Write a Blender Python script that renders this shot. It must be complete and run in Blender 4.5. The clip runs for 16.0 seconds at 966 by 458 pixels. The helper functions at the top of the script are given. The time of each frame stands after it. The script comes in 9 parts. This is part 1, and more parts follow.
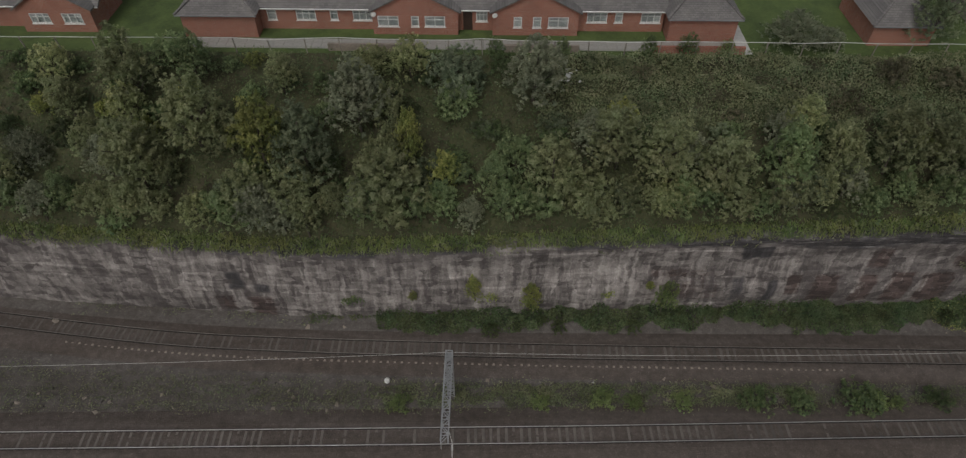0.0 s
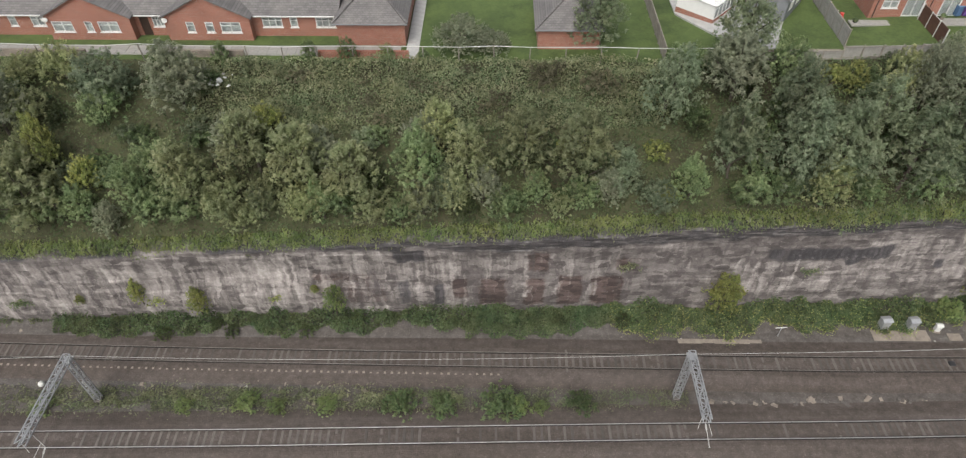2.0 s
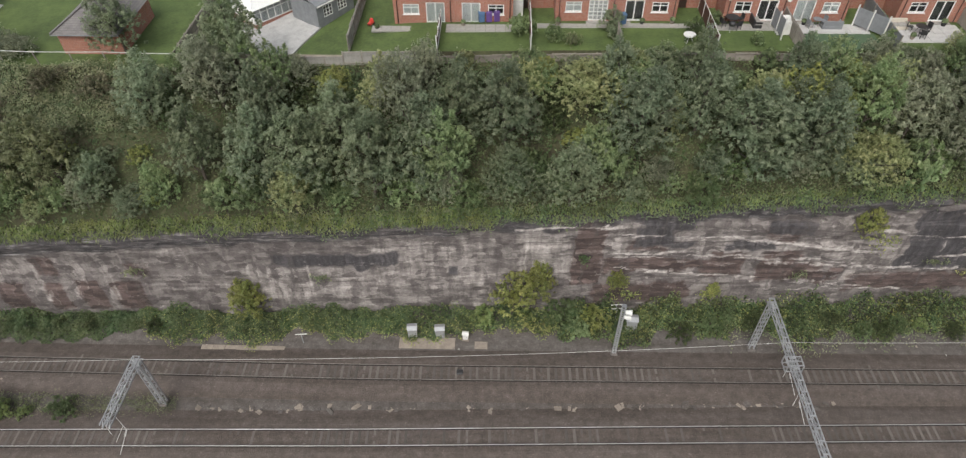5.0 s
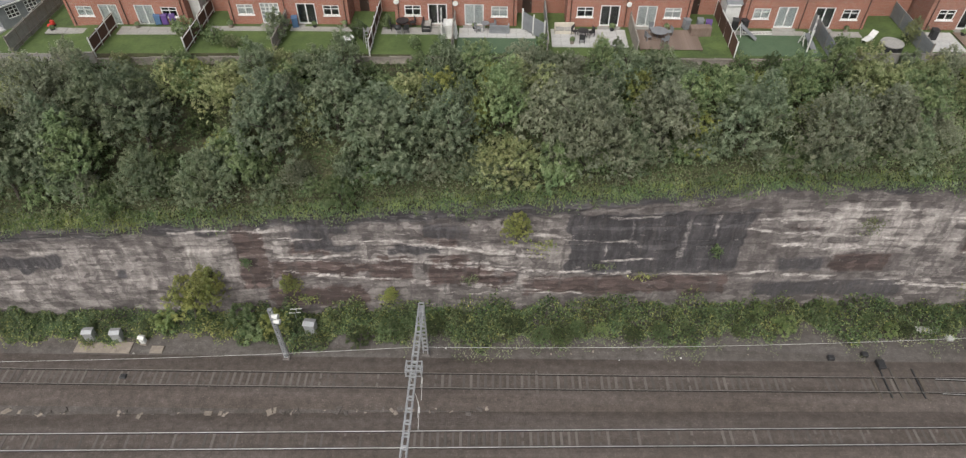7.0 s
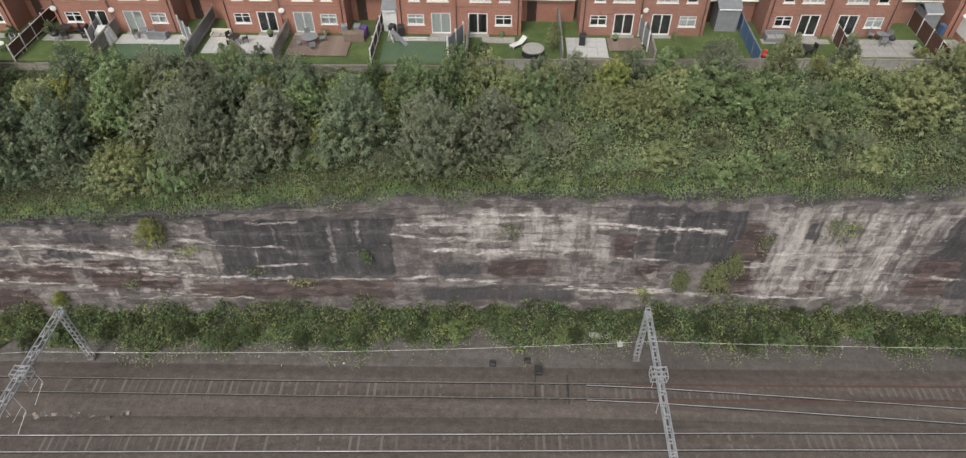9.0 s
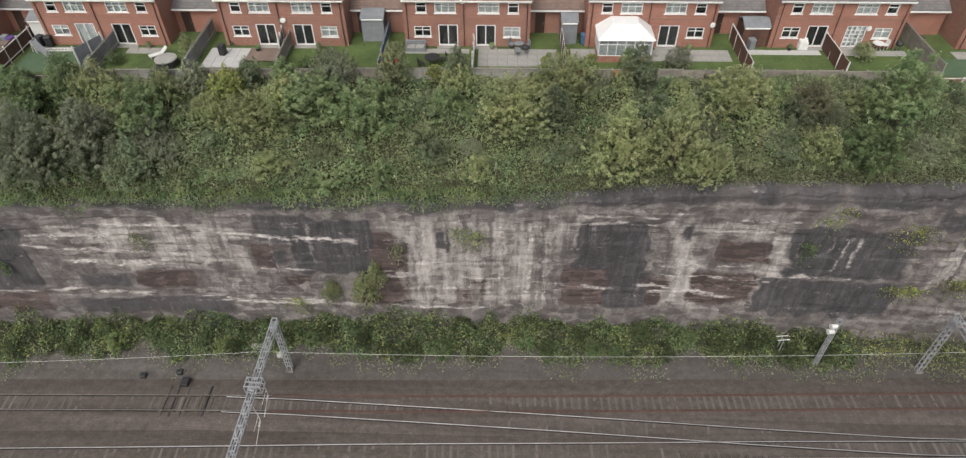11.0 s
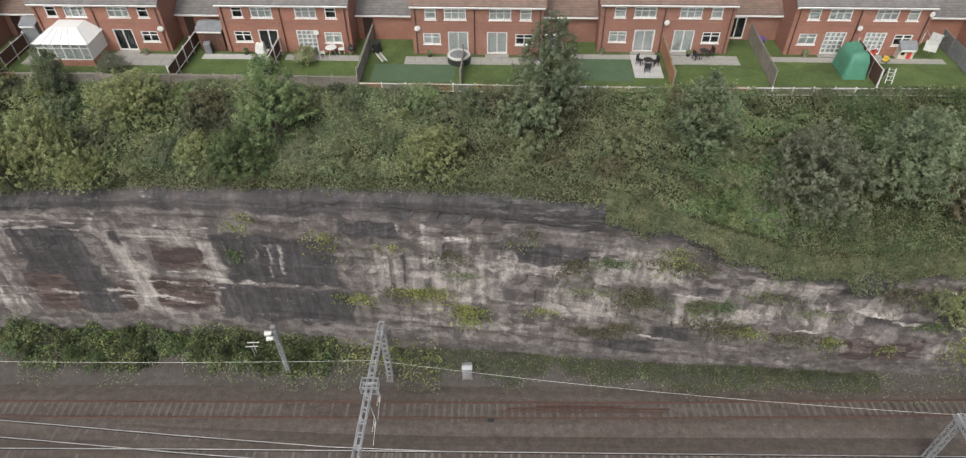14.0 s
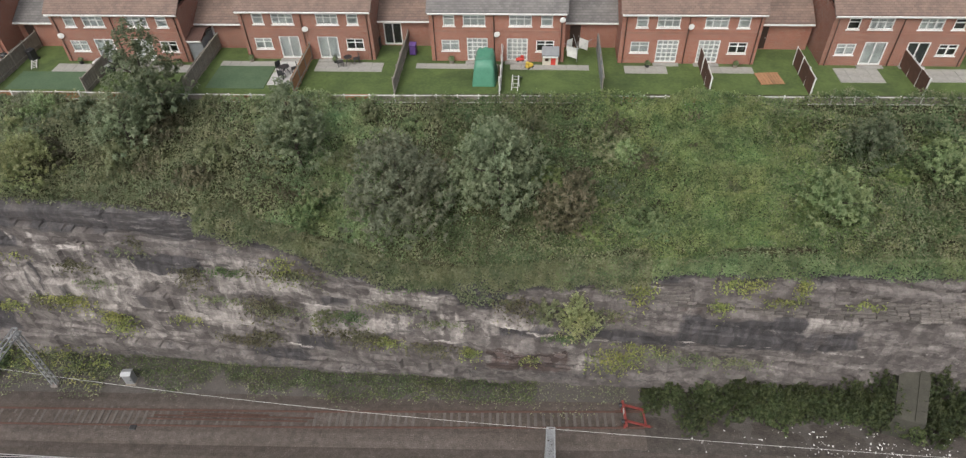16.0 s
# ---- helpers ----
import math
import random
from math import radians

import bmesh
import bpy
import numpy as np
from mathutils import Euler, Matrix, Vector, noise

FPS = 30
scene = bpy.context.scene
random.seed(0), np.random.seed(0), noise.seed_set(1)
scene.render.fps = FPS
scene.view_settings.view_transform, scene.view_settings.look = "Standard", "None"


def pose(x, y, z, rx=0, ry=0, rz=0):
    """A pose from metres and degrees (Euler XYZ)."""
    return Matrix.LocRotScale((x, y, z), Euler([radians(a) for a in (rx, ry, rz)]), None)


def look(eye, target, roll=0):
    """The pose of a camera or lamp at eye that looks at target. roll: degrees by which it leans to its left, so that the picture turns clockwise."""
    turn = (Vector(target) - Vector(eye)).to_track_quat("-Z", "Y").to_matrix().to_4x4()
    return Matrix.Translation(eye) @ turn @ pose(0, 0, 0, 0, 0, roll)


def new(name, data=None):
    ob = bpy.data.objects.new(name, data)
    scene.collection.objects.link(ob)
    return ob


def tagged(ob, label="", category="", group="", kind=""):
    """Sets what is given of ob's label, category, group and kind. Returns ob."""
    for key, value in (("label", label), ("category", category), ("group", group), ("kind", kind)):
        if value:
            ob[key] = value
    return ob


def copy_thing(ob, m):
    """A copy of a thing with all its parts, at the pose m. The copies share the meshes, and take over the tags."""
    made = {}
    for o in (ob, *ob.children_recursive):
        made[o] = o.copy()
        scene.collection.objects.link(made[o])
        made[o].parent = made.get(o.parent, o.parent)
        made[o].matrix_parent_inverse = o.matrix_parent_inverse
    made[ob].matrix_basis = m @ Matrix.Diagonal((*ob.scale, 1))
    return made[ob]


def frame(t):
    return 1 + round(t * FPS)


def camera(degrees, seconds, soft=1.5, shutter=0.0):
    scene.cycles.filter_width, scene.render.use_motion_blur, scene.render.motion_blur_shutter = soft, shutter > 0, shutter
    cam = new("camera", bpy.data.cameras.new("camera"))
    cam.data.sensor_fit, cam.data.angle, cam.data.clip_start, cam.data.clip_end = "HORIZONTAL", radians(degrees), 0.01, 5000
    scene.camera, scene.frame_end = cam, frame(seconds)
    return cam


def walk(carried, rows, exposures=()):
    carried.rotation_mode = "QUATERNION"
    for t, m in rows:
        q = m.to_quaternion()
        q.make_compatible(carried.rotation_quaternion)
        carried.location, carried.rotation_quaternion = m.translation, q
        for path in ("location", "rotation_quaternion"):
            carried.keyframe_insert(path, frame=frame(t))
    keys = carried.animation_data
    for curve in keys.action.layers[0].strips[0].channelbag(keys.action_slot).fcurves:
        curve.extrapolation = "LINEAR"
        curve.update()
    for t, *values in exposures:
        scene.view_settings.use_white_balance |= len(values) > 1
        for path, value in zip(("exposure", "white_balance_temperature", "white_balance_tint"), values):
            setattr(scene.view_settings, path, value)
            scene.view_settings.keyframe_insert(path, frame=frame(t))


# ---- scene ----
cam = camera(71.8, 16.0, soft=1.25)
PATH = [
    (0.0, (0.504, -0.741, 52.944), (0.454, 6.176, 45.722), 0.3),
    (0.5, (8.598, -0.711, 52.945), (8.463, 6.223, 45.741), -0.2),
    (1.0, (16.719, -0.615, 52.927), (16.599, 6.327, 45.73), -0.2),
    (1.5, (24.68, -0.462, 52.94), (24.48, 6.487, 45.751), -0.6),
    (2.0, (32.588, -0.311, 52.985), (32.428, 6.644, 45.801), -0.4),
    (2.5, (40.351, -0.053, 52.951), (40.101, 6.897, 45.765), -1.0),
    (3.0, (48.176, 0.144, 52.913), (47.951, 7.104, 45.737), -0.7),
    (3.5, (55.902, 0.303, 52.874), (55.592, 7.267, 45.704), -1.1),
    (4.0, (63.688, 0.473, 52.795), (63.403, 7.459, 45.645), -1.0),
    (4.2, (66.72, 0.554, 52.775), (66.415, 7.541, 45.627), -1.1),
    (6.3, (97.542, 1.652, 52.036), (97.336, 8.724, 44.969), -0.0),
    (6.5, (100.576, 1.73, 52.025), (100.356, 8.804, 44.961), -0.1),
    (7.0, (108.434, 1.949, 52.027), (108.224, 9.023, 44.962), -0.1),
    (7.5, (116.297, 2.221, 52.074), (115.997, 9.291, 45.008), -0.6),
    (8.0, (124.3, 2.555, 52.084), (124.015, 9.631, 45.024), -0.5),
    (8.5, (132.244, 2.882, 52.094), (131.879, 9.956, 45.035), -0.9),
    (9.0, (140.343, 3.058, 52.133), (140.033, 10.158, 45.098), -0.6),
    (9.2, (143.536, 3.132, 52.125), (143.216, 10.244, 45.102), -0.7),
    (11.3, (176.551, 4.116, 51.442), (176.336, 11.368, 44.56), -0.3),
    (11.5, (179.75, 4.218, 51.418), (179.535, 11.462, 44.529), -0.2),
    (12.0, (187.893, 4.52, 51.329), (187.728, 11.78, 44.454), 0.1),
    (12.5, (196.104, 4.802, 51.258), (195.839, 12.068, 44.392), -0.3),
    (13.0, (204.414, 5.156, 51.153), (204.154, 12.429, 44.295), -0.2),
    (13.5, (212.623, 5.541, 51.046), (212.238, 12.817, 44.196), -0.9),
    (14.0, (220.798, 6.127, 50.925), (220.414, 13.404, 44.077), -0.8),
    (14.5, (228.778, 6.703, 50.868), (228.293, 13.967, 44.013), -1.4),
    (15.0, (236.819, 7.307, 50.82), (236.339, 14.565, 43.957), -1.2),
    (15.5, (244.645, 7.996, 50.77), (244.075, 15.24, 43.901), -1.7),
    (16.0, (252.701, 8.689, 50.734), (252.056, 15.93, 43.868), -2.0),
]
EXPOSURES = [(0.0, -0.99), (0.1, -0.66), (0.2, -0.3), (0.3, -0.01), (0.4, 0.24), (0.5, 0.29), (16.0, 0.29)]
walk(cam, [(t, look(eye, target, roll)) for t, eye, target, roll in PATH], EXPOSURES)

# ---------------------------------------------------------------- world and sun
world = bpy.data.worlds.new("world")
scene.world = world
world.use_nodes = True
wn = world.node_tree.nodes
sky = wn.new("ShaderNodeTexSky")
sky.sky_type = "NISHITA"
sky.sun_disc = False
sky.sun_elevation, sky.sun_rotation = radians(48), radians(200)
sky.air_density, sky.dust_density, sky.ozone_density = 1.0, 4.0, 1.0
wn["Background"].inputs["Strength"].default_value = 0.15
soften = wn.new("ShaderNodeHueSaturation")
soften.inputs["Saturation"].default_value = 0.35
world.node_tree.links.new(sky.outputs[0], soften.inputs["Color"])
world.node_tree.links.new(soften.outputs[0], wn["Background"].inputs["Color"])
sun = new("sun", bpy.data.lights.new("sun", "SUN"))
sun.data.energy, sun.data.angle, sun.data.color = 1.3, radians(30), (1.0, 0.96, 0.9)
sun.matrix_world = look((0, 0, 100), (18, 60, 0))


# ---------------------------------------------------------------- helpers
def smooth(table):
    """A smooth curve through (x, value) pairs, for plan lines."""
    xs = np.array([p[0] for p in table], float)
    ys = np.array([p[1] for p in table], float)
    fine = np.linspace(xs[0], xs[-1], 1200)
    v = np.interp(fine, xs, ys)
    k = np.ones(17) / 17
    v = np.convolve(np.pad(v, 8, mode="edge"), k, mode="valid")
    return lambda x: np.interp(x, fine, v)


def lattice(shape, cells, seed):
    """Smooth value noise on a grid of that shape, with about that many cells each way."""
    rng = np.random.default_rng(seed)
    n, m = max(2, int(cells[0]) + 2), max(2, int(cells[1]) + 2)
    g = rng.random((n, m))
    u, v = np.linspace(0, n - 1.001, shape[0]), np.linspace(0, m - 1.001, shape[1])
    i, j = u.astype(int), v.astype(int)
    a, b = (u - i)[:, None], (v - j)[None, :]
    a, b = a * a * (3 - 2 * a), b * b * (3 - 2 * b)
    return (g[i][:, j] * (1 - a) + g[i + 1][:, j] * a) * (1 - b) + (g[i][:, j + 1] * (1 - a) + g[i + 1][:, j + 1] * a) * b


def mesh_of(name, verts, faces, materials=(), smooth_faces=False, slots=None):
    me = bpy.data.meshes.new(name)
    me.from_pydata([tuple(v) for v in verts] if isinstance(verts, list) else verts.tolist(), [], faces if isinstance(faces, list) else faces.tolist())
    for m in materials:
        me.materials.append(m)
    if slots is not None:
        me.polygons.foreach_set("material_index", np.asarray(slots, dtype=np.int32))
    if smooth_faces:
        me.polygons.foreach_set("use_smooth", np.ones(len(me.polygons), dtype=bool))
    me.update()
    return me


def grid_faces(n, m):
    """Faces of an n by m grid of vertices, the second index running fastest."""
    i, j = np.meshgrid(np.arange(n - 1), np.arange(m - 1), indexing="ij")
    a = (i * m + j).ravel()
    return np.stack([a, a + m, a + m + 1, a + 1], 1)


def bm_box(bm, lo, hi, bevel=0.0):
    lo, hi = Vector(lo), Vector(hi)
    made = bmesh.ops.create_cube(bm, size=1.0, matrix=Matrix.Translation((lo + hi) / 2) @ Matrix.Diagonal((*(hi - lo), 1)))
    if bevel:
        edges = list({e for v in made["verts"] for e in v.link_edges})
        bmesh.ops.bevel(bm, geom=edges, offset=bevel, segments=1, affect="EDGES")
    return made["verts"]


def bm_bar(bm, a, b, w, h=None, sides=4):
    """A straight bar from a to b, w wide and h high, or round with more sides."""
    a, b = Vector(a), Vector(b)
    way = b - a
    m = Matrix.Translation((a + b) / 2) @ way.to_track_quat("Z", "Y").to_matrix().to_4x4()
    if sides == 4:
        bmesh.ops.create_cube(bm, size=1.0, matrix=m @ Matrix.Diagonal((w, h or w, way.length, 1)))
    else:
        bmesh.ops.create_cone(bm, cap_ends=True, segments=sides, radius1=w / 2, radius2=(h or w) / 2, depth=way.length, matrix=m)


def part(name, bm, material, parent=None, label=""):
    """Links a bmesh as one mesh object under a thing or a part."""
    me = bpy.data.meshes.new(name)
    bm.to_mesh(me)
    bm.free()
    me.materials.append(material)
    ob = new(name, me)
    ob.parent = parent
    return tagged(ob, label)


def box_part(name, lo, hi, material, parent=None, label="", bevel=0.0):
    bm = bmesh.new()
    bm_box(bm, lo, hi, bevel)
    return part(name, bm, material, parent, label)


def thing(name, at, label, category, group="", kind="", turn=0.0):
    ob = new(name)
    ob.empty_display_size = 0.3
    ob.matrix_world = pose(*at, 0, 0, turn)
    return tagged(ob, label, category, group, kind)


# ---------------------------------------------------------------- materials
def material(name):
    m = bpy.data.materials.new(name)
    m.use_nodes = True
    return m, m.node_tree.nodes, m.node_tree.links, m.node_tree.nodes["Principled BSDF"]


def noise_node(nodes, links, vector, scale, detail=4.0, rough=0.6, stretch=None):
    if stretch:
        mp = nodes.new("ShaderNodeMapping")
        mp.inputs["Scale"].default_value = stretch
        links.new(vector, mp.inputs["Vector"])
        vector = mp.outputs[0]
    n = nodes.new("ShaderNodeTexNoise")
    n.inputs["Scale"].default_value, n.inputs["Detail"].default_value, n.inputs["Roughness"].default_value = scale, detail, rough
    links.new(vector, n.inputs["Vector"])
    return n.outputs["Fac"]


def ramp_node(nodes, links, fac, stops):
    r = nodes.new("ShaderNodeValToRGB")
    while len(r.color_ramp.elements) < len(stops):
        r.color_ramp.elements.new(0.5)
    for e, (p, c) in zip(r.color_ramp.elements, stops):
        e.position, e.color = p, (*c, 1) if len(c) == 3 else c
    links.new(fac, r.inputs["Fac"])
    return r.outputs["Color"]


def mix_node(nodes, links, fac, a, b, mode="MIX"):
    n = nodes.new("ShaderNodeMix")
    n.data_type, n.blend_type = "RGBA", mode
    for sock, val in ((n.inputs["Factor"], fac), (n.inputs["A"], a), (n.inputs["B"], b)):
        if isinstance(val, (int, float)):
            sock.default_value = val
        elif isinstance(val, tuple):
            sock.default_value = (*val, 1)
        else:
            links.new(val, sock)
    return n.outputs["Result"]


def bump_node(nodes, links, bsdf, height, strength, distance=0.05):
    b = nodes.new("ShaderNodeBump")
    b.inputs["Strength"].default_value, b.inputs["Distance"].default_value = strength, distance
    links.new(height, b.inputs["Height"])
    links.new(b.outputs[0], bsdf.inputs["Normal"])


def plain(name, c1, c2, scale=3.0, rough=0.7, metal=0.0, bump=0.2, dist=0.02, stain=0.0, vary=0.0):
    """Two tones mottled at two scales, with fine relief; vary: brightness from object to object."""
    m, nodes, links, bsdf = material(name)
    co = nodes.new("ShaderNodeTexCoord").outputs["Object"]
    big, fine = noise_node(nodes, links, co, scale, 3), noise_node(nodes, links, co, scale * 9, 4)
    col = ramp_node(nodes, links, big, [(0.3, c1), (0.7, c2)])
    col = mix_node(nodes, links, 0.35, col, ramp_node(nodes, links, fine, [(0.3, tuple(v * 0.6 for v in c1)), (0.7, c2)]))
    if stain:
        s = ramp_node(nodes, links, noise_node(nodes, links, co, scale * 0.4, 5, 0.7), [(0.5, (0, 0, 0)), (0.72, (stain, stain, stain))])
        col = mix_node(nodes, links, s, col, tuple(v * 0.45 for v in c1))
    if vary:
        hv = nodes.new("ShaderNodeHueSaturation")
        mr = nodes.new("ShaderNodeMapRange")
        mr.inputs["To Min"].default_value, mr.inputs["To Max"].default_value = 1 - vary, 1 + vary
        links.new(nodes.new("ShaderNodeObjectInfo").outputs["Random"], mr.inputs["Value"])
        links.new(mr.outputs[0], hv.inputs["Value"])
        links.new(col, hv.inputs["Color"])
        col = hv.outputs[0]
    links.new(col, bsdf.inputs["Base Color"])
    bsdf.inputs["Roughness"].default_value, bsdf.inputs["Metallic"].default_value = rough, metal
    if bump:
        bump_node(nodes, links, bsdf, fine, bump, dist)
    return m


def leafy(name, tones, rough=0.55, vary=0.22, through_light=0.55):
    """Foliage: each leaf takes one of the tones, each plant its own brightness."""
    m, nodes, links, bsdf = material(name)
    isle = nodes.new("ShaderNodeNewGeometry").outputs["Random Per Island"]
    n = len(tones)
    # tone along each spray, with the shade within crowns put in
    tone_in = nodes.new("ShaderNodeAttribute")
    tone_in.attribute_name = "leaf_tone"
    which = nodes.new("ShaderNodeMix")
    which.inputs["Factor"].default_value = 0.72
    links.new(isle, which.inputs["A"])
    links.new(tone_in.outputs["Fac"], which.inputs["B"])
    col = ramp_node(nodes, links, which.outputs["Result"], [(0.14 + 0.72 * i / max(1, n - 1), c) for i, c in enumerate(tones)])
    co = nodes.new("ShaderNodeTexCoord").outputs["Object"]
    patch = noise_node(nodes, links, co, 0.35, 3)
    hv = nodes.new("ShaderNodeHueSaturation")
    hue, val = nodes.new("ShaderNodeMapRange"), nodes.new("ShaderNodeMapRange")
    hue.inputs["From Min"].default_value, hue.inputs["From Max"].default_value = 0.3, 0.7
    hue.inputs["To Min"].default_value, hue.inputs["To Max"].default_value = 0.47, 0.525
    links.new(patch, hue.inputs["Value"])
    val.inputs["To Min"].default_value, val.inputs["To Max"].default_value = 1 - vary, 1 + vary
    links.new(nodes.new("ShaderNodeObjectInfo").outputs["Random"], val.inputs["Value"])
    links.new(hue.outputs[0], hv.inputs["Hue"])
    clump = nodes.new("ShaderNodeMapRange")
    clump.inputs["From Min"].default_value, clump.inputs["From Max"].default_value = 0.3, 0.7
    clump.inputs["To Min"].default_value, clump.inputs["To Max"].default_value = 0.72, 1.28
    links.new(noise_node(nodes, links, nodes.new("ShaderNodeNewGeometry").outputs["Position"], 0.55, 3), clump.inputs["Value"])
    both_val = nodes.new("ShaderNodeMath")
    both_val.operation = "MULTIPLY"
    links.new(val.outputs[0], both_val.inputs[0])
    links.new(clump.outputs[0], both_val.inputs[1])
    links.new(both_val.outputs[0], hv.inputs["Value"])
    links.new(col, hv.inputs["Color"])
    links.new(hv.outputs[0], bsdf.inputs["Base Color"])
    bsdf.inputs["Roughness"].default_value = rough
    thin = nodes.new("ShaderNodeBsdfTranslucent")
    links.new(hv.outputs[0], thin.inputs["Color"])
    both = nodes.new("ShaderNodeMixShader")
    both.inputs[0].default_value = through_light
    links.new(bsdf.outputs[0], both.inputs[1])
    links.new(thin.outputs[0], both.inputs[2])
    links.new(both.outputs[0], nodes["Material Output"].inputs["Surface"])
    return m


def brick_mat(name, c1, c2, mortar):
    m, nodes, links, bsdf = material(name)
    co = nodes.new("ShaderNodeTexCoord").outputs["Object"]
    sep, com = nodes.new("ShaderNodeSeparateXYZ"), nodes.new("ShaderNodeCombineXYZ")
    links.new(co, sep.inputs[0])
    add = nodes.new("ShaderNodeMath")
    links.new(sep.outputs[0], add.inputs[0])
    links.new(sep.outputs[1], add.inputs[1])
    links.new(add.outputs[0], com.inputs[0])
    links.new(sep.outputs[2], com.inputs[1])
    b = nodes.new("ShaderNodeTexBrick")
    b.inputs["Scale"].default_value = 1.0
    b.inputs["Brick Width"].default_value, b.inputs["Row Height"].default_value, b.inputs["Mortar Size"].default_value = 0.225, 0.075, 0.008
    b.inputs["Color1"].default_value, b.inputs["Color2"].default_value, b.inputs["Mortar"].default_value = (*c1, 1), (*c2, 1), (*mortar, 1)
    links.new(com.outputs[0], b.inputs["Vector"])
    big = noise_node(nodes, links, co, 0.5, 5)
    col = mix_node(nodes, links, 0.5, b.outputs["Color"], ramp_node(nodes, links, big, [(0.3, (0.6, 0.55, 0.5)), (0.7, (1.15, 1.1, 1.1))]), "MULTIPLY")
    links.new(col, bsdf.inputs["Base Color"])
    bsdf.inputs["Roughness"].default_value = 0.85
    bump_node(nodes, links, bsdf, b.outputs["Fac"], -0.3, 0.01)
    return m


def tile_mat(name, c1, c2):
    """Roof tiles in courses across the slope, lichened and stained."""
    m, nodes, links, bsdf = material(name)
    co = nodes.new("ShaderNodeTexCoord").outputs["Object"]
    sep, com = nodes.new("ShaderNodeSeparateXYZ"), nodes.new("ShaderNodeCombineXYZ")
    links.new(co, sep.inputs[0])
    links.new(sep.outputs[0], com.inputs[0])
    links.new(sep.outputs[2], com.inputs[1])
    b = nodes.new("ShaderNodeTexBrick")
    b.inputs["Scale"].default_value = 1.0
    b.inputs["Brick Width"].default_value, b.inputs["Row Height"].default_value, b.inputs["Mortar Size"].default_value = 0.33, 0.13, 0.012
    b.inputs["Color1"].default_value, b.inputs["Color2"].default_value, b.inputs["Mortar"].default_value = (*c1, 1), (*c2, 1), (*(v * 0.6 for v in c1), 1)
    links.new(com.outputs[0], b.inputs["Vector"])
    big = noise_node(nodes, links, co, 0.7, 6, 0.7)
    col = mix_node(nodes, links, 0.6, b.outputs["Color"], ramp_node(nodes, links, big, [(0.3, (0.55, 0.55, 0.55)), (0.72, (1.3, 1.27, 1.2))]), "MULTIPLY")
    links.new(col, bsdf.inputs["Base Color"])
    bsdf.inputs["Roughness"].default_value = 0.8
    bump_node(nodes, links, bsdf, b.outputs["Fac"], -0.6, 0.03)
    return m


def ground_mat(name, tones, weeds=0.0, scale=1.0, darkening=0.0):
    """Stony ground: coarse chippings, darker patches along the line, a little weed."""
    m, nodes, links, bsdf = material(name)
    co = nodes.new("ShaderNodeNewGeometry").outputs["Position"]
    vor = nodes.new("ShaderNodeTexVoronoi")
    vor.inputs["Scale"].default_value = 11.0 * scale
    links.new(co, vor.inputs["Vector"])
    col = ramp_node(nodes, links, noise_node(nodes, links, co, 1.3, 8, 0.75), [(0.28, tones[0]), (0.5, tones[1]), (0.75, tones[2])])
    streak = ramp_node(nodes, links, noise_node(nodes, links, co, 1.0, 5, 0.7, (0.05, 0.6, 1)), [(0.35, (0.72, 0.68, 0.64)), (0.65, (1.12, 1.12, 1.14))])
    col = mix_node(nodes, links, 0.8, col, streak, "MULTIPLY")
    chip = nodes.new("ShaderNodeSeparateColor")
    links.new(vor.outputs["Color"], chip.inputs[0])
    col = mix_node(nodes, links, 0.34, col, ramp_node(nodes, links, chip.outputs[0], [(0.0, (0.55, 0.55, 0.55)), (0.8, (1.1, 1.1, 1.1)), (0.97, (1.6, 1.6, 1.6)), (1.0, (2.6, 2.6, 2.6))]), "MULTIPLY")
    if darkening:
        # darker towards the east end
        sep, far = nodes.new("ShaderNodeSeparateXYZ"), nodes.new("ShaderNodeMapRange")
        links.new(co, sep.inputs[0])
        far.inputs["From Min"].default_value, far.inputs["From Max"].default_value, far.inputs["To Max"].default_value = 110, 205, darkening
        links.new(sep.outputs[0], far.inputs["Value"])
        col = mix_node(nodes, links, far.outputs[0], col, tones[0])
    if weeds:
        fac = ramp_node(nodes, links, noise_node(nodes, links, co, 0.22, 7, 0.7), [(0.62 - weeds, (0, 0, 0)), (0.78 - weeds, (0.75, 0.75, 0.75))])
        col = mix_node(nodes, links, fac, col, ramp_node(nodes, links, noise_node(nodes, links, co, 3, 4), [(0.3, (0.035, 0.045, 0.018)), (0.7, (0.09, 0.095, 0.04))]))
    links.new(col, bsdf.inputs["Base Color"])
    bsdf.inputs["Roughness"].default_value = 0.92
    bump_node(nodes, links, bsdf, vor.outputs["Distance"], 0.7, 0.05)
    return m


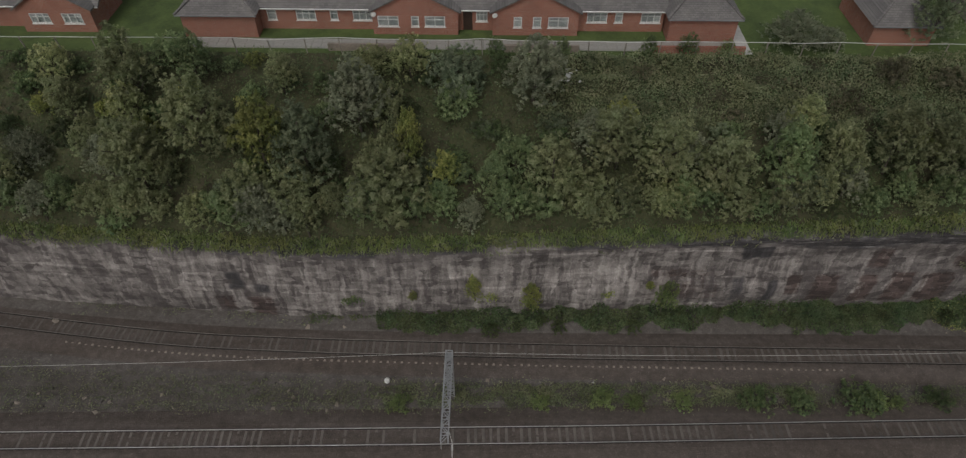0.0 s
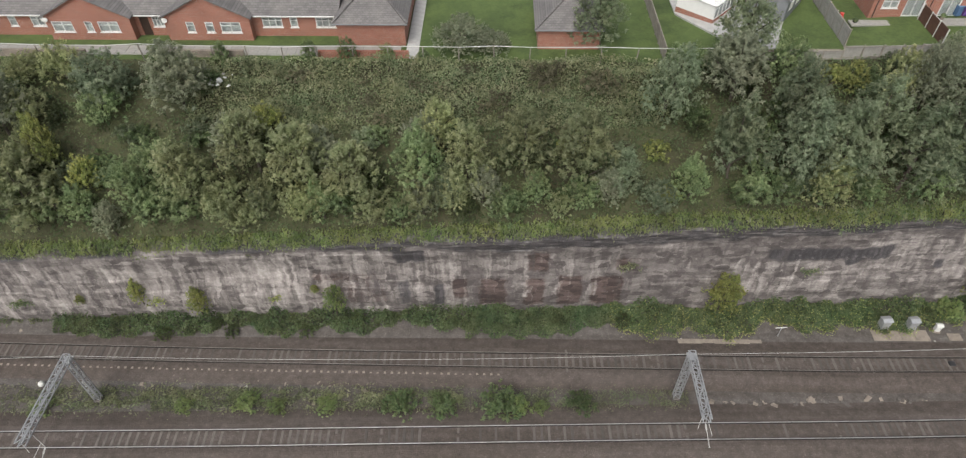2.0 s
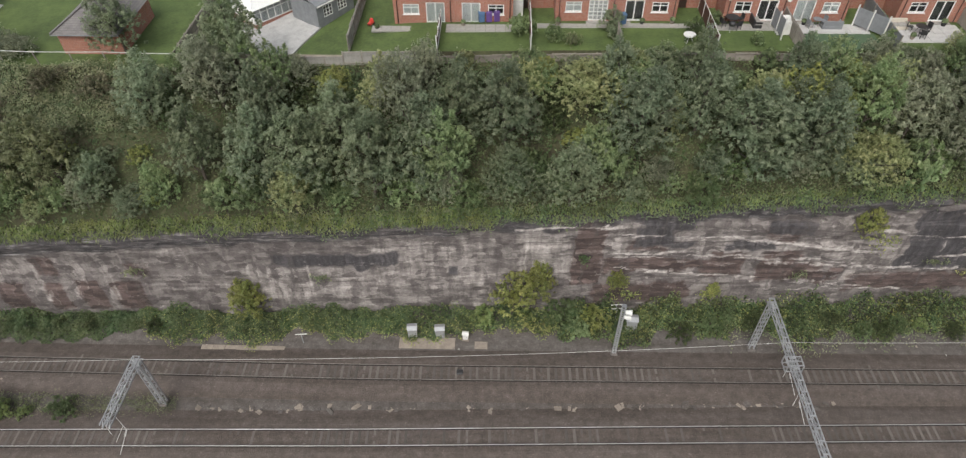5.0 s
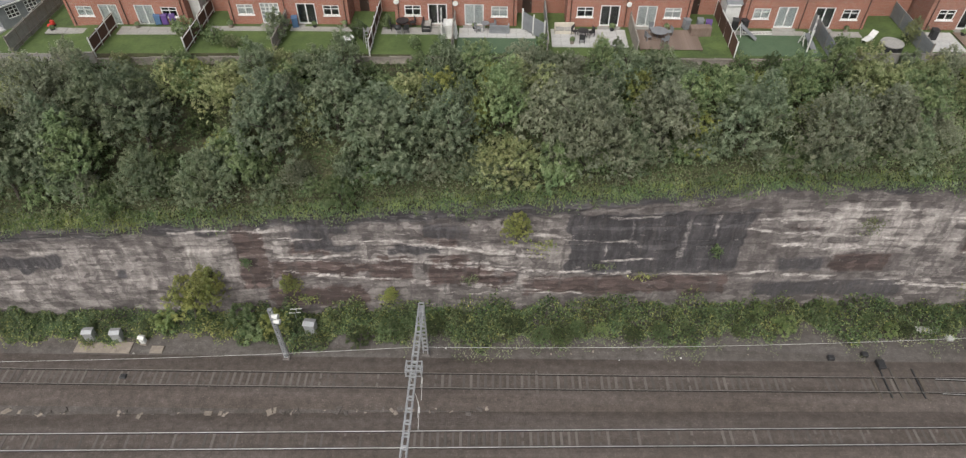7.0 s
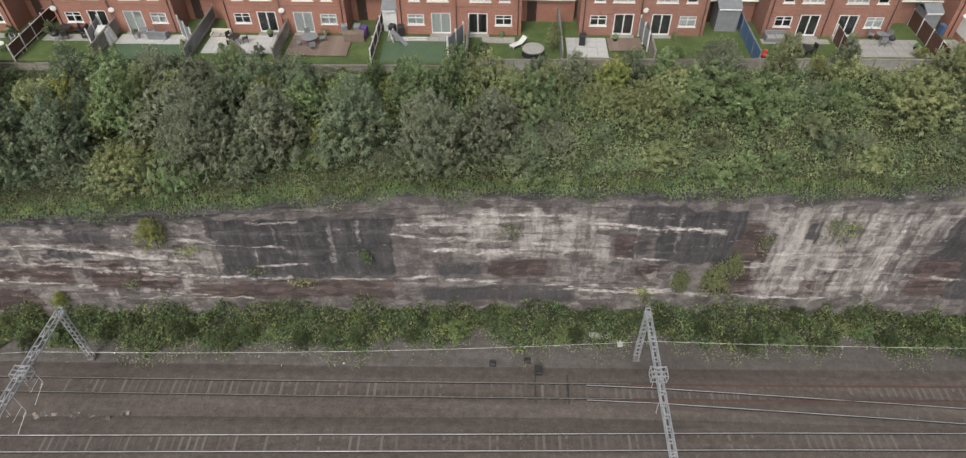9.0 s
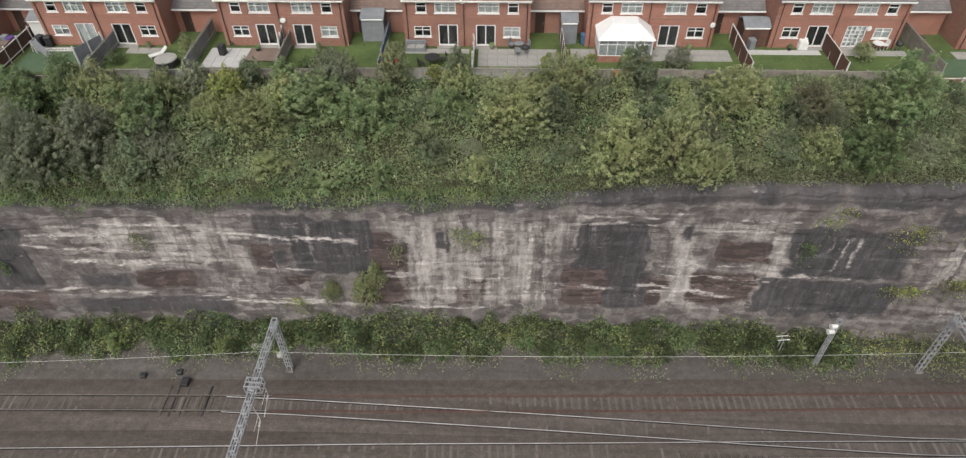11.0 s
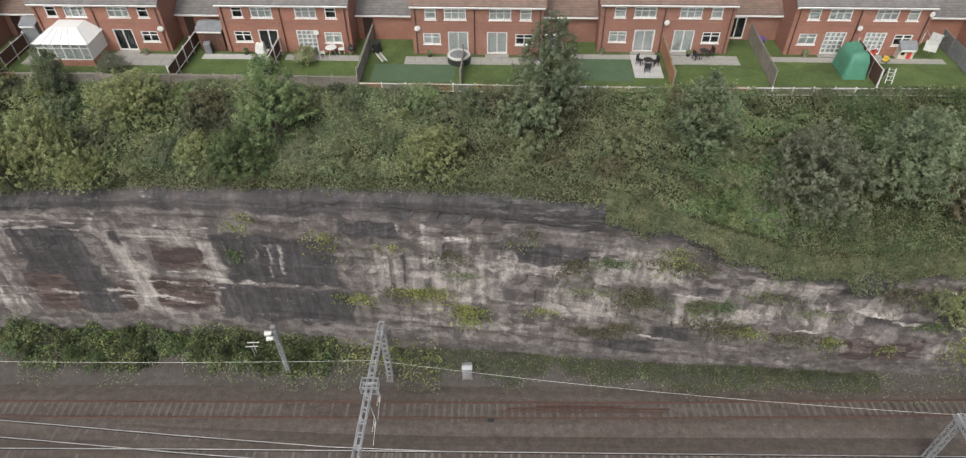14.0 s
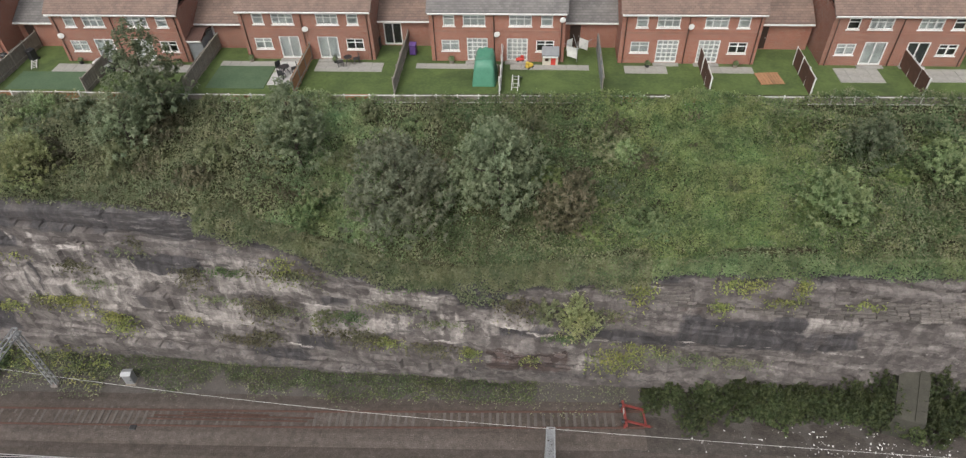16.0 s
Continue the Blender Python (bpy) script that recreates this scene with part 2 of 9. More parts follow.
BALLAST_GREY = ground_mat("ballast_grey", [(0.06, 0.053, 0.048), (0.108, 0.097, 0.088), (0.165, 0.152, 0.139)], darkening=0.55)
BALLAST_BROWN = ground_mat("ballast_brown", [(0.055, 0.045, 0.039), (0.092, 0.076, 0.066), (0.138, 0.117, 0.103)])
SLOPE_SOIL = ground_mat("slope_soil", [(0.03, 0.028, 0.015), (0.05, 0.045, 0.024), (0.09, 0.075, 0.04)], 0.25, 0.3)
GRASS = plain("lawn_grass", (0.05, 0.08, 0.021), (0.102, 0.145, 0.04), 0.45, 0.9, 0, 0.5, 0.03, 0.75)
TURF = plain("artificial_turf", (0.06, 0.105, 0.055), (0.085, 0.13, 0.07), 0.8, 0.9, 0, 0.3, 0.02)
PAVING = plain("grey_paving", (0.24, 0.23, 0.21), (0.38, 0.37, 0.34), 1.5, 0.85, 0, 0.2, 0.02, 0.5)
PALE_PAVING = plain("pale_paving", (0.37, 0.365, 0.35), (0.53, 0.525, 0.505), 1.5, 0.8, 0, 0.2, 0.02, 0.4)
CONCRETE = plain("weathered_concrete", (0.2, 0.17, 0.14), (0.34, 0.29, 0.24), 1.2, 0.9, 0, 0.3, 0.02, 0.6)
BRICK_RED = brick_mat("red_brick", (0.34, 0.132, 0.088), (0.26, 0.098, 0.068), (0.36, 0.28, 0.23))
BRICK_BROWN = brick_mat("brown_brick", (0.31, 0.128, 0.086), (0.22, 0.092, 0.066), (0.32, 0.26, 0.22))
TILE_GREY = tile_mat("grey_roof_tile", (0.19, 0.18, 0.178), (0.145, 0.138, 0.135))
TILE_BROWN = tile_mat("brown_roof_tile", (0.22, 0.15, 0.125), (0.165, 0.12, 0.1))
WHITE_PVC = plain("white_plastic", (0.72, 0.72, 0.7), (0.8, 0.8, 0.78), 2, 0.4, 0, 0.05)
CREAM = plain("cream_render", (0.5, 0.46, 0.38), (0.62, 0.57, 0.48), 1, 0.8, 0, 0.2)
DARK_TRIM = plain("dark_brown_trim", (0.035, 0.02, 0.015), (0.06, 0.035, 0.025), 4, 0.6)
STEEL_GALV = plain("galvanised_steel", (0.36, 0.37, 0.38), (0.5, 0.51, 0.52), 2.5, 0.5, 0.5, 0.1, 0.01, 0.3)
STEEL_RAIL = plain("polished_rail", (0.52, 0.5, 0.48), (0.7, 0.68, 0.66), 0.6, 0.4, 0.75, 0.05)
# brown rail sides, darkened further to paint the shade under the head
SHADED_RAIL = plain("shaded_rail_web", (0.017, 0.014, 0.012), (0.032, 0.026, 0.022), 3, 0.8, 0.2, 0.3, 0.01, 0.4)
DULL_RAIL = plain("dull_brown_rail", (0.2, 0.18, 0.165), (0.34, 0.315, 0.29), 3, 0.45, 0.6, 0.3, 0.01, 0.4)
RUST = plain("rusty_steel", (0.082, 0.047, 0.038), (0.135, 0.073, 0.058), 3, 0.85, 0.2, 0.3, 0.01, 0.4)
SLEEPER_CONC = plain("sleeper_concrete", (0.09, 0.079, 0.07), (0.155, 0.138, 0.123), 0.9, 0.92, 0, 0.3, 0.02, 0.5, 0.35)
WOOD_ORANGE = plain("larch_fence", (0.3, 0.15, 0.075), (0.42, 0.23, 0.12), 1.5, 0.8, 0, 0.3, 0.01, 0.4, 0.15)
WOOD_GREY = plain("weathered_fence", (0.19, 0.17, 0.145), (0.32, 0.29, 0.25), 1.5, 0.85, 0, 0.3, 0.01, 0.5, 0.15)
WOOD_DARK = plain("dark_fence", (0.07, 0.035, 0.025), (0.13, 0.065, 0.045), 1.5, 0.8, 0, 0.3, 0.01, 0.4, 0.15)
WALL_STONE = plain("dark_wall_stone", (0.075, 0.066, 0.062), (0.2, 0.18, 0.165), 0.9, 0.92, 0, 0.5, 0.04, 0.5, 0.4)
MOSSY_STONE = plain("mossy_stone", (0.028, 0.028, 0.021), (0.07, 0.066, 0.052), 0.8, 0.95, 0, 0.6, 0.05, 0.6)
BARK = plain("bark", (0.06, 0.05, 0.04), (0.12, 0.1, 0.08), 4, 0.9, 0, 0.6, 0.03)
PAINT_RED = plain("faded_red_paint", (0.2, 0.04, 0.034), (0.3, 0.065, 0.055), 3, 0.55, 0, 0.1, 0.01, 0.5)
PAINT_BLUE = plain("blue_paint", (0.06, 0.12, 0.22), (0.09, 0.17, 0.3), 2, 0.6, 0, 0.1)
PAINT_GREY = plain("grey_paint", (0.16, 0.17, 0.18), (0.24, 0.25, 0.26), 2, 0.6, 0, 0.1)
PAINT_WHITE = plain("off_white_paint", (0.55, 0.55, 0.52), (0.72, 0.72, 0.69), 3, 0.6, 0, 0.1, 0.01, 0.3)
PLASTIC_BLACK = plain("black_plastic", (0.018, 0.018, 0.02), (0.035, 0.035, 0.037), 3, 0.5)
PLASTIC_GREEN = plain("green_sheet", (0.06, 0.2, 0.13), (0.09, 0.27, 0.18), 2, 0.5)
PLASTIC_PURPLE = plain("purple_plastic", (0.1, 0.05, 0.2), (0.13, 0.07, 0.25), 3, 0.5)
PLASTIC_RED = plain("red_plastic", (0.5, 0.04, 0.03), (0.6, 0.07, 0.05), 3, 0.45)
PLASTIC_YELLOW = plain("yellow_plastic", (0.6, 0.4, 0.05), (0.7, 0.5, 0.08), 3, 0.45)
CURTAIN = plain("pale_curtain", (0.42, 0.42, 0.41), (0.6, 0.6, 0.58), 5, 0.9, 0, 0.4, 0.03)
DECK = plain("brown_decking", (0.15, 0.105, 0.08), (0.25, 0.19, 0.155), 2, 0.8, 0, 0.3, 0.01, 0.4)
# soil tones with the shade at the line's end put in
SOIL_SHADED = ground_mat("soil_in_shade", [(0.034, 0.029, 0.025), (0.064, 0.055, 0.048), (0.1, 0.088, 0.078)], 0.03, 0.8)
# the shade inside rooms, put into a near-black colour
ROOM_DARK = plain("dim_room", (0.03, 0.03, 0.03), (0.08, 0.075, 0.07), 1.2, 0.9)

GLASS, gnodes, glinks, gbsdf = material("window_glass")
gbsdf.inputs["Base Color"].default_value = (0.9, 0.95, 0.95, 1)
gbsdf.inputs["Roughness"].default_value = 0.02
gbsdf.inputs["Transmission Weight"].default_value = 1.0
gbsdf.inputs["IOR"].default_value = 1.3
gwave = noise_node(gnodes, glinks, gnodes.new("ShaderNodeTexCoord").outputs["Object"], 1.5, 2)
bump_node(gnodes, glinks, gbsdf, gwave, 0.05, 0.01)

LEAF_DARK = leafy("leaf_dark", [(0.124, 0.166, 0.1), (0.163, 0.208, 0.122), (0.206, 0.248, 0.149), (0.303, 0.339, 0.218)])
LEAF_OLIVE = leafy("leaf_olive", [(0.17, 0.202, 0.105), (0.219, 0.253, 0.129), (0.277, 0.31, 0.162), (0.385, 0.408, 0.24)])
LEAF_MID = leafy("leaf_mid", [(0.103, 0.166, 0.078), (0.171, 0.244, 0.113), (0.24, 0.314, 0.151), (0.353, 0.422, 0.222)])
LEAF_YELLOW = leafy("leaf_yellow", [(0.104, 0.137, 0.0468), (0.208, 0.247, 0.0806), (0.319, 0.358, 0.117), (0.455, 0.468, 0.176)])
LEAF_PALE = leafy("leaf_pale", [(0.152, 0.191, 0.088), (0.25, 0.288, 0.135), (0.345, 0.382, 0.188), (0.466, 0.49, 0.268)])
LEAF_LUSH = leafy("leaf_lush", [(0.049, 0.09, 0.038), (0.099, 0.151, 0.064), (0.146, 0.198, 0.086), (0.22, 0.27, 0.132)])
LEAF_BRAMBLE = leafy("leaf_bramble", [(0.096, 0.128, 0.061), (0.163, 0.194, 0.099), (0.223, 0.249, 0.138), (0.308, 0.314, 0.193)])
LEAF_BRIGHT = leafy("leaf_bright", [(0.087, 0.145, 0.049), (0.151, 0.215, 0.081), (0.208, 0.27, 0.104), (0.29, 0.34, 0.16)])
LEAF_GRASS = leafy("leaf_grass", [(0.094, 0.131, 0.043), (0.163, 0.219, 0.069), (0.237, 0.3, 0.098), (0.338, 0.388, 0.15)])
LEAF_DUSKY = leafy("leaf_dusky", [(0.152, 0.177, 0.118), (0.21, 0.239, 0.156), (0.267, 0.29, 0.196), (0.375, 0.396, 0.279)])
# darkened greens: the shade at the rock's foot is put into the tones
LEAF_SHADED = leafy("leaf_shaded_green", [(0.026, 0.041, 0.016), (0.054, 0.079, 0.031), (0.09, 0.118, 0.047), (0.143, 0.171, 0.072)])
LEAF_BLUE = leafy("leaf_blue_green", [(0.121, 0.171, 0.107), (0.177, 0.232, 0.142), (0.23, 0.282, 0.176), (0.342, 0.395, 0.259)])
LEAF_RUSSET = leafy("leaf_russet", [(0.06, 0.06, 0.036), (0.123, 0.12, 0.068), (0.178, 0.17, 0.102), (0.246, 0.23, 0.149)])

# ---------------------------------------------------------------- the plan's lines
K = 0.875


def line(*pairs):
    return smooth([(K * a, K * b) for a, b in pairs])


CLIFF_Y = line((-160, 58), (-90, 50), (-60, 46.4), (-44, 45), (-20, 43.7), (0, 44), (16, 44.7), (30, 45.1), (54, 46.1), (70, 46.5), (88, 47.5), (99, 47.9), (114, 48.6), (131, 49), (145, 49.8), (163, 50.8), (187, 50.9), (214, 51.2), (238, 50.5), (252, 49.9), (267, 49.2), (280, 48.7), (307, 48.7), (340, 48.6), (420, 48.6))
CLIFF_TOP = line((-160, 10), (-34, 10.2), (-15, 9.8), (4, 10.6), (22, 11.2), (40, 11.8), (58, 12.8), (71, 13.2), (93, 13.8), (117, 15.3), (150, 17.6), (182, 17.8), (195, 18), (218, 20.1), (245, 21), (262, 20.6), (270, 17.5), (280, 14), (286, 14.6), (301, 16.5), (316, 17.2), (420, 17.5))
FENCE_Y = line((-160, 61.3), (260, 61.3), (290, 62.5), (323, 63), (420, 63.6))
FENCE_Z = line((-160, 22.3), (60, 22.3), (78, 22.9), (100, 23.6), (155, 24), (190, 24.6), (250, 24.7), (290, 24.2), (420, 24.2))
GARDEN_Z = line((-160, 21.9), (58, 21.9), (66, 22.4), (78, 24.2), (100, 24.6), (160, 24.8), (230, 25.2), (320, 25), (420, 25))
NEAR_Y = line((-160, 25.5), (-37, 28.45), (10, 29.6), (52, 30.9), (75, 31.5), (110, 32.75), (140, 33.8), (163, 34.6), (186, 35.45), (208, 36.1), (223, 36.6), (320, 39.2), (420, 42))
FAR_Y = line((-160, 56), (-90, 47.4), (-60, 43.3), (-44, 41.3), (-37, 40.5), (-29, 39.85), (-16, 39.4), (-3, 39.2), (10, 39.05), (30, 38.95), (75, 38.9), (110, 39.4), (140, 39.85), (185, 40.7), (207, 41.25), (242, 42.4), (268, 43.3), (302, 44.95))
CROSS_Y = line((168, 40.25), (176, 40.1), (191, 39.45), (200, 39.05), (209, 38.6), (221, 37.95), (236, 37.3), (250, 37.25))


def slope_z(x, y):
    """Height of the bank between the rock's lip and the garden fence."""
    y0, y1 = CLIFF_Y(x) + 0.7, FENCE_Y(x)
    s = np.clip((y - y0) / (y1 - y0), 0, 1)
    return CLIFF_TOP(x) + 0.6 + (FENCE_Z(x) - CLIFF_TOP(x) - 0.6) * (s + 0.12 * np.sin(math.pi * s))


# ---------------------------------------------------------------- ground: one sheet from the line up to the gardens and beyond
def build_ground():
    xs = np.concatenate([np.linspace(-900, -150, 16), np.arange(-145, 376, 2.5), np.linspace(380, 1200, 16)])
    rows = []
    for x in xs:
        xc = min(max(x, -140), 367)
        cy, ct, fy = CLIFF_Y(xc), CLIFF_TOP(xc), FENCE_Y(xc)
        prof = [(-1500, -0.35), (-60, -0.35), (0, -0.35), (20, -0.32), (30, -0.3), (34, -0.3), (cy - 3.0, -0.25), (cy - 1.5, 0.0), (cy + 0.9, 0.25), (cy + 1.0, ct + 0.1)]
        for k in range(1, 13):
            y = cy + 1.0 + (fy - cy - 1.0) * k / 12
            prof.append((y, float(slope_z(xc, y))))
        gz = GARDEN_Z(xc)
        prof += [(fy + 0.25, gz), (fy + 5, gz), (fy + 30, gz), (fy + 120, gz), (1800, gz)]
        rows.append([(x, y, z) for y, z in prof])
    v = np.array(rows)
    n, m = v.shape[:2]
    me = mesh_of("ground", v.reshape(-1, 3), grid_faces(n, m), [BALLAST_GREY, SLOPE_SOIL, GRASS])
    j = np.tile(np.arange(m - 1), n - 1)
    me.polygons.foreach_set("material_index", np.where(j < 8, 0, np.where(j < 22, 1, 2)).astype(np.int32))
    return tagged(new("ground", me), "stony railway floor rising over a bank to garden lawns", "ground", kind="structure")


build_ground()

# ---------------------------------------------------------------- rock face
def leaf_mesh(name, pts, normals, sizes, material, rng, droop=0.0, leaf_tone=None, along=None, slim=1.0):
    """One small pointed leaf at each point, square to its normal; along: the way its tip points; the tone runs from 0,
    old or shaded inner leaf, to 1, young tip.
    """
    n = len(pts)
    nrm = normals / np.maximum(np.linalg.norm(normals, axis=1, keepdims=True), 1e-6)
    ref = rng.normal(size=(n, 3))
    t = np.cross(nrm, ref) if along is None else along + 0.45 * ref
    t = t - nrm * (t * nrm).sum(1, keepdims=True)
    t /= np.maximum(np.linalg.norm(t, axis=1, keepdims=True), 1e-6)
    b = np.cross(nrm, t)
    L, W = sizes[:, None] * 0.8, sizes[:, None] * rng.uniform(0.26, 0.42, (n, 1)) * slim
    v = np.empty((n, 3, 3))
    v[:, 0] = pts + t * L - np.array([0, 0, 1.0]) * sizes[:, None] * droop
    v[:, 1], v[:, 2] = pts - t * L * 0.5 + b * W, pts - t * L * 0.5 - b * W
    me = bpy.data.meshes.new(name)
    me.vertices.add(n * 3)
    me.vertices.foreach_set("co", v.astype(np.float32).ravel())
    me.loops.add(n * 3)
    me.loops.foreach_set("vertex_index", np.arange(n * 3, dtype=np.int32))
    me.polygons.add(n)
    me.polygons.foreach_set("loop_start", (np.arange(n) * 3).astype(np.int32))
    me.materials.append(material)
    me.update(calc_edges=True)
    young = rng.beta(2, 2, n) if leaf_tone is None else np.clip(leaf_tone, 0, 1)
    me.attributes.new("leaf_tone", "FLOAT", "POINT").data.foreach_set("value", np.repeat(young, 3).astype(np.float32))
    return me


def rock_mat():
    """Red sandstone under soot, lime wash and runs; where each lies comes with the mesh, the noise frays their edges."""
    m, nodes, links, bsdf = material("weathered_sandstone")
    co = nodes.new("ShaderNodeNewGeometry").outputs["Position"]

    def channels(name):
        at = nodes.new("ShaderNodeAttribute")
        at.attribute_name = name
        sep = nodes.new("ShaderNodeSeparateColor")
        links.new(at.outputs["Color"], sep.inputs[0])
        return (*sep.outputs[:3], at.outputs["Alpha"])

    def frayed(mask, noise, amount, lo, hi, top):
        """A mask whose edge is broken up by noise."""
        n = nodes.new("ShaderNodeMath")
        n.operation = "MULTIPLY_ADD"
        links.new(noise, n.inputs[0])
        n.inputs[1].default_value = amount
        links.new(mask, n.inputs[2])
        s = nodes.new("ShaderNodeMath")
        s.operation = "SUBTRACT"
        links.new(n.outputs[0], s.inputs[0])
        s.inputs[1].default_value = amount * 0.5
        return ramp_node(nodes, links, s.outputs[0], [(lo, (0, 0, 0)), (hi, (top, top, top))])

    def tones(noise, dark, mid, light):
        return ramp_node(nodes, links, noise, [(0.28, dark), (0.5, mid), (0.74, light)])

    def wide(noise):
        """The noise stretched to its full range."""
        r = nodes.new("ShaderNodeMapRange")
        r.inputs["From Min"].default_value, r.inputs["From Max"].default_value = 0.31, 0.69
        links.new(noise, r.inputs["Value"])
        return r.outputs[0]

    def cells(stretch, channel=0):
        """Crisp uneven patches, each of one value."""
        mp = nodes.new("ShaderNodeMapping")
        mp.inputs["Scale"].default_value = stretch
        links.new(bent, mp.inputs["Vector"])
        v = nodes.new("ShaderNodeTexVoronoi")
        v.inputs["Scale"].default_value = 1.0
        links.new(mp.outputs[0], v.inputs["Vector"])
        sp = nodes.new("ShaderNodeSeparateColor")
        links.new(v.outputs["Color"], sp.inputs[0])
        return sp.outputs[channel]

    def both(a, b, share=0.5):
        return mix_node(nodes, links, share, a, b)

    # bent coordinates, so that no edge runs true
    warp = nodes.new("ShaderNodeTexNoise")
    warp.inputs["Scale"].default_value, warp.inputs["Detail"].default_value, warp.inputs["Roughness"].default_value = 1.1, 5, 0.65
    links.new(co, warp.inputs["Vector"])
    push = nodes.new("ShaderNodeVectorMath")
    push.operation = "MULTIPLY_ADD"
    push.inputs[1].default_value = (0.9, 0.0, 0.5)
    links.new(warp.outputs["Color"], push.inputs[0])
    links.new(co, push.inputs[2])
    # the beds dip towards the east end
    apart, dip, tilted = nodes.new("ShaderNodeSeparateXYZ"), nodes.new("ShaderNodeMapRange"), nodes.new("ShaderNodeCombineXYZ")
    links.new(push.outputs[0], apart.inputs[0])
    dip.inputs["From Min"].default_value, dip.inputs["From Max"].default_value, dip.inputs["To Max"].default_value = 204, 304, 14
    links.new(apart.outputs[0], dip.inputs["Value"])
    fallen = nodes.new("ShaderNodeMath")
    links.new(apart.outputs[2], fallen.inputs[0])
    links.new(dip.outputs[0], fallen.inputs[1])
    for k, end in enumerate((apart.outputs[0], apart.outputs[1], fallen.outputs[0])):
        links.new(end, tilted.inputs[k])
    bent = tilted.outputs[0]

    soot, wash, red, turn = channels("weather")
    ledge, drip, course, rough = channels("marks")
    smear = wide(noise_node(nodes, links, bent, 1.0, 6, 0.68, (0.9, 1, 0.55)))
    run = wide(noise_node(nodes, links, bent, 1.0, 4, 0.6, (1.9, 1, 0.1)))
    fine_run = wide(noise_node(nodes, links, bent, 1.0, 4, 0.62, (2.7, 1, 0.15)))
    band = wide(noise_node(nodes, links, bent, 1.0, 5, 0.66, (0.22, 1, 2.8)))
    chip = wide(noise_node(nodes, links, bent, 1.0, 7, 0.72, (1.5, 1, 2.2)))
    tall_cell, flat_cell = cells((1.5, 0.3, 0.2)), cells((0.42, 0.3, 2.3))
    stone = cells((0.9, 0.3, 1.9), 1)
    base = tones(both(smear, stone, 0.4), (0.078, 0.068, 0.065), (0.128, 0.113, 0.107), (0.19, 0.171, 0.162))
    col = mix_node(nodes, links, frayed(red, both(chip, fine_run), 0.62, 0.34, 0.6, 0.95), base, tones(both(band, stone), (0.044, 0.031, 0.028), (0.07, 0.049, 0.044), (0.115, 0.083, 0.075)))
    streaks = mix_node(nodes, links, turn, both(both(run, fine_run, 0.4), tall_cell, 0.35), both(band, flat_cell, 0.4))
    pale = frayed(wash, both(streaks, stone, 0.22), 1.2, 0.3, 0.84, 0.92)
    col = mix_node(nodes, links, pale, col, tones(both(smear, fine_run, 0.4), (0.225, 0.204, 0.191), (0.33, 0.302, 0.282), (0.44, 0.405, 0.378)))
    # broken rock: shade of hollows painted in at random, white scours between them
    hollow_shade = frayed(rough, both(chip, stone, 0.4), 1.25, 0.5, 0.78, 0.85)
    col = mix_node(nodes, links, hollow_shade, col, tones(smear, (0.04, 0.037, 0.038), (0.06, 0.055, 0.056), (0.1, 0.092, 0.091)))
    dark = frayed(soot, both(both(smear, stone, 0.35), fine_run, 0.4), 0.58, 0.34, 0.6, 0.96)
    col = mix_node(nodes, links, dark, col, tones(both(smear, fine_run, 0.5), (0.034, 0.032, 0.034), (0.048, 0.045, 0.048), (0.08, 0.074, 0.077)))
    # dark joints of the courses at the lip
    joint = ramp_node(nodes, links, noise_node(nodes, links, co, 1.0, 5, 0.6, (0.3, 0.4, 4.6)), [(0.42, (1, 1, 1)), (0.52, (0, 0, 0))])
    grey = ramp_node(nodes, links, noise_node(nodes, links, co, 1.0, 5, 0.6, (0.7, 0.4, 3.4)), [(0.5, (0, 0, 0)), (0.62, (0.55, 0.55, 0.55))])
    col = mix_node(nodes, links, mix_node(nodes, links, 1.0, grey, course, "MULTIPLY"), col, (0.25, 0.236, 0.23))
    col = mix_node(nodes, links, mix_node(nodes, links, 1.0, joint, course, "MULTIPLY"), col, (0.036, 0.033, 0.034))
    # seams along the beds, dim runs down the face, lime on the ledges and in single runs
    seam = ramp_node(nodes, links, noise_node(nodes, links, bent, 1.0, 5, 0.6, (0.1, 0.4, 1.9)), [(0.34, (0.75, 0.75, 0.75)), (0.42, (0, 0, 0))])
    col = mix_node(nodes, links, mix_node(nodes, links, 1.0, seam, turn, "MULTIPLY"), col, (0.06, 0.05, 0.048))
    fall = ramp_node(nodes, links, both(run, tall_cell, 0.3), [(0.16, (0.55, 0.55, 0.55)), (0.34, (0, 0, 0))])
    col = mix_node(nodes, links, fall, col, (0.08, 0.07, 0.067))
    lime = tones(chip, (0.27, 0.245, 0.23), (0.4, 0.367, 0.345), (0.54, 0.5, 0.47))
    col = mix_node(nodes, links, frayed(ledge, both(chip, flat_cell), 1.3, 0.36, 0.95, 0.9), col, lime)
    col = mix_node(nodes, links, frayed(drip, both(chip, fine_run), 0.9, 0.3, 0.95, 0.8), col, lime)
    grain = noise_node(nodes, links, co, 5, 6, 0.7, (0.8, 1, 1.2))
    col = mix_node(nodes, links, 0.5, col, ramp_node(nodes, links, grain, [(0.32, (0.6, 0.6, 0.6)), (0.68, (1.32, 1.31, 1.3))]), "MULTIPLY")
    links.new(col, bsdf.inputs["Base Color"])
